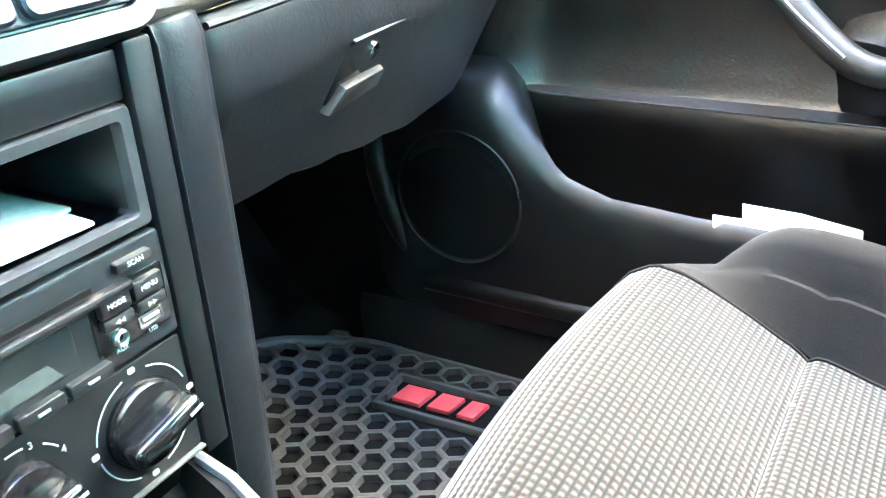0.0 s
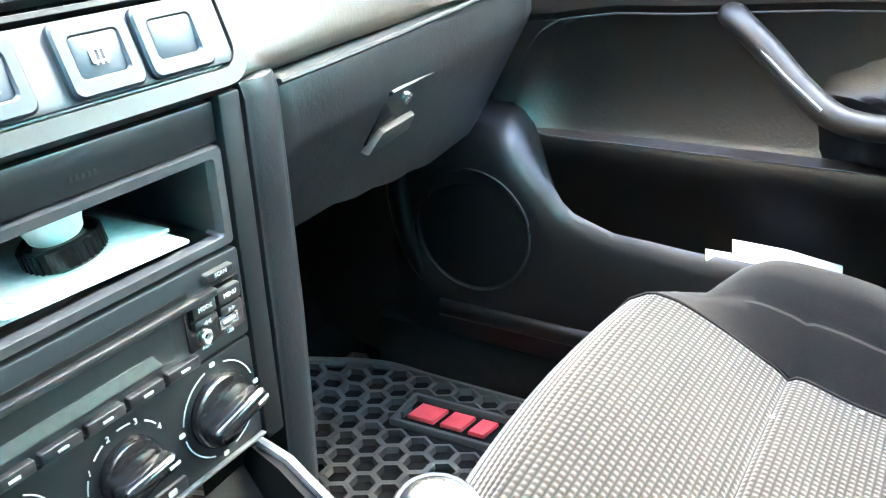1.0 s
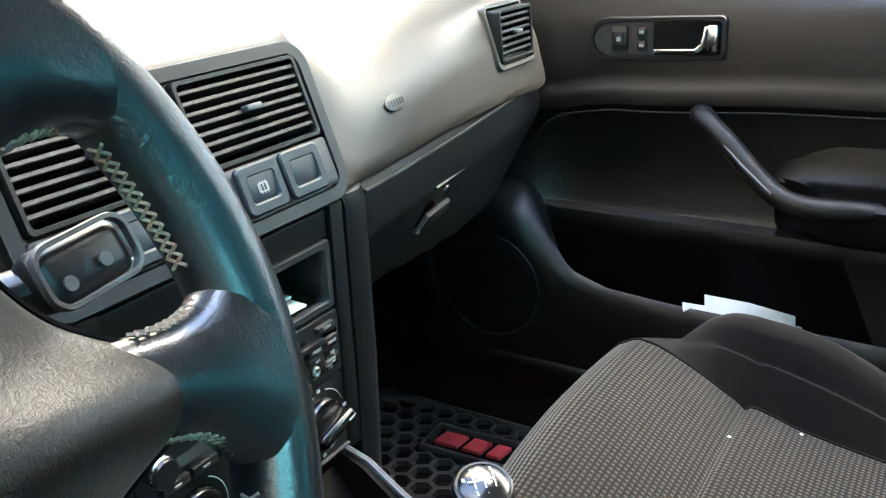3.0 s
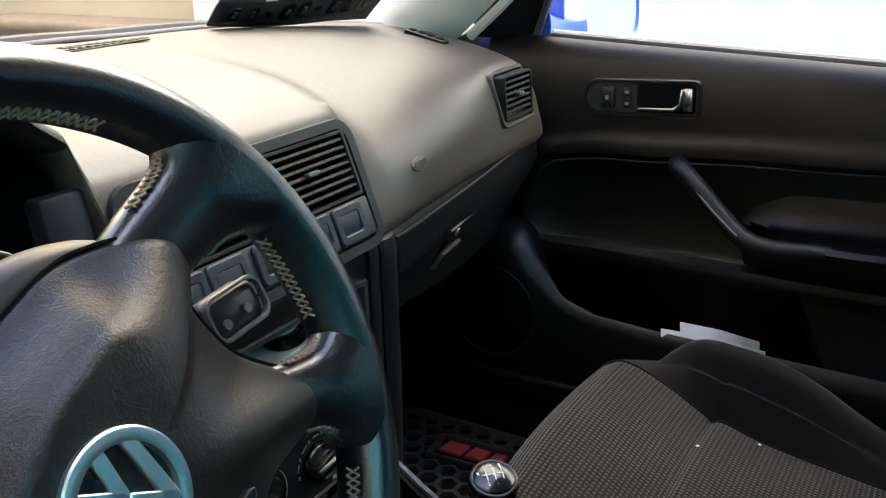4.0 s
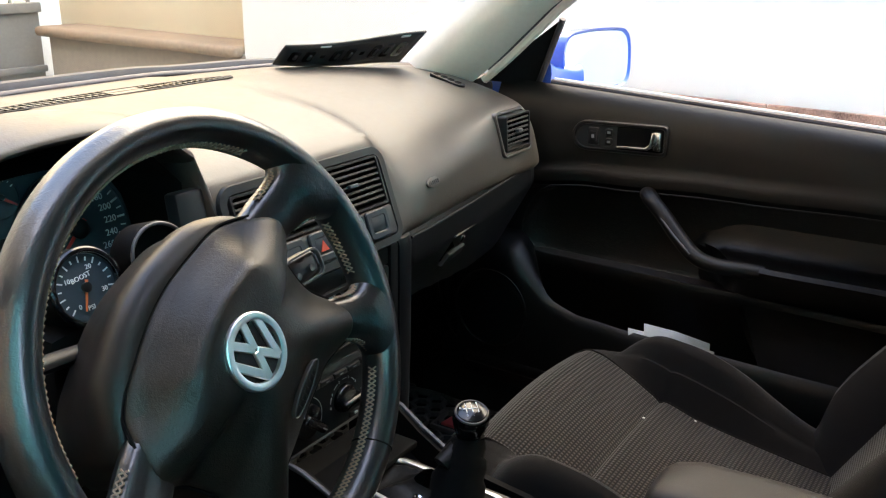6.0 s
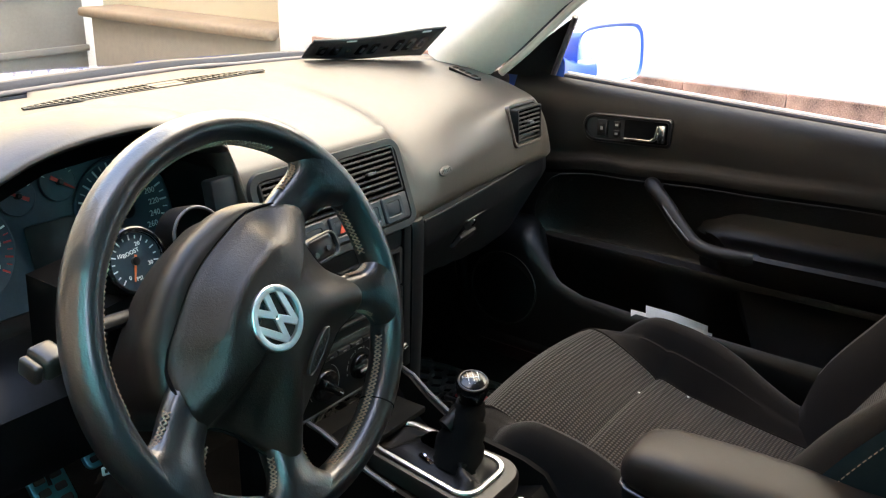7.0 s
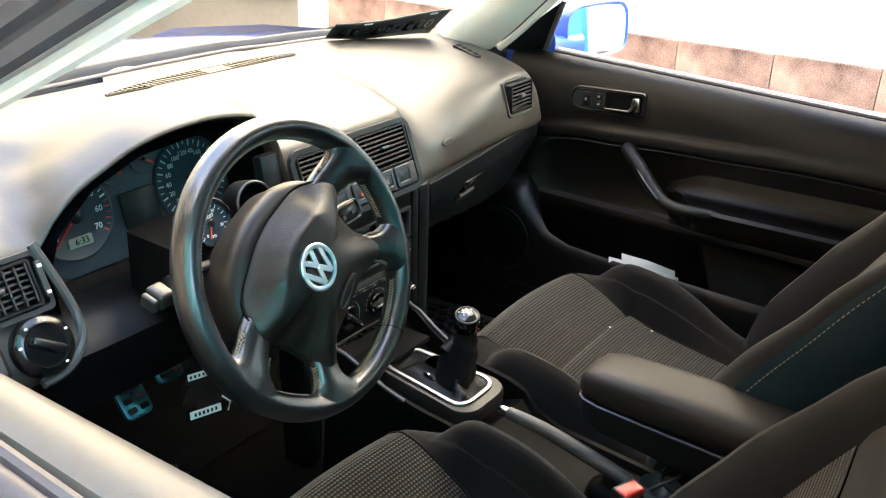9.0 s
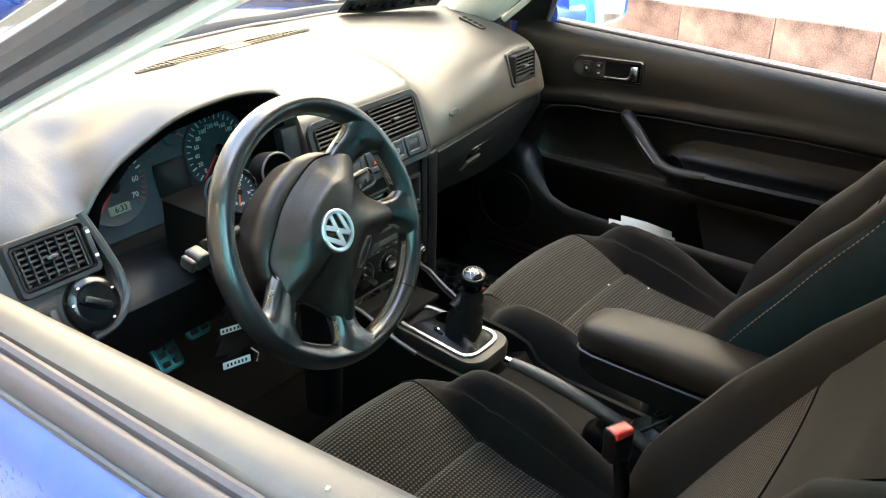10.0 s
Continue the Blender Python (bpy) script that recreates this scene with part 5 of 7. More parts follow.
part("pod_lip", tube(spline([(0.700, 0.565, 0.655), (0.676, 0.578, 0.61), (0.668, 0.582, 0.56), (0.668, 0.572, 0.50), (0.672, 0.550, 0.44), (0.690, 0.52, 0.40)], 4), [0.004 + 0.013 * math.sin(math.pi * k / 20) for k in range(21)], 10), M_DOOR, door, "rounded front edge of the pod")
part("speaker_pod", loft(rows[:15]), M_POD, door, "moulded speaker pod")
part("map_pocket", loft(rows[14:]), M_POD, door, "moulded map pocket flowing into the speaker pod")
rows = []
for y in (-0.02, -0.03, -0.05, -0.08, -0.12, -0.2, -0.35, -0.55):
    f = lerp_table(((-0.12, 1.0), (-0.05, 0.8), (-0.02, 0.0)), y)
    rows.append([Vector((0.752 + (x - 0.752) * f, y + 0.6 * (z - 0.518), z)) for x, z in ((0.748, 0.622), (0.735, 0.612), (0.715, 0.585), (0.695, 0.556), (0.676, 0.533), (0.668, 0.518))])
part("pocket_end", loft(rows), M_DULL, door, "closed rear end of the map pocket")
part("pocket_floor", box((0.705, -0.1, 0.40), (0.08, 0.95, 0.01), 0.003), M_DARK, door)
SPK = frame_of((0.660, 0.468, 0.520), (0, -1, 0.0), (0.02, 0, 1))
SPK = SPK if (SPK.to_3x3() @ Vector((0, 0, 1))).x < 0 else SPK @ Matrix.Rotation(math.pi, 4, "Y")
spk = part("speaker_grille", turned([(0.080, -0.03), (0.080, 0.004), (0.078, 0.006), (0.075, 0.004), (0.070, 0.0045), (0.03, 0.007), (0.002, 0.0075)], SPK, 48), M_DULL, door, "round dark speaker grille")
part("ring", tube([SPK @ Vector((0.079 * math.cos(a), 0.079 * math.sin(a), 0.005)) for a in [2 * math.pi * k / 48 for k in range(48)]], 0.0018, 8, closed=True), M_HARD, spk)
# pull handle and arm rest
pull = part("pull_handle", tube(spline([(0.757, 0.196, 0.778), (0.728, 0.192, 0.784), (0.712, 0.180, 0.779), (0.700, 0.150, 0.757), (0.686, 0.115, 0.727), (0.673, 0.080, 0.704), (0.672, 0.045, 0.695), (0.676, 0.0, 0.695), (0.690, -0.03, 0.692)], 5), 0.0155, 14, flat=0.85), M_PULL, door, "slanting satin pull handle")
part("groove", tube([(0.6935, 0.166, 0.768), (0.6735, 0.125, 0.737), (0.6595, 0.086, 0.710)], 0.0022, 6), M_HEM, pull)
rows = []
for y in [0.13, 0.11, 0.09, 0.07, 0.05, 0.03, 0.0, -0.05, -0.12, -0.2, -0.3, -0.42, -0.55]:
    g = lerp_table(((-0.02, 1.0), (0.03, 0.85), (0.07, 0.45), (0.12, 0.03), (0.13, 0.0)), y)
    zt = 0.703 + 0.02 * (-y)
    x0 = 0.765 - 0.095 * g
    pts = [(0.774, zt + 0.066), (0.768, zt + 0.046), (0.762, zt + 0.024), (0.752, zt + 0.006), (0.735, zt - 0.004), (x0 + 0.018, zt - 0.004), (x0 + 0.006, zt + 0.001), (x0, zt - 0.006), (x0 + 0.001, zt - 0.03), (x0 + 0.012, zt - 0.055), (0.748, 0.632)]
    gg = lerp_table(((0.02, 1.0), (0.08, 0.55), (0.13, 0.0)), y)
    rows.append([Vector((0.776 - gg * (0.776 - x), y, z)) for x, z in pts])
part("armrest", loft(rows, caps=False), M_DOOR, door, "moulded armrest shelf")
# handle bezel with switches
BZ = frame_of((0.7345, 0.259, 0.8765), (0.02, -1, 0.04), (0.04, 0, 1))
bw, bh = 0.180, 0.055
outl = []
for k in range(13):
    a = radians(90 + 180 * k / 12)
    outl.append((-bw / 2 + bh / 2 + bh / 2 * math.cos(a), bh / 2 * math.sin(a)))
for k in range(5):
    a = radians(-90 + 90 * k / 4)
    outl.append((bw / 2 - 0.008 + 0.008 * math.cos(a), -bh / 2 + 0.008 + 0.008 * math.sin(a)))
for k in range(5):
    a = radians(90 * k / 4)
    outl.append((bw / 2 - 0.008 + 0.008 * math.cos(a), bh / 2 - 0.008 + 0.008 * math.sin(a)))
inl = [(x * 0.93 if x < 0 else x * 0.945, y * 0.78) for x, y in outl]
bez = part("handle_bezel", rim_frame(outl, inl, BZ @ Matrix.Translation((0, 0, 0.004)), 0.012, 0.002), M_SATIN, door, "black rounded bezel")
part("plate", slab(inl, BZ @ Matrix.Translation((0, 0, 0.0005)), 0.006), M_GREYTRIM, bez)
part("window_switch", slab(rrect(0.022, 0.032, 0.003), BZ @ Matrix.Translation((-0.048, 0, 0.005)), 0.006, 0.0015), M_SATIN, bez)
part("rocker", slab(rrect(0.013, 0.018, 0.002), BZ @ Matrix.Translation((-0.048, 0, 0.007)), 0.003, 0.0008), M_HARD, bez)
part("mark", slab(rrect(0.005, 0.006, 0.0005), BZ @ Matrix.Translation((-0.048, 0, 0.0075)), 0.001), M_GREYPRINT, bez)
for dy in (0.0085, -0.0085):
    part("lock_button", slab(rrect(0.013, 0.013, 0.003), BZ @ Matrix.Translation((-0.018, dy, 0.005)), 0.006, 0.0012), M_SATIN, bez)
    part("mark", slab(rrect(0.006, 0.004, 0.0005), BZ @ Matrix.Translation((-0.018, dy, 0.0056)), 0.001), M_GREYPRINT, bez)
part("cup", slab(rrect(0.086, 0.041, 0.004), BZ @ Matrix.Translation((0.040, 0, 0.0022)), 0.004), M_DARK, bez)
part("release_lever", slab([(-0.040, -0.013), (0.012, -0.012), (0.020, -0.006), (0.024, 0.015), (0.040, 0.016), (0.040, 0.011), (0.030, 0.009), (0.026, -0.012), (0.016, -0.018), (-0.040, -0.018)], BZ @ Matrix.Translation((0.040, 0, 0.011)), 0.006, 0.0018), M_CHROME, bez, "bright chrome release lever")
part("lever_cap", box(BZ @ Vector((0.074, 0.0, 0.008)), (0.014, 0.034, 0.010), 0.003, BZ.to_3x3()), M_CHROME, bez)

# papers in the pocket
for pa, pb in (((0.668, 0.185, 0.545), (0.742, 0.045, 0.506)), ((0.680, 0.160, 0.556), (0.742, 0.055, 0.520))):
    a, b = Vector(pa), Vector(pb)
    up = Vector((0.05, 0.10, 1.0)).normalized()
    bm = loft([[a - up * 0.10, a], [a * 0.5 + b * 0.5 - up * 0.10 + Vector((0.003, 0.002, 0)), a * 0.5 + b * 0.5 + Vector((0.003, 0.002, 0.002))], [b - up * 0.10, b]])
    ob = lone("paper_sheet", bm, M_PAPER, "folded white paper tucked in the door pocket", "paper", "papers in the pocket")
    md = ob.modifiers.new("thick", "SOLIDIFY")
    md.thickness = 0.003

# sail panel and mirror
sail = thing("mirror_sail", (0.76, 0.5, 0.95), "black triangular corner panel behind the door mirror", "corner panel")
SP = [(0.726, 0.545, 0.955), (0.786, 0.462, 0.945), (0.748, 0.395, 1.075)]
a, b, c = [Vector(p) for p in SP]
inner = loft([[a, b, c], [a + Vector((0.014, 0.004, 0)), b + Vector((0.014, 0.004, 0)), c + Vector((0.014, 0.004, 0))]], wrap_v=True, caps=True)
part("panel", inner, M_HARD, sail)
part("edge_post", tube([b + Vector((0, -0.004, -0.01)), c + Vector((0, -0.004, 0.002))], 0.006, 8), M_SEAL, sail)
mir = thing("door_mirror", (0.90, 0.45, 0.93), "blue painted door mirror on the passenger side", "door mirror")
MM = frame_of((0.964, 0.412, 0.980), (0.965, -0.26, 0.0), (0, 0.09, 1))
mo = [(-0.102, -0.020), (-0.098, -0.046), (-0.082, -0.058), (-0.03, -0.062), (0.05, -0.058), (0.085, -0.052), (0.100, -0.035), (0.104, 0.0), (0.102, 0.035), (0.092, 0.052), (0.07, 0.060), (0.0, 0.062), (-0.06, 0.058), (-0.088, 0.050), (-0.100, 0.030), (-0.103, 0.0)]
mo = [(x, y) for x, y, _ in [tuple(v) for v in spline([(x, y, 0) for x, y in mo], 3, closed=True)]]
rows = []
for k, h in ((0.97, 0.0), (1.05, 0.004), (1.08, -0.012), (1.04, -0.045), (0.86, -0.075), (0.5, -0.094), (0.15, -0.100)):
    rows.append([MM @ Vector((x * k, y * k, h)) for x, y in mo])
part("housing", loft(rows, wrap_v=True, caps=False), M_PAINT, mir, "rounded blue housing")
gl = part("mirror_glass", slab([(x * 0.96, y * 0.95) for x, y in mo], MM @ Matrix.Translation((0, 0, -0.002)) @ Matrix.Rotation(radians(-3), 4, "Y"), 0.004), M_MIRROR, mir, "silvered glass")
neck = []
for k in range(9):
    u = k / 8
    c = Vector((0.790 + 0.125 * u, 0.468 - 0.012 * u, 0.968 - 0.020 * math.sin(u * 1.6)))
    w, h = 0.040 - 0.008 * math.sin(u * math.pi), 0.034 - 0.010 * math.sin(u * math.pi)
    neck.append([c + Vector((0, w * math.copysign(abs(math.cos(b)) ** 0.7, math.cos(b)), h * math.copysign(abs(math.sin(b)) ** 0.7, math.sin(b)))) for b in [2 * math.pi * j / 16 for j in range(16)]])
part("foot", loft(neck, wrap_v=True, caps=True), M_PAINT, mir)

# ---- driver door, window wound down ----
ddoor = thing("driver_door", (-0.75, -0.1, 0.3), "blue driver door with black padded sill, window wound down", "car door")
rows = []
for y in [0.50, 0.4, 0.3, 0.2, 0.1, 0.0, -0.1, -0.2, -0.35, -0.5, -0.7, -0.95]:
    k = 0.045 * (y + 0.2)
    pts = [(-0.675 - k, 0.62), (-0.678 - k, 0.80), (-0.684 - k, 0.90), (-0.690 - k, 0.930), (-0.700 - k, 0.942), (-0.716 - k * 0.7, 0.9475), (-0.740 - k * 0.5, 0.948), (-0.758 - k * 0.3, 0.944), (-0.764, 0.936), (-0.768, 0.925)]
    rows.append([Vector((x, y, z)) for x, z in pts])
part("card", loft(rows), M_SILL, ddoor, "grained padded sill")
part("slot_seal", tube([(-0.772, y, 0.938) for y in (0.5, 0.2, -0.2, -0.6, -0.95)], 0.0075, 8), M_SEAL, ddoor)
part("outer_seal", loft([spline([(-0.779, y, 0.928), (-0.781, y, 0.941), (-0.790, y, 0.945), (-0.800, y, 0.941), (-0.806, y, 0.932), (-0.807, y, 0.925)], 3) for y in (0.5, 0.1, -0.3, -0.95)]), M_SEAL, ddoor, "black outer window seal")
part("bright_strip", tube([(-0.8085, y, 0.929) for y in (0.5, 0.1, -0.3, -0.95)], 0.0042, 8), M_HEM, ddoor)
part("outer_skin", loft([[Vector((x, y, z)) for x, z in ((-0.809, 0.926), (-0.818, 0.921), (-0.832, 0.905), (-0.852, 0.82), (-0.866, 0.65), (-0.862, 0.45), (-0.84, 0.24))] for y in (0.60, 0.3, 0.0, -0.3, -0.7, -0.97)]), M_PAINT, ddoor, "glossy blue painted outer skin")
part("inner_skin", loft([[Vector((x, y, z)) for x, z in ((-0.675, 0.64), (-0.70, 0.45), (-0.71, 0.30))] for y in (0.50, 0.0, -0.5, -0.95)]), M_HARD, ddoor)


# ---- front seats ----
SX = 0.345  # middle of the passenger seat
ZC = ((-0.30, 0.452), (-0.2, 0.462), (-0.10, 0.474), (0.0, 0.490), (0.050, 0.5045), (0.060, 0.5040), (0.066, 0.4995), (0.072, 0.5075), (0.085, 0.515), (0.12, 0.535), (0.165, 0.556), (0.19, 0.561))
NOSE = ((0.205, 0.559), (0.222, 0.549), (0.235, 0.532), (0.243, 0.508), (0.246, 0.47), (0.240, 0.42))
CREST = ((-0.30, 0.478), (-0.20, 0.492), (-0.15, 0.506), (-0.10, 0.532), (-0.05, 0.562), (0.0, 0.583), (0.05, 0.593), (0.10, 0.594), (0.135, 0.577), (0.165, 0.560), (0.205, 0.550))
BULGE = ((0.0, 0.0), (0.006, 0.14), (0.014, 0.38), (0.0195, 0.52), (0.0225, 0.535), (0.026, 0.62), (0.034, 0.86), (0.042, 0.97), (0.050, 1.0), (0.062, 0.94), (0.074, 0.76), (0.084, 0.46), (0.091, 0.08), (0.095, -0.5), (0.096, -1.3), (0.092, -2.2))


def curve_at(table, x):
    """A value from a table of (x, value), on one smooth curve through its rows."""
    if x <= table[0][0]:
        return table[0][1]
    for i, ((x0, v0), (x1, v1)) in enumerate(zip(table, table[1:])):
        if x <= x1:
            (xa, va), (xb, vb) = table[max(i - 1, 0)], table[min(i + 2, len(table) - 1)]
            t, w = (x - x0) / (x1 - x0), x1 - x0
            m0, m1 = (v1 - va) / (x1 - xa) * w, (vb - v0) / (xb - x0) * w
            return (2 * t ** 3 - 3 * t * t + 1) * v0 + (t ** 3 - 2 * t * t + t) * m0 + (3 * t * t - 2 * t ** 3) * v1 + (t ** 3 - t * t) * m1
    return table[-1][1]


LINE = [(-0.30 + 0.49 * k / 70, curve_at(ZC, -0.30 + 0.49 * k / 70)) for k in range(71)] + list(NOSE)


WING = ((0.0, 0.052), (0.10, 0.072), (0.25, 0.062), (0.40, 0.046), (0.55, 0.030), (0.62, 0.01))


def build_seat():
    seat = thing("front_seat", (SX, -0.05, 0.25), "black front seat with grey waffle-weave cloth centre", "car seat", "front seats")
    half = 0.172
    rows, left, right = [], [], []
    for y, z in LINE:
        n = 14
        row = []
        for k in range(n + 1):
            u = -1 + 2 * k / n
            sag = 0.010 * (1 - u * u) - 0.004
            row.append(Vector((SX + half * u, y - (0.006 * u * u if y > 0.2 else 0), z + sag)))
        rows.append(row)
        front = y > 0.2
        rise = 0.0 if front else max(0.0, curve_at(CREST, y) - z)
        for sg, dst in ((-1, left), (1, right)):
            e = []
            for dx, f in BULGE:
                zz = z - 0.004 + (max(rise, 0.006) * f if f > 0 else 0.07 * f)
                if y > 0.13:
                    # the bolster runs out into the rounded front edge
                    k = min(1.0, (y - 0.13) / 0.07)
                    zz -= k * (0.35 * dx + 3.5 * dx * dx)
                taper = 1 - 0.20 * max(0.0, y - 0.12) / 0.12
                e.append(Vector((SX + sg * (half + dx * taper), y - (0.006 + 0.30 * max(0, dx - 0.02) * (1 if front else max(0.0, (y - 0.15) / 0.05))), max(zz, 0.33))))
            dst.append(e)
    metres_uv(part("centre_panel", loft(rows), M_CLOTH, seat, "grey waffle-weave centre panel"), 15)
    part("bolster", loft(left), M_BOLSTER, seat, "black knit side bolster")
    part("bolster", loft(right), M_BOLSTER, seat, "black knit side bolster")
    for s in (-1, 1):
        part("piping", tube([Vector((SX + s * half, y - 0.006 * (1 if y > 0.2 else 0), z - 0.003)) for y, z in LINE[4:]], 0.0016, 6), M_BOLSTER, seat)
    part("base", box((SX, -0.03, 0.36), (0.50, 0.50, 0.14), 0.03), M_HARD, seat, "black plastic seat base")
    for dx in (-0.19, 0.19):
        part("runner", box((SX + dx, -0.05, 0.268), (0.04, 0.55, 0.04), 0.006), M_HARD, seat)
    # backrest, leaning back
    bx = Vector((0, -0.515, 0.857))
    bf = Vector((0, 0.857, 0.515))
    base = Vector((SX, -0.205, 0.455))
    S = [0.62 * k / 22 for k in range(23)]
    rows, left, right = [], [], []
    for s in S:
        wc = lerp_table(((0.0, 0.170), (0.25, 0.176), (0.395, 0.184), (0.45, 0.170), (0.62, 0.15)), s)
        w = lerp_table(((0.0, 0.255), (0.15, 0.272), (0.35, 0.262), (0.50, 0.245), (0.62, 0.20)), s)
        wing = lerp_table(WING, s)
        front = 0.012 * math.sin(min(1.0, s / 0.62) * math.pi) + (-0.06 * max(0, (s - 0.56) / 0.06) ** 2)
        back = -0.105 + 0.03 * s / 0.62
        p = base + bx * s
        row = []
        for k in range(15):
            u = -1 + 2 * k / 14
            row.append(p + Vector((wc * u, 0, 0)) + bf * (front - 0.008 + 0.008 * u * u))
        rows.append(row)
        for sg, dst in ((-1, left), (1, right)):
            e = []
            for t, d in ((0.0, 0.0), (0.10, 0.25), (0.30, 0.72), (0.52, 0.98), (0.72, 0.98), (0.90, 0.84), (1.0, 0.60)):
                e.append(p + Vector((sg * (wc + (w - wc) * t), 0, 0)) + bf * (front + wing * d))
            dst.append(e)
    metres_uv(part("backrest_panel", loft(rows[:15]), M_CLOTH, seat, "grey waffle-weave backrest panel"), 15)
    part("shoulder_panel", loft([[v + bf * (0.004 if i else -0.002) for v in r] for i, r in enumerate(rows[14:])]), M_BOLSTER, seat, "plain black upper backrest panel")
    part("backrest_bolster", loft(left), M_BOLSTER, seat, "black knit backrest wing")
    part("backrest_bolster", loft(right), M_BOLSTER, seat, "black knit backrest wing")
    shell = []
    for s in S:
        w = lerp_table(((0.0, 0.255), (0.15, 0.272), (0.35, 0.262), (0.50, 0.245), (0.62, 0.20)), s)
        p = base + bx * s
        fr = 0.012 * math.sin(min(1.0, s / 0.62) * math.pi) + (-0.06 * max(0, (s - 0.56) / 0.06) ** 2)
        shell.append([p + Vector((x, 0, 0)) + bf * d for x, d in ((-w, fr + 0.60 * lerp_table(WING, s)), (-w - 0.008, fr + 0.1 * lerp_table(WING, s)), (-w - 0.008, -0.06), (-w + 0.01, -0.10), (-w * 0.5, -0.125), (0, -0.13), (w * 0.5, -0.125), (w - 0.01, -0.10), (w + 0.008, -0.06), (w + 0.008, fr + 0.1 * lerp_table(WING, s)), (w, fr + 0.60 * lerp_table(WING, s)))])
    part("backrest_shell", loft(shell), M_SIDE, seat, "black leatherette backrest side and back, coloured with teal light")
    bms = bmesh.new()
    for sg in (-1, 1):
        for k in range(70):
            s = 0.04 + 0.0078 * k
            if s > 0.57:
                break
            w = lerp_table(((0.0, 0.255), (0.15, 0.272), (0.35, 0.262), (0.50, 0.245), (0.62, 0.20)), s)
            fr = 0.012 * math.sin(min(1.0, s / 0.62) * math.pi) + (-0.06 * max(0, (s - 0.56) / 0.06) ** 2)
            p = base + bx * s + Vector((sg * (w + 0.0045), 0, 0)) + bf * (fr + 0.36 * lerp_table(WING, s))
            tube([p, p + bx * 0.0046], 0.0007, 4, bm=bms)
    st = part("stitching", bms, M_STITCH, seat)
    st["kind"] = "stuff"
    return seat


seat_p = build_seat()
tagged(seat_p, "black passenger seat with grey waffle-weave cloth centre")
seat_d = copy_thing(seat_p, pose(SX - 0.690, -0.05 - 0.085, 0.25 + 0.022))
tagged(seat_d, "black driver seat with grey waffle-weave cloth centre")
for i, p in enumerate(((0.504, 0.0, 0.4905), (0.436, 0.062, 0.508))):
    lone("lint_speck", box(p, (0.004, 0.003, 0.0012), 0.0005, Matrix.Rotation(0.6 + i, 3, "Z")), M_PAPER, "tiny white lint speck on the seat cloth", "lint", "lint specks")


lone("lint_speck", box((-0.735, -0.255, 0.9492), (0.004, 0.003, 0.0012), 0.0005, Matrix.Rotation(0.3, 3, "Z")), M_PAPER, "tiny white lint speck on the door sill", "lint", "lint specks")


# ---- centre stack ----
stack = thing("centre_stack", (0, 0.32, 0.7), "black centre stack fascia panel", "centre stack")
YF = 0.3135
SF = lambda x, z, d=0.0: face_m(x, YF - d, z, 0)
for s in (-1, 1):
    part("side_strip", box((s * 0.1175, YF + 0.022, 0.722), (0.0165, 0.05, 0.222), 0.002), M_FASCIA, stack, "smooth black side strip")
    part("housing_wall", box((s * 0.107, YF + 0.10, 0.72), (0.004, 0.17, 0.22)), M_DARK, stack)
part("blank_panel", box((0, YF + 0.012, 0.8185), (0.2165, 0.022, 0.0225), 0.0015), M_RADIO, stack, "blank dark panel")
for k in range(5):
    part("faint_mark", slab(rrect(0.0020, 0.0026, 0.0004), SF(0.014 + 0.0034 * k, 0.8150, -0.0005 + 0.0002), 0.0008), M_GREYTRIM, stack)

cubby = thing("storage_cubby", (0, 0.35, 0.776), "open black storage cubby above the radio", "storage cubby")
part("bezel", rim_frame(rrect(0.2165, 0.058, 0.003), rrect(0.2005, 0.044, 0.003), SF(0, 0.777, 0.001), 0.012, 0.0025), M_GREYTRIM, cubby, "bevelled satin bezel")
for nm, c, sz in (("floor", (0, YF + 0.075, 0.7535), (0.204, 0.14, 0.003)), ("roof", (0, YF + 0.075, 0.8005), (0.204, 0.14, 0.003)), ("back", (0, YF + 0.145, 0.777), (0.204, 0.003, 0.05)),
                  ("cheek", (-0.1015, YF + 0.075, 0.777), (0.003, 0.14, 0.05)), ("cheek", (0.1015, YF + 0.075, 0.777), (0.003, 0.14, 0.05))):
    part(nm, box(c, sz, 0.0008), M_SATIN, cubby)
for i, (cx, cy, cz, rz, sx, sy) in enumerate(((0.022, YF + 0.050, 0.7575, -4, 0.125, 0.080), (0.030, YF + 0.056, 0.7605, 2, 0.105, 0.070))):
    lone("card_sleeve", box((cx, cy, cz), (sx, sy, 0.0025), 0.001, Matrix.Rotation(radians(rz), 3, "Z")), M_CLEAR if i else M_WHITEPLASTIC, "glossy clear card sleeve lying in the cubby", "card sleeve", "sleeves in the cubby")
cup = thing("white_bottle", (0.030, YF + 0.040, 0.7622), "small white plastic bottle standing on its black cap", "bottle")
bm_c = Matrix.Translation((0.030, YF + 0.040, 0.7622)) @ Matrix.Rotation(radians(-7), 4, "X") @ Matrix.Rotation(radians(-9), 4, "Y")
part("cap", turned([(0.0195, 0.0), (0.0212, 0.002), (0.0212, 0.0125), (0.0196, 0.0140), (0.0185, 0.0122), (0.003, 0.0122)], bm_c, 40), M_GLOSS, cup, "glossy black ribbed cap")
for k in range(36):
    a = 2 * math.pi * k / 36
    mr = bm_c @ Matrix.Rotation(a, 4, "Z")
    part("rib", box(mr @ Vector((0.0214, 0, 0.0068)), (0.0012, 0.0015, 0.0100), 0, mr.to_3x3()), M_GLOSS, cup, smooth=False)
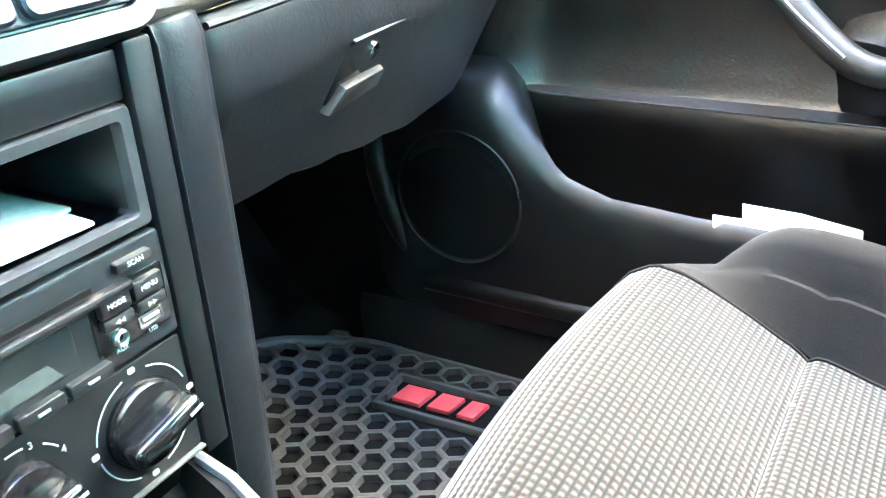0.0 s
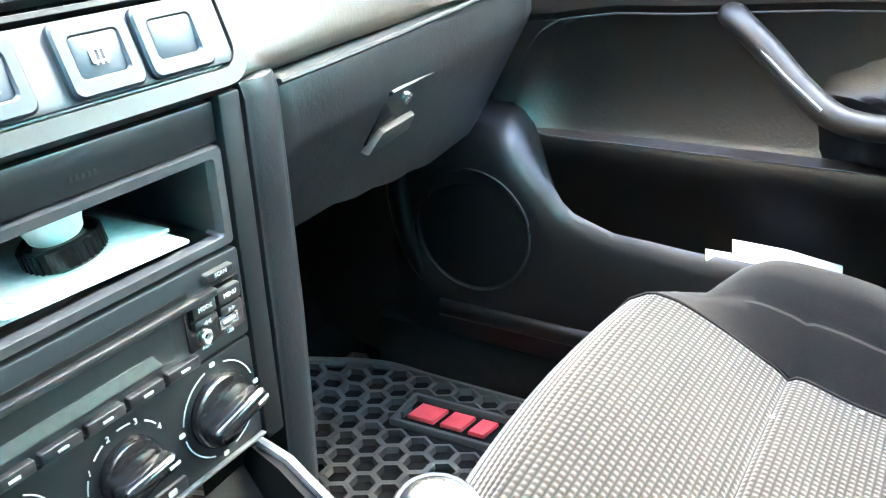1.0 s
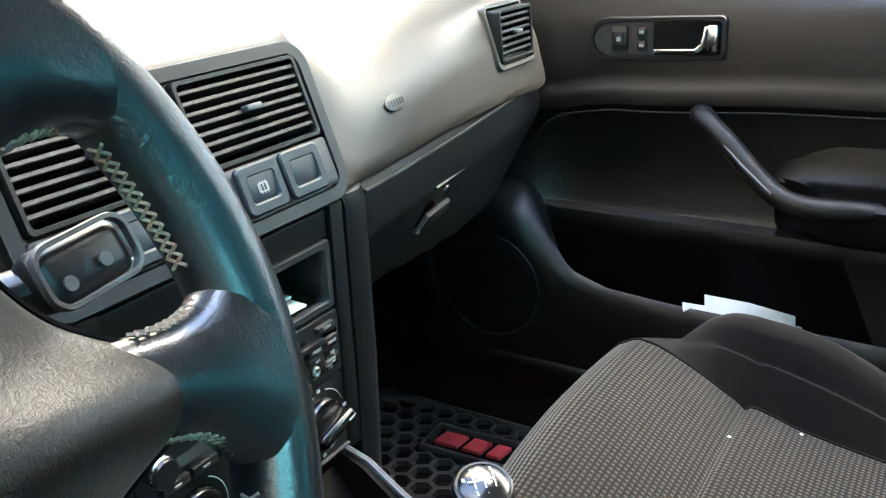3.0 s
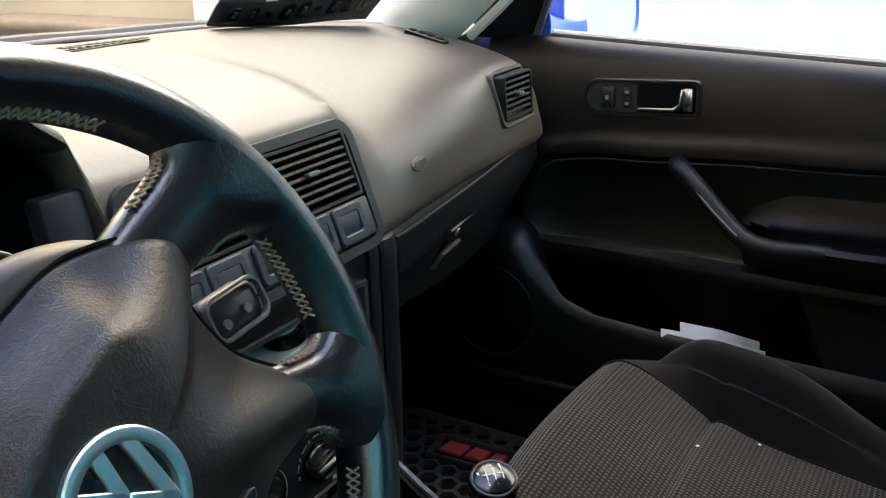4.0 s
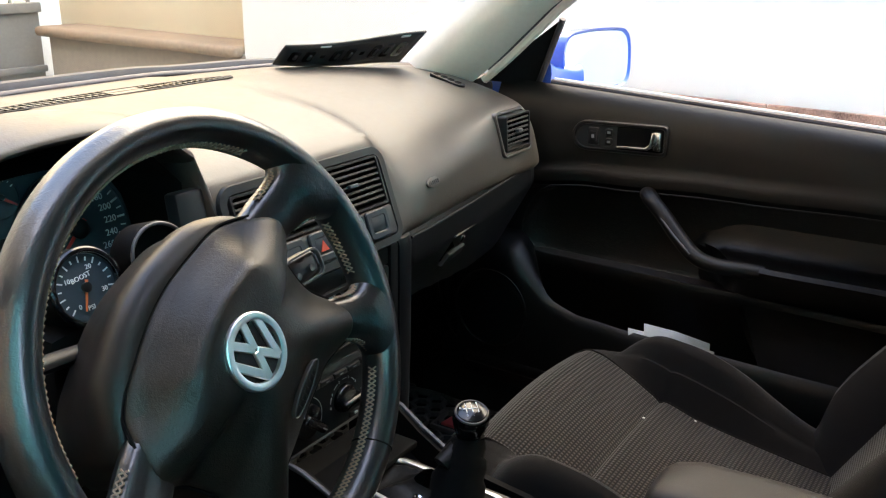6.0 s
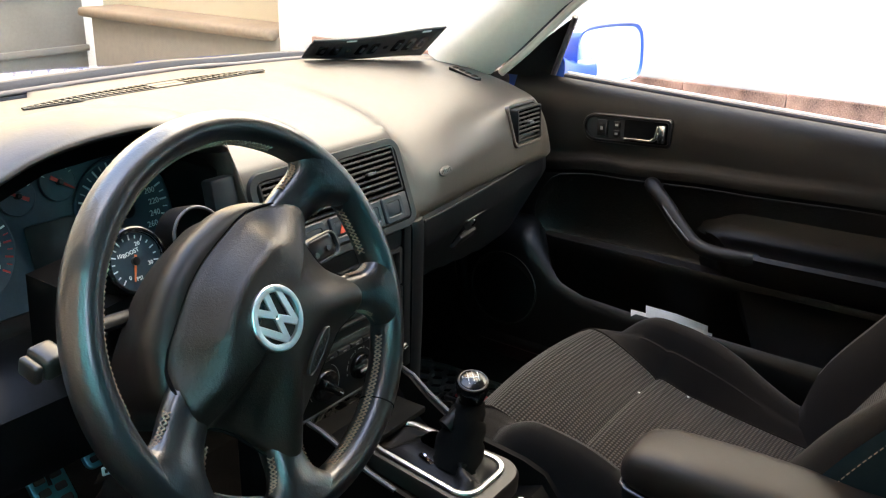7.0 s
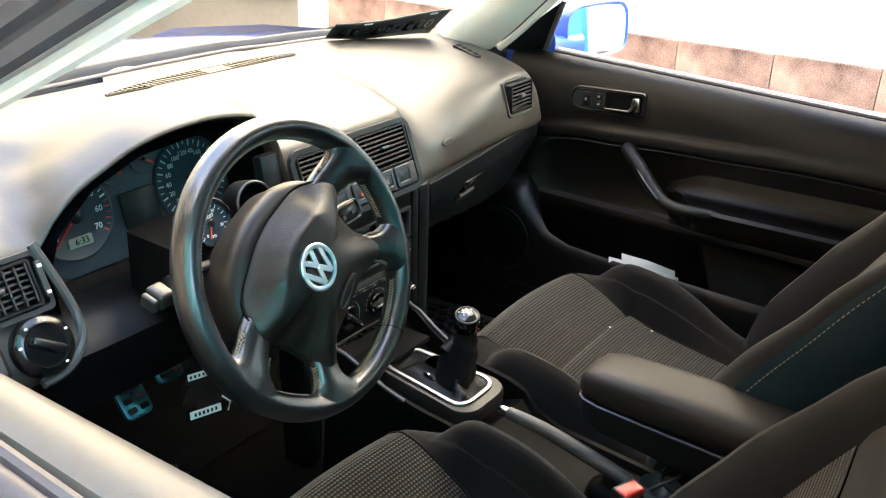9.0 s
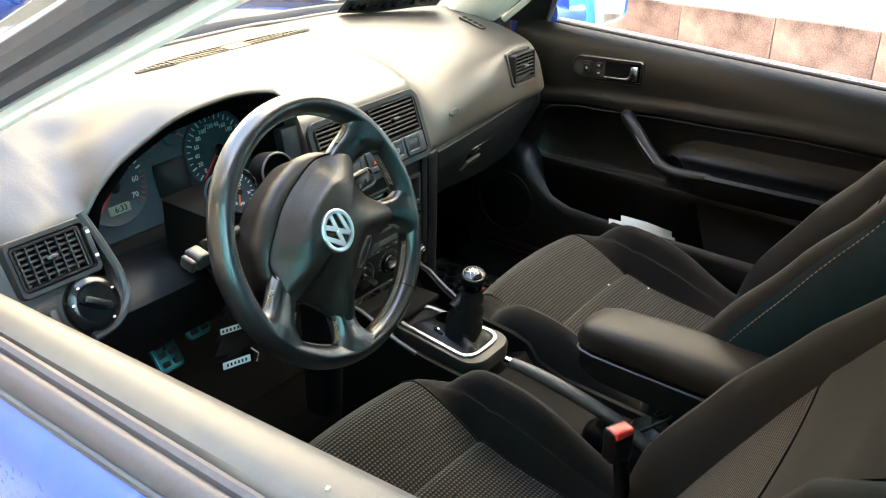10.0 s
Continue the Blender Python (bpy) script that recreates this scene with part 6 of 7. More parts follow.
part("body", turned([(0.0120, 0.0125), (0.0140, 0.0145), (0.0150, 0.0190), (0.0185, 0.0260), (0.0205, 0.0320), (0.0195, 0.0348), (0.003, 0.0354)], bm_c, 32), M_WHITEPLASTIC, cup)
# a crumpled clear bag lies beside it
rows = []
for i in range(13):
    rows.append([Vector((-0.088 + 0.006 * i + 0.002 * math.sin(j * 2.1), YF + 0.008 + 0.0075 * j, 0.7590 + 0.010 * abs(math.sin(i * 0.9 + j * 0.55) * math.cos(j * 0.8 - i * 0.3)) * math.sin(math.pi * (i + 0.5) / 13.5) + 0.004 * math.sin(math.pi * j / 11))) for j in range(12)])
bag = lone("plastic_bag", loft(rows), M_CLEAR, "crumpled clear plastic bag in the cubby", "plastic bag")
md = bag.modifiers.new("thick", "SOLIDIFY")
md.thickness = 0.0008

radio = thing("car_radio", (0, 0.32, 0.718), "black single-height car radio with dark display and small keys", "car radio")
part("face", slab(rrect(0.2165, 0.056, 0.003), SF(0, 0.718, 0.002), 0.06, 0.0015), M_RADIO, radio)
part("slot_lip", box((-0.01, YF - 0.004, 0.7285), (0.190, 0.007, 0.005), 0.0022), M_SATIN, radio, "rounded lip of the disc slot")
part("disc_slot", box((-0.01, YF - 0.0022, 0.7335), (0.150, 0.002, 0.0028)), M_DARK, radio)
part("display_bay", slab(rrect(0.150, 0.023, 0.002), SF(-0.024, 0.7125, 0.0026), 0.002, 0.0004), M_LCDDARK, radio, "dark unlit display")
# sheen on the unlit display, laid on as a paler slanted plate
part("display_sheen", slab([(-0.070, -0.0095), (0.066, -0.0095), (0.060, -0.001), (-0.070, -0.001)], SF(-0.024, 0.7125, 0.0031), 0.0008), M_LCDSTRIP, radio, "painted grey-green sheen across the lower display")


def key(x, z, w, h, txt="", mark=None, size=0.0036):
    k = part("key", slab(rrect(w, h, 0.0012), SF(x, z, 0.0062), 0.005, 0.0011), M_SATIN, radio)
    if txt:
        part("word", words(txt, size, SF(x, z + 0.0004, 0.0065)), M_GREYPRINT, k, smooth=False)
    if mark == "dash":
        part("mark", box((x, YF - 0.0066, z), (0.006, 0.0006, 0.0013)), M_GREYPRINT, k, smooth=False)
    if mark in ("back", "next"):
        sg = 1 if mark == "next" else -1
        for dx in (-0.0014, 0.0014):
            part("mark", slab([(dx - sg * 0.0013, -0.0014), (dx - sg * 0.0013, 0.0014), (dx + sg * 0.0013, 0)], SF(x, z, 0.0066), 0.0006), M_GREYPRINT, k, smooth=False)
    return k


key(0.0885, 0.7375, 0.021, 0.0055, "SCAN", size=0.0036)
part("key_pad", slab(rrect(0.044, 0.032, 0.002), SF(0.083, 0.7145, 0.0028), 0.002, 0.0004), M_GLOSS, radio)
key(0.0735, 0.7228, 0.0175, 0.0095, "MODE", size=0.0036)
key(0.0930, 0.7228, 0.0175, 0.0095, "MENU", size=0.0036)
key(0.0735, 0.7142, 0.0175, 0.0060, "", "back")
key(0.0930, 0.7142, 0.0175, 0.0060, "", "next")
part("aux_socket", turned([(0.0042, -0.002), (0.0042, 0.0015), (0.0034, 0.0024), (0.0022, 0.0018), (0.0018, -0.002), (0.0004, -0.002)], SF(0.0735, 0.7045, 0.003), 22), M_ALU, radio, "round metal socket")
part("word", words("AUX", 0.0034, SF(0.0735, 0.6985, 0.0031)), M_GREYPRINT, radio, smooth=False)
us = part("usb_socket", rim_frame(rrect(0.0145, 0.0070, 0.0008), rrect(0.0120, 0.0046, 0.0005), SF(0.0925, 0.7055, 0.0036), 0.003, 0.0004), M_CHROME, radio, "bright metal socket")
part("tongue", box((0.0925, YF - 0.0034, 0.7062), (0.010, 0.001, 0.0018)), M_GREYPRINT, us)
part("word", words("USB", 0.0032, SF(0.0925, 0.6990, 0.0031)), M_GREYPRINT, radio, smooth=False)
for i in range(6):
    key(-0.078 + 0.0262 * i, 0.6945, 0.0235, 0.0068, "", "dash")
part("volume_knob", turned([(0.011, -0.002), (0.011, 0.012), (0.0095, 0.0145), (0.002, 0.0145)], SF(-0.093, 0.716, 0.003), 28), M_SATIN, radio)
part("knob_ring", tube([SF(-0.093, 0.716, 0.014) @ Vector((0.0105 * math.cos(a), 0.0105 * math.sin(a), 0)) for a in [2 * math.pi * k / 28 for k in range(28)]], 0.0014, 6, closed=True), M_CHROME, radio)

hvac = thing("climate_panel", (0, 0.32, 0.65), "black climate control panel with three rotary knobs", "climate controls")
part("face", slab(rrect(0.2165, 0.069, 0.003), SF(0, 0.6535, 0.001), 0.03, 0.0012), M_FASCIA, hvac)
part("edge_line", box((0, YF - 0.002, 0.6185), (0.2165, 0.004, 0.0018), 0.0006), M_HEM, hvac)


def knob(x, z, r, grip, ang, marks, label):
    m = SF(x, z, 0.0012)
    k = part("rotary_knob", turned([(r * 0.80, -0.002), (r * 0.80, 0.003), (r * 0.74, 0.006), (r * 0.55, 0.0075), (0.002, 0.0075)], m, 40), M_GLOSS, hvac, label)
    part("grip", box(m @ Vector((0, 0, 0.013)), (r * 1.5, r * 0.42, 0.014), 0.004, m.to_3x3() @ Matrix.Rotation(radians(ang), 3, "Z"), seg=3), M_GLOSS, k)
    mg = m @ Matrix.Rotation(radians(ang), 4, "Z")
    part("pointer", box(mg @ Vector((r * 0.55, 0, 0.0202)), (r * 0.30, 0.0016, 0.0006), 0, mg.to_3x3()), M_GREYPRINT, k, smooth=False)
    for a0, a1 in marks:
        n = max(4, int(abs(a1 - a0) / 8))
        part("arc", tube([m @ Vector((r * math.cos(radians(a0 + (a1 - a0) * i / n)), r * math.sin(radians(a0 + (a1 - a0) * i / n)), 0.0005)) for i in range(n + 1)], 0.00045, 5), M_GREYPRINT, k, "thin pale arc")
    return m


m = knob(0.077, 0.654, 0.029, 1, 12, ((105, 170), (190, 250), (285, 345), (20, 75)), "large air-direction knob")
for a in (92, 4, 268, 180):
    bmk = slab(rrect(0.004, 0.003, 0.001), m @ Matrix.Translation((0.0305 * math.cos(radians(a)), 0.0305 * math.sin(radians(a)), 0.0006)), 0.0006)
    part("symbol", bmk, M_GREYPRINT, hvac, smooth=False)
m = knob(0.010, 0.656, 0.024, 1, 5, (), "fan speed knob")
for i, txt in enumerate(("0", "1", "2", "3", "4")):
    a = radians(190 - 40 * i)
    part("numeral", words(txt, 0.005, m @ Matrix.Translation((0.0265 * math.cos(a), 0.0265 * math.sin(a), 0.0006))), M_GREYPRINT, hvac, smooth=False)
for i in range(4):
    a0 = 183 - 40 * i
    part("arc", tube([m @ Vector((0.0265 * math.cos(radians(a0 - 7 - 18 * j / 4)), 0.0265 * math.sin(radians(a0 - 7 - 18 * j / 4)), 0.0005)) for j in range(5)], 0.0005, 5), M_GREYPRINT, hvac)
knob(-0.062, 0.656, 0.029, 1, -40, ((120, 210), (-30, 60)), "temperature knob")
part("rear_button", slab(rrect(0.024, 0.009, 0.002), SF(0.032, 0.6255, 0.003), 0.004, 0.001), M_SATIN, hvac)
part("mark", slab(rrect(0.006, 0.004, 0.001), SF(0.032, 0.6255, 0.0035), 0.0006), M_GREYPRINT, hvac)

# ---- tunnel console ----
con = thing("tunnel_console", (0, 0.1, 0.5), "black tunnel console with gear lever surround and tray", "centre console")
rows = []
for y, zt, w in ((0.315, 0.617, 0.108), (0.285, 0.612, 0.102), (0.25, 0.592, 0.098), (0.21, 0.574, 0.095), (0.15, 0.562, 0.094), (0.08, 0.556, 0.093), (0.045, 0.548, 0.090), (0.02, 0.525, 0.085), (-0.03, 0.51, 0.082), (-0.2, 0.50, 0.082), (-0.45, 0.50, 0.085)):
    dp = 0.050 if 0.06 < y < 0.29 else 0.016
    rows.append([Vector((x, y, z)) for x, z in ((-w - 0.035, 0.28), (-w - 0.012, zt - 0.10), (-w, zt - 0.015), (-w + 0.004, zt), (-w + 0.012, zt - 0.001), (-w + 0.018, zt - dp * 0.75), (-0.03, zt - dp), (0.03, zt - dp), (w - 0.018, zt - dp * 0.75), (w - 0.012, zt - 0.001), (w - 0.004, zt), (w, zt - 0.015), (w + 0.012, zt - 0.10), (w + 0.035, 0.28))])
part("moulding", loft(rows), M_DULL, con)
for s in (-1, 1):
    part("edge_rail", tube([(s * 0.100, 0.308, 0.617), (s * 0.099, 0.285, 0.612), (s * 0.095, 0.25, 0.594), (s * 0.092, 0.21, 0.576), (s * 0.089, 0.17, 0.564)], 0.0036, 8), M_HEM, con, "smooth satin edge rail")
part("front_tray", box((0, 0.272, 0.580), (0.15, 0.06, 0.01), 0.003), M_DARK, con)
GB = frame_of((-0.003, 0.170, 0.5665), (1, 0, 0), (0, 1, 0.055))
hexo = [(x * (1.0 + 0.12 * (-y / 0.10)), y) for x, y in rrect(0.114, 0.210, 0.036, 6)]
fr_o = [(x * (1.0 + 0.14 * (-y / 0.09)), y) for x, y in rrect(0.086, 0.174, 0.025, 6)]
part("surround", rim_frame([(x, y - 0.006) for x, y in hexo], fr_o, GB @ Matrix.Translation((0, 0, 0.004)), 0.024, 0.005), M_SURROUND, con, "satin grey-black gear surround")
gear = thing("gear_lever", (0, 0.14, 0.57), "gear lever with chrome-capped black knob and leather gaiter", "gear lever")
part("gaiter_frame", tube([GB @ Vector((x, y, 0.006)) for x, y in fr_o], 0.0044, 8, closed=True, flat=0.8), M_ALU, gear, "bright satin-chrome frame")
rows = []
for k, (sc, h) in enumerate(((0.97, -0.002), (0.93, -0.001), (0.88, 0.000), (0.80, 0.001), (0.71, 0.002), (0.62, 0.006), (0.53, 0.012), (0.45, 0.022))):
    ring = []
    for i, (x, y) in enumerate([(v.x, v.y) for v in spline([Vector((x, y, 0)) for x, y in fr_o], 2, closed=True)]):
        a = math.atan2(y, x)
        w = math.sin(math.pi * min(1, k / 7))
        fold = 1 + (0.10 * math.sin(a * 4 + 0.6) + 0.05 * math.sin(a * 7 - k)) * w
        ring.append(GB @ Vector((x * sc * fold + 0.010 * k / 7, y * sc * fold - 0.014 * k / 7, h + (0.008 * math.sin(a * 6 + 0.3 * k) + 0.003 * math.sin(a * 11 + k)) * w)))
    rows.append(ring)
part("gaiter", loft(rows, wrap_v=True), M_GAITER, gear, "creased black leather gaiter")
lo, hi = GB @ Vector((0.008, -0.028, -0.006)), Vector((0.037, 0.140, 0.668)) - Vector((-0.20, -0.20, 1.0)).normalized() * 0.027
part("sleeve", tube([lo.lerp(hi, k / 10) + Vector((0.0012 * math.sin(k * 2.3), 0.001 * math.cos(k * 1.7), 0)) for k in range(11)], [0.0385 - 0.0016 * k + 0.0016 * math.sin(k * 2.1) - 0.002 * max(0, k - 8) for k in range(11)], 18), M_DARK, gear, "dull black cloth sleeve")
part("clip", tube(spline([GB @ Vector(p) for p in ((-0.020, 0.010, 0.012), (-0.024, 0.000, 0.018), (-0.022, -0.012, 0.010), (-0.010, -0.026, 0.006))], 4), 0.0032, 8), M_CHROME, gear, "small bright wire clip")
KN = Vector((0.037, 0.140, 0.668))
kd = Vector((-0.20, -0.20, 1.0)).normalized()
km = Matrix.Translation(KN) @ kd.to_track_quat("Z", "Y").to_matrix().to_4x4()
part("stick", tube([GB @ Vector((0.006, -0.010, 0.05)), KN - kd * 0.03], 0.013, 12), M_GAITER, gear)
part("collar", turned([(0.0145, -0.052), (0.0155, -0.046), (0.0145, -0.040), (0.010, -0.039)], km, 24), M_CHROME, gear)
part("knob", turned([(0.0125, -0.040), (0.0145, -0.030), (0.019, -0.014), (0.0222, 0.0), (0.0218, 0.007), (0.0190, 0.0125), (0.004, 0.0150)], km, 36), M_GLOSS, gear, "round black knob")
part("cap_ring", tube([km @ Vector((0.0192 * math.cos(a), 0.0192 * math.sin(a), 0.0115)) for a in [2 * math.pi * k / 36 for k in range(36)]], 0.0016, 8, closed=True), M_SATIN, gear)
cap = part("shift_cap", turned([(0.0188, 0.010), (0.0175, 0.0140), (0.012, 0.0168), (0.004, 0.0178), (0.0005, 0.018)], km, 36), M_GLOSS, gear, "glossy black cap with a white shift pattern")
for (x0, y0, x1, y1) in ((-0.007, -0.006, -0.007, 0.006), (0.0, -0.006, 0.0, 0.006), (0.007, -0.006, 0.007, 0.006), (-0.011, 0.0, 0.007, 0.0)):
    part("pattern", box(km @ Vector(((x0 + x1) / 2, (y0 + y1) / 2, 0.0178)), (abs(x1 - x0) + 0.0008, abs(y1 - y0) + 0.0008, 0.0012), 0, km.to_3x3()), M_WHITE, cap, smooth=False)
for txt, x, y in (("1", -0.007, 0.0092), ("3", 0.0, 0.0092), ("5", 0.007, 0.0092), ("2", -0.007, -0.0092), ("4", 0.0, -0.0092), ("R", -0.0135, 0.003)):
    part("numeral", words(txt, 0.0045, km @ Matrix.Translation((x, y, 0.0168))), M_WHITE, cap, smooth=False)

# ---- handbrake, armrest, buckle ----
hb = thing("handbrake", (-0.045, -0.15, 0.5), "grey-black handbrake lever with a chrome button", "handbrake")
hp = [(-0.047, 0.000, 0.592), (-0.047, -0.05, 0.590), (-0.047, -0.10, 0.583), (-0.048, -0.15, 0.574), (-0.048, -0.20, 0.562), (-0.048, -0.27, 0.53)]
part("grip", tube(spline(hp, 4), [0.0098 + 0.0018 * math.sin(k / 20 * 3.14) for k in range(21)], 14), M_GRIP, hb)
part("button", turned([(0.0085, 0.0), (0.0085, 0.012), (0.007, 0.015), (0.001, 0.015)], frame_of((-0.047, 0.001, 0.592), (1, 0, 0), (0, 0.0, 1)) @ Matrix.Rotation(math.pi, 4, "X"), 20), M_CHROME, hb, "chrome release button")
part("slot_cover", box((-0.045, -0.22, 0.512), (0.05, 0.16, 0.05), 0.02, Matrix.Rotation(radians(8), 3, "X"), seg=3), M_DULL, hb)

AX = 0.043
arm = thing("armrest_box", (0.0, -0.28, 0.5), "black leatherette centre armrest folded down", "armrest")
rows = []
for y, w, zt, zb in ((-0.083, 0.030, 0.672, 0.655), (-0.088, 0.048, 0.684, 0.648), (-0.10, 0.060, 0.694, 0.643), (-0.125, 0.068, 0.701, 0.640), (-0.20, 0.072, 0.705, 0.640), (-0.30, 0.074, 0.706, 0.640), (-0.42, 0.074, 0.706, 0.642), (-0.52, 0.072, 0.704, 0.645)):
    zm = (zt + zb) / 2
    ring = []
    for b in [2 * math.pi * j / 24 for j in range(24)]:
        c, s = math.cos(b), math.sin(b)
        ring.append(Vector((AX + w * 0.74 * math.copysign(abs(c) ** 0.55, c), y, zm - 0.014 + (zt - zb) / 2 * math.copysign(abs(s) ** 0.7, s))))
    rows.append(ring)
part("cushion", loft(rows, wrap_v=True, caps=True), M_VINYL, arm, "padded black cushion")
rows2 = []
for y, w, zt, zb in ((-0.09, 0.044, 0.650, 0.625), (-0.10, 0.056, 0.648, 0.610), (-0.13, 0.064, 0.645, 0.600), (-0.25, 0.069, 0.645, 0.595), (-0.52, 0.069, 0.645, 0.59)):
    rows2.append([Vector((AX + x * w * 0.74, y, z - 0.014)) for x, z in ((-1, zt), (-1, (zt + zb) / 2), (-0.9, zb), (0.9, zb), (1, (zt + zb) / 2), (1, zt))])
part("tray_shell", loft(rows2, wrap_v=True, caps=True), M_HARD, arm)
part("seam_line", tube([(AX, -0.0835, 0.636)] + [(AX - w * 0.74, y, 0.6345) for y, w in ((-0.09, 0.049), (-0.10, 0.061), (-0.125, 0.069), (-0.20, 0.073), (-0.30, 0.075), (-0.5, 0.075))], 0.0022, 6), M_HEM, arm, "pale lower seam line")
part("hinge_post", box((AX, -0.46, 0.55), (0.08, 0.08, 0.15), 0.02), M_HARD, arm)

bk = thing("belt_buckle", (-0.15, -0.24, 0.5), "black seat belt buckle with a red release button", "belt buckle")
part("housing", box((-0.150, -0.243, 0.612), (0.040, 0.026, 0.055), 0.006, Matrix.Rotation(radians(-20), 3, "Z"), seg=3), M_SATIN, bk)
part("release_button", box((-0.152, -0.246, 0.634), (0.034, 0.022, 0.013), 0.004, Matrix.Rotation(radians(-20), 3, "Z"), seg=3), M_RED, bk, "red release button")
part("stem", tube([(-0.150, -0.25, 0.59), (-0.145, -0.26, 0.50), (-0.14, -0.28, 0.40)], 0.012, 10), M_HARD, bk)
ph = thing("phone_cradle", (0.02, -0.22, 0.53), "black clip and cable lying beside the handbrake", "cable clip")
part("cup", turned([(0.026, 0.0), (0.032, 0.012), (0.033, 0.030), (0.030, 0.033), (0.028, 0.028), (0.004, 0.010)], Matrix.Translation((-0.005, -0.235, 0.510)), 28), M_HEM, ph)
part("cable", tube(spline([(-0.03, -0.225, 0.545), (-0.015, -0.25, 0.565), (0.01, -0.262, 0.568), (0.03, -0.25, 0.555), (0.02, -0.23, 0.545), (-0.01, -0.24, 0.553), (-0.02, -0.27, 0.55)], 6), 0.0028, 8), M_HARD, ph)


# ---- floor mats, pedals, small things ----
mat_p = thing("floor_mat", (0.45, 0.5, 0.27), "black rubber floor mat with open honeycomb cells and a red badge", "floor mat")
MZ = 0.272


def in_mat(x, y):
    return 0.19 < x < 0.668 and 0.02 < y < 0.735 - 0.55 * max(0.0, x - 0.565) and not (x < 0.25 and y > 0.60)


def mat_z(y):
    return MZ + 0.20 * max(0.0, y - 0.62)


# near-black sheet under the rubber cells, colours in the shade at their bottoms
part("cell_shade_sheet", loft([[Vector((0.185, y, mat_z(y))), Vector((0.67 if y < 0.6 else 0.67 - (y - 0.6) * 0.9, y, mat_z(y)))] for y in (0.0, 0.2, 0.4, 0.6, 0.65, 0.7, 0.735)]), M_DARK, mat_p)
R = 0.0205
cells = 0
for i in range(-2, 30):
    for j in range(-2, 30):
        cx, cy = 0.185 + i * R * 1.5, 0.0 + (j + 0.5 * (i % 2)) * R * 1.732
        if not in_mat(cx, cy):
            continue
        if 0.545 < cx < 0.635 and 0.39 < cy < 0.545:
            continue
        prof = []
        for k in range(6):
            a = radians(60 * k)
            prof.append((math.cos(a), math.sin(a)))
        rows = []
        for sc, h in ((1.0, 0.0), (0.99, 0.009), (0.79, 0.009), (0.74, 0.0)):
            rows.append([Vector((cx + R * sc * x, cy + R * sc * y, mat_z(cy + R * sc * y) + h + 0.001)) for x, y in prof])
        cell = loft(rows, wrap_v=True)
        if cells < 300:
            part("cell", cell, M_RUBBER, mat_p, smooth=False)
        cells += 1
edge = [(0.185, 0.0), (0.185, 0.60), (0.27, 0.66), (0.46, 0.74), (0.565, 0.735), (0.625, 0.68), (0.668, 0.60), (0.672, 0.40), (0.672, 0.0)]
part("rim", tube(spline([(x, y, mat_z(y) + 0.006) for x, y in edge], 4), 0.008, 8), M_RUBBER, mat_p, "raised rim")
bx0 = frame_of((0.592, 0.467, MZ + 0.006), (0.05, -1, 0), (1, 0.05, 0))
bx0 = bx0 if (bx0.to_3x3() @ Vector((0, 0, 1))).z > 0 else frame_of((0.592, 0.467, MZ + 0.006), (0.05, 1, 0), (-1, 0.05, 0))
bdg = part("badge_plate", rim_frame(rrect(0.155, 0.070, 0.004), rrect(0.140, 0.056, 0.003), bx0 @ Matrix.Translation((0, 0, 0.004)), 0.009, 0.002), M_RUBBER, mat_p)
for w, x in ((0.038, -0.038), (0.030, 0.006), (0.022, 0.042)):
    part("red_block", slab([(x - w / 2 - 0.003, -0.016), (x + w / 2 - 0.003, -0.016), (x + w / 2 + 0.003, 0.016), (x - w / 2 + 0.003, 0.016)], bx0 @ Matrix.Translation((0, 0, 0.004)), 0.006, 0.002), M_MATRED, bdg, "raised red block")
mat_d = thing("floor_mat", (-0.40, 0.42, 0.262), "black rubber driver floor mat with open honeycomb cells", "floor mat")
# the same painted cell shade below the driver's honeycomb
part("cell_shade_sheet", box((-0.40, 0.36, 0.262), (0.46, 0.66, 0.008), 0.003), M_DARK, mat_d)
bmh = bmesh.new()
for i in range(14):
    for j in range(17):
        cx, cy = -0.615 + i * R * 1.5, 0.06 + (j + 0.5 * (i % 2)) * R * 1.732
        if cy > 0.66:
            continue
        rows = [[Vector((cx + R * sc * math.cos(radians(60 * k)), cy + R * sc * math.sin(radians(60 * k)), 0.266 + h)) for k in range(6)] for sc, h in ((1.0, 0.0), (0.99, 0.009), (0.79, 0.009), (0.74, 0.0))]
        loft(rows, wrap_v=True, bm=bmh)
cells_d = part("honeycomb", bmh, M_RUBBER, mat_d, smooth=False)
cells_d["kind"] = "stuff"


def pedal(name, x, y, z, w, h, label):
    p = thing(name, (x, y, z), label, "pedal", "pedals")
    m = frame_of((x, y, z), (1, 0, 0), (0, 0.62, 0.78))
    part("pad", slab(rrect(w, h, 0.012), m, 0.008, 0.003), M_PEDAL, p, "blue anodised metal pad")
    for i in range(3):
        for j in range(2):
            part("rubber_stud", slab(rrect(w * 0.30, h * 0.16, 0.003), m @ Matrix.Translation((w * (-0.22 + 0.44 * j), h * (-0.28 + 0.28 * i), 0.003)), 0.004, 0.001), M_RUBBER, p)
    part("arm", tube([Vector((x, y + 0.01, z)), Vector((x + 0.01, y + 0.09, z + 0.10)), Vector((x + 0.015, y + 0.12, z + 0.24))], 0.009, 8), M_HARD, p)


pedal("clutch_pedal", -0.324, 0.555, 0.533, 0.052, 0.064, "blue metal clutch pedal with rubber studs")
pedal("brake_pedal", -0.238, 0.580, 0.548, 0.054, 0.056, "blue metal brake pedal with rubber studs")

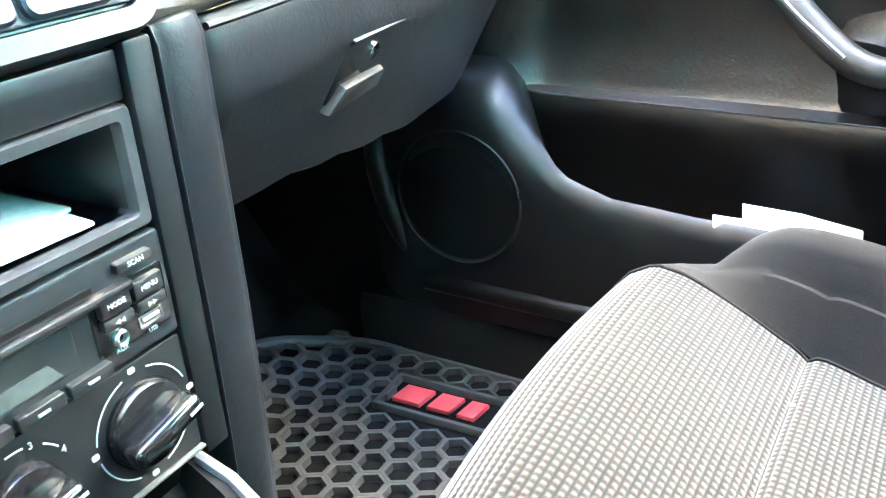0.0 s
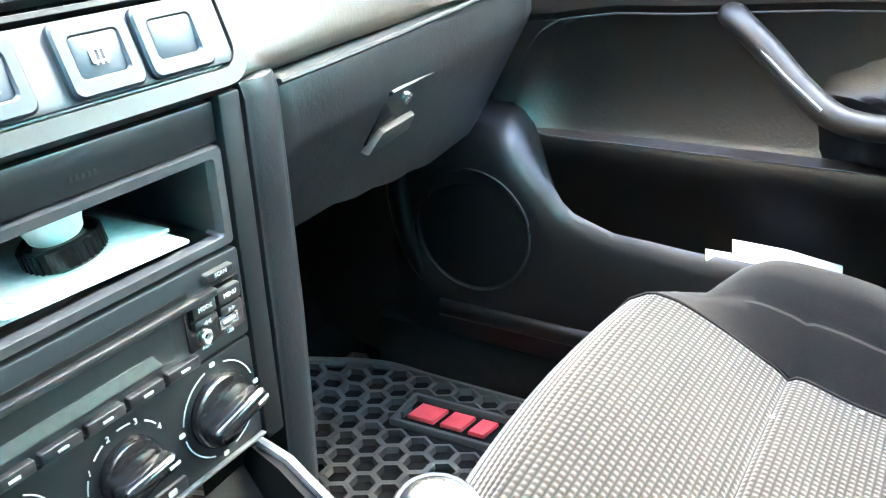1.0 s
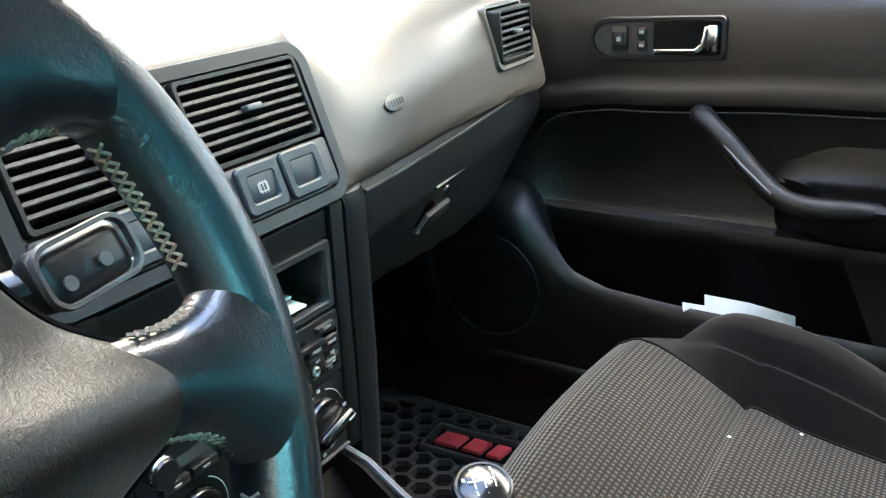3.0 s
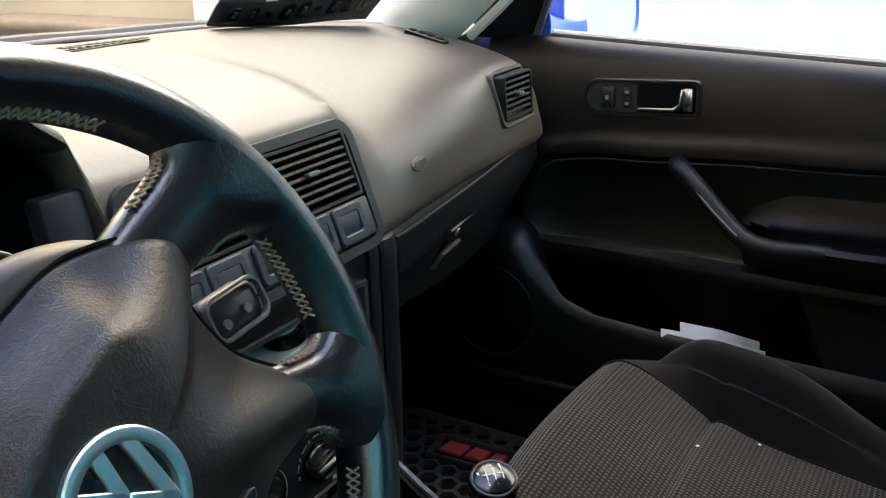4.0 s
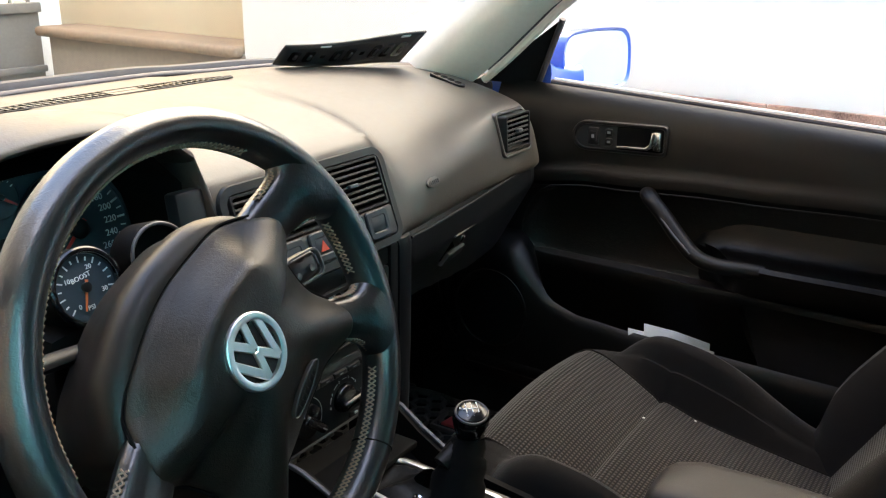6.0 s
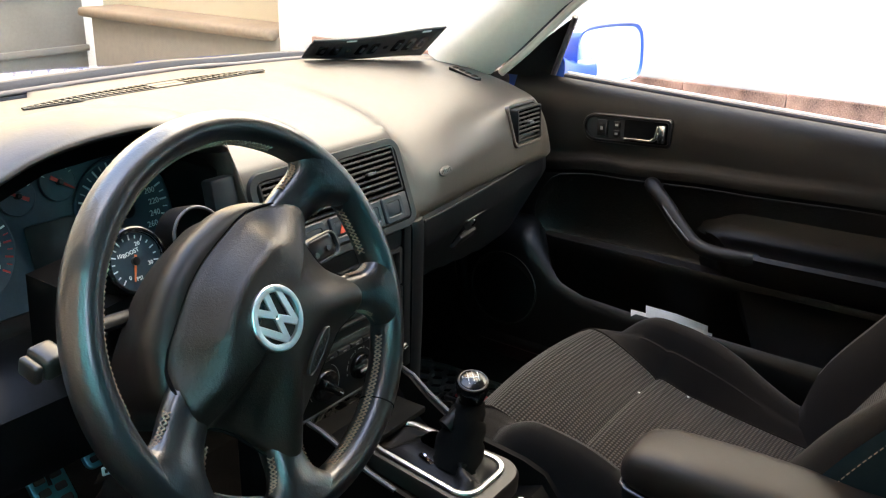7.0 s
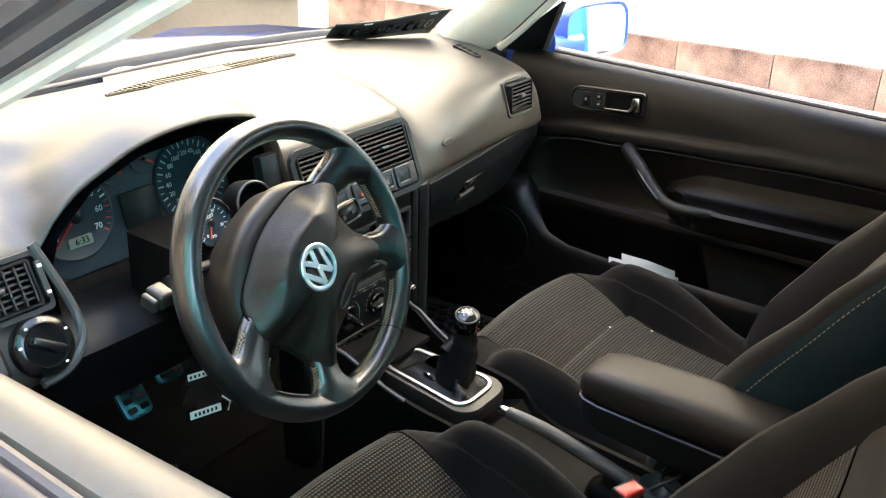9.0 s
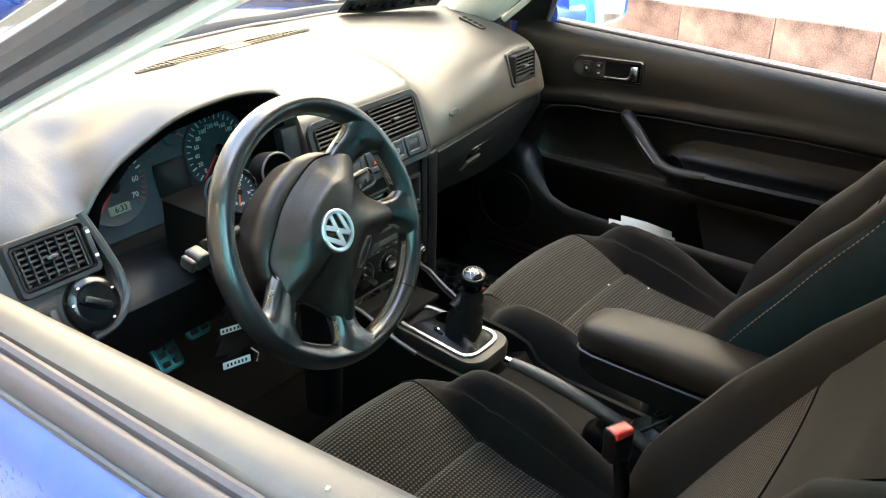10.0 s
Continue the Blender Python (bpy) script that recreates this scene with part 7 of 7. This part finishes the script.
rest = thing("foot_rest", (-0.39, 0.65, 0.30), "blue metal foot rest beside the clutch pedal", "foot rest")
mr = frame_of((-0.390, 0.650, 0.456), (1, 0, 0), (0, 0.62, 0.78))
part("pad", slab(rrect(0.056, 0.110, 0.012), mr, 0.008, 0.003), M_PEDAL, rest, "blue anodised metal pad")
for i in range(4):
    part("rubber_stud", slab(rrect(0.040, 0.009, 0.003), mr @ Matrix.Translation((0, -0.038 + 0.025 * i, 0.003)), 0.004, 0.001), M_RUBBER, rest)
part("wedge", loft([[mr @ Vector((x, y, -0.007)) for x, y in ((-0.026, -0.050), (0.026, -0.050), (0.026, 0.050), (-0.026, 0.050))], [Vector((x, y, z)) for x, y, z in ((-0.418, 0.66, 0.268), (-0.362, 0.66, 0.268), (-0.362, 0.87, 0.44), (-0.418, 0.87, 0.44))]], wrap_v=True, caps=True), M_DULL, rest)

tree = thing("air_freshener", (-0.43, 0.24, 0.73), "black tree-shaped card air freshener with white bands", "air freshener")
TM = frame_of((-0.424, 0.235, 0.743), (0.95, -0.30, 0), (0, 0.05, 1))
pts = [(0, 0.060), (0.012, 0.044), (0.007, 0.044), (0.018, 0.026), (0.011, 0.026), (0.026, 0.002), (0.016, 0.002), (0.032, -0.024), (0.010, -0.026), (0.010, -0.034), (0.026, -0.034), (0.026, -0.052), (-0.026, -0.052), (-0.026, -0.034), (-0.010, -0.034), (-0.010, -0.026), (-0.032, -0.024), (-0.016, 0.002), (-0.026, 0.002), (-0.011, 0.026), (-0.018, 0.026), (-0.007, 0.044), (-0.012, 0.044)]
part("card", slab(pts, TM, 0.0018), M_GLOSS, tree)
for yy, w, h in ((0.012, 0.036, 0.009), (-0.043, 0.042, 0.011)):
    b = part("white_band", slab(rrect(w, h, 0.001), TM @ Matrix.Translation((0, yy, 0.001)), 0.0008), M_WHITE, tree, "white printed band")
    for k in range(6):
        part("letter_bar", slab(rrect(0.0026, h * 0.45, 0.0003), TM @ Matrix.Translation((-0.014 + 0.0056 * k, yy, 0.0014)), 0.0005), M_DARK, b)
part("edge_line", tube([TM @ Vector((0.024, -0.028, 0.001)), TM @ Vector((0.034, -0.040, 0.001)), TM @ Vector((0.030, -0.052, 0.001))], 0.0012, 6), M_WHITE, tree)
part("cord", tube([TM @ Vector((0, 0.058, 0)), TM @ Vector((0.01, 0.10, 0.0)), TM @ Vector((0.03, 0.13, 0.01))], 0.0007, 5), M_HARD, tree)

# number plate lying under the windscreen
pl = thing("number_plate", (0.5, 0.71, 0.99), "black embossed number plate propped on the dashboard", "number plate")
BL, BR, TL, TR = Vector((0.362, 0.745, 1.004)), Vector((0.615, 0.662, 0.988)), Vector((0.343, 0.697, 1.039)), Vector((0.604, 0.594, 1.048))


def on_plate(u, v, h=0.0):
    """A point of the slightly twisted sheet, u along it, v up it, h off its face."""
    p = (BL * (1 - u) + BR * u) * (1 - v) + (TL * (1 - u) + TR * u) * v
    n = (BR - BL).cross((TL - BL) * (1 - u) + (TR - BR) * u).normalized()
    return p + n * (h + 0.004 * math.sin(u * 5.0))


def plate_bar(name, u, v, du, dv, lift, material):
    rows = [[on_plate(u + du * a * k, v + dv * b * k, h) for a, b in ((-1, -0.8), (-0.7, -1), (0.7, -1), (1, -0.8), (1, 0.8), (0.7, 1), (-0.7, 1), (-1, 0.8))] for k, h in ((1.0, 0.0), (0.85, lift), (0.4, lift))]
    part(name, loft(rows, wrap_v=True, caps=True), material, pl)


sheet = part("sheet", loft([[on_plate(i / 20, j / 6) for i in range(21)] for j in range(7)]), M_PLATE, pl)
md = sheet.modifiers.new("thick", "SOLIDIFY")
md.thickness = 0.0015
part("rolled_edge", tube([on_plate(u, v) for u, v in [(i / 12, 0.0) for i in range(13)] + [(1.0, j / 4) for j in range(1, 5)] + [(1 - i / 12, 1.0) for i in range(1, 13)] + [(0.0, 1 - j / 4) for j in range(1, 4)]], 0.0022, 6, closed=True), M_PLATE, pl)
for k in range(9):
    u = 0.10 + 0.10 * k
    if k in (2, 5):
        plate_bar("dash_bar", u, 0.45, 0.02, 0.07, 0.002, M_GLOSS)
    else:
        plate_bar("raised_bar", u, 0.46, 0.036, 0.26, 0.0028, M_GLOSS)
        plate_bar("raised_bar", u + 0.004, 0.46, 0.014, 0.12, 0.0042, M_PLATE)
for u in (0.27, 0.86):
    plate_bar("bolt_slot", u, 0.93, 0.04, 0.035, 0.0026, M_WHITE)

# wipers outside the glass
wip = thing("wiper", (0.1, 0.86, 0.97), "black windscreen wiper resting on the scuttle", "wiper")
part("arm", tube(spline([(0.44, 0.90, 0.972), (0.32, 0.868, 0.972), (0.16, 0.866, 0.966), (0.02, 0.872, 0.958)], 5), 0.0045, 8), M_HARD, wip)
part("blade", tube(spline([(0.40, 0.850, 0.986), (0.20, 0.856, 0.978), (-0.10, 0.862, 0.966), (-0.28, 0.852, 0.962)], 5), 0.0035, 8), M_SEAL, wip)

lone("wiper_pivot_cap", turned([(0.030, 0.0), (0.030, 0.010), (0.025, 0.019), (0.013, 0.024), (0.002, 0.025)], Matrix.Translation((-0.078, 0.835, 0.975)) @ Matrix.Diagonal((1.3, 0.7, 1, 1)), 24), M_CAP, "cream rounded pivot cap on the scuttle", "pivot cap")

# granite slabs of the plinth, joints left open
slab_mesh = {}
for i in range(30):
    y = -5.0 + 0.395 * i + 0.092
    if y < -2.85:
        continue
    if y > 2.95:
        break
    for j, (zc, hh) in enumerate(((0.16, 0.312), (0.4975, 0.355))):
        if j not in slab_mesh:
            ob = part("granite_slab", box((0, 0, 0), (0.022, 0.391, hh), 0.002, seg=1), M_GRANITE, yard)
            slab_mesh[j] = ob.data
        else:
            ob = new("granite_slab", slab_mesh[j])
            ob.parent = yard
            ob.matrix_parent_inverse = Matrix.Translation(-Vector(yard.location))
        ob.location = (WX + 0.026 + 0.002 * ((i * 7 + j) % 3), y, zc)
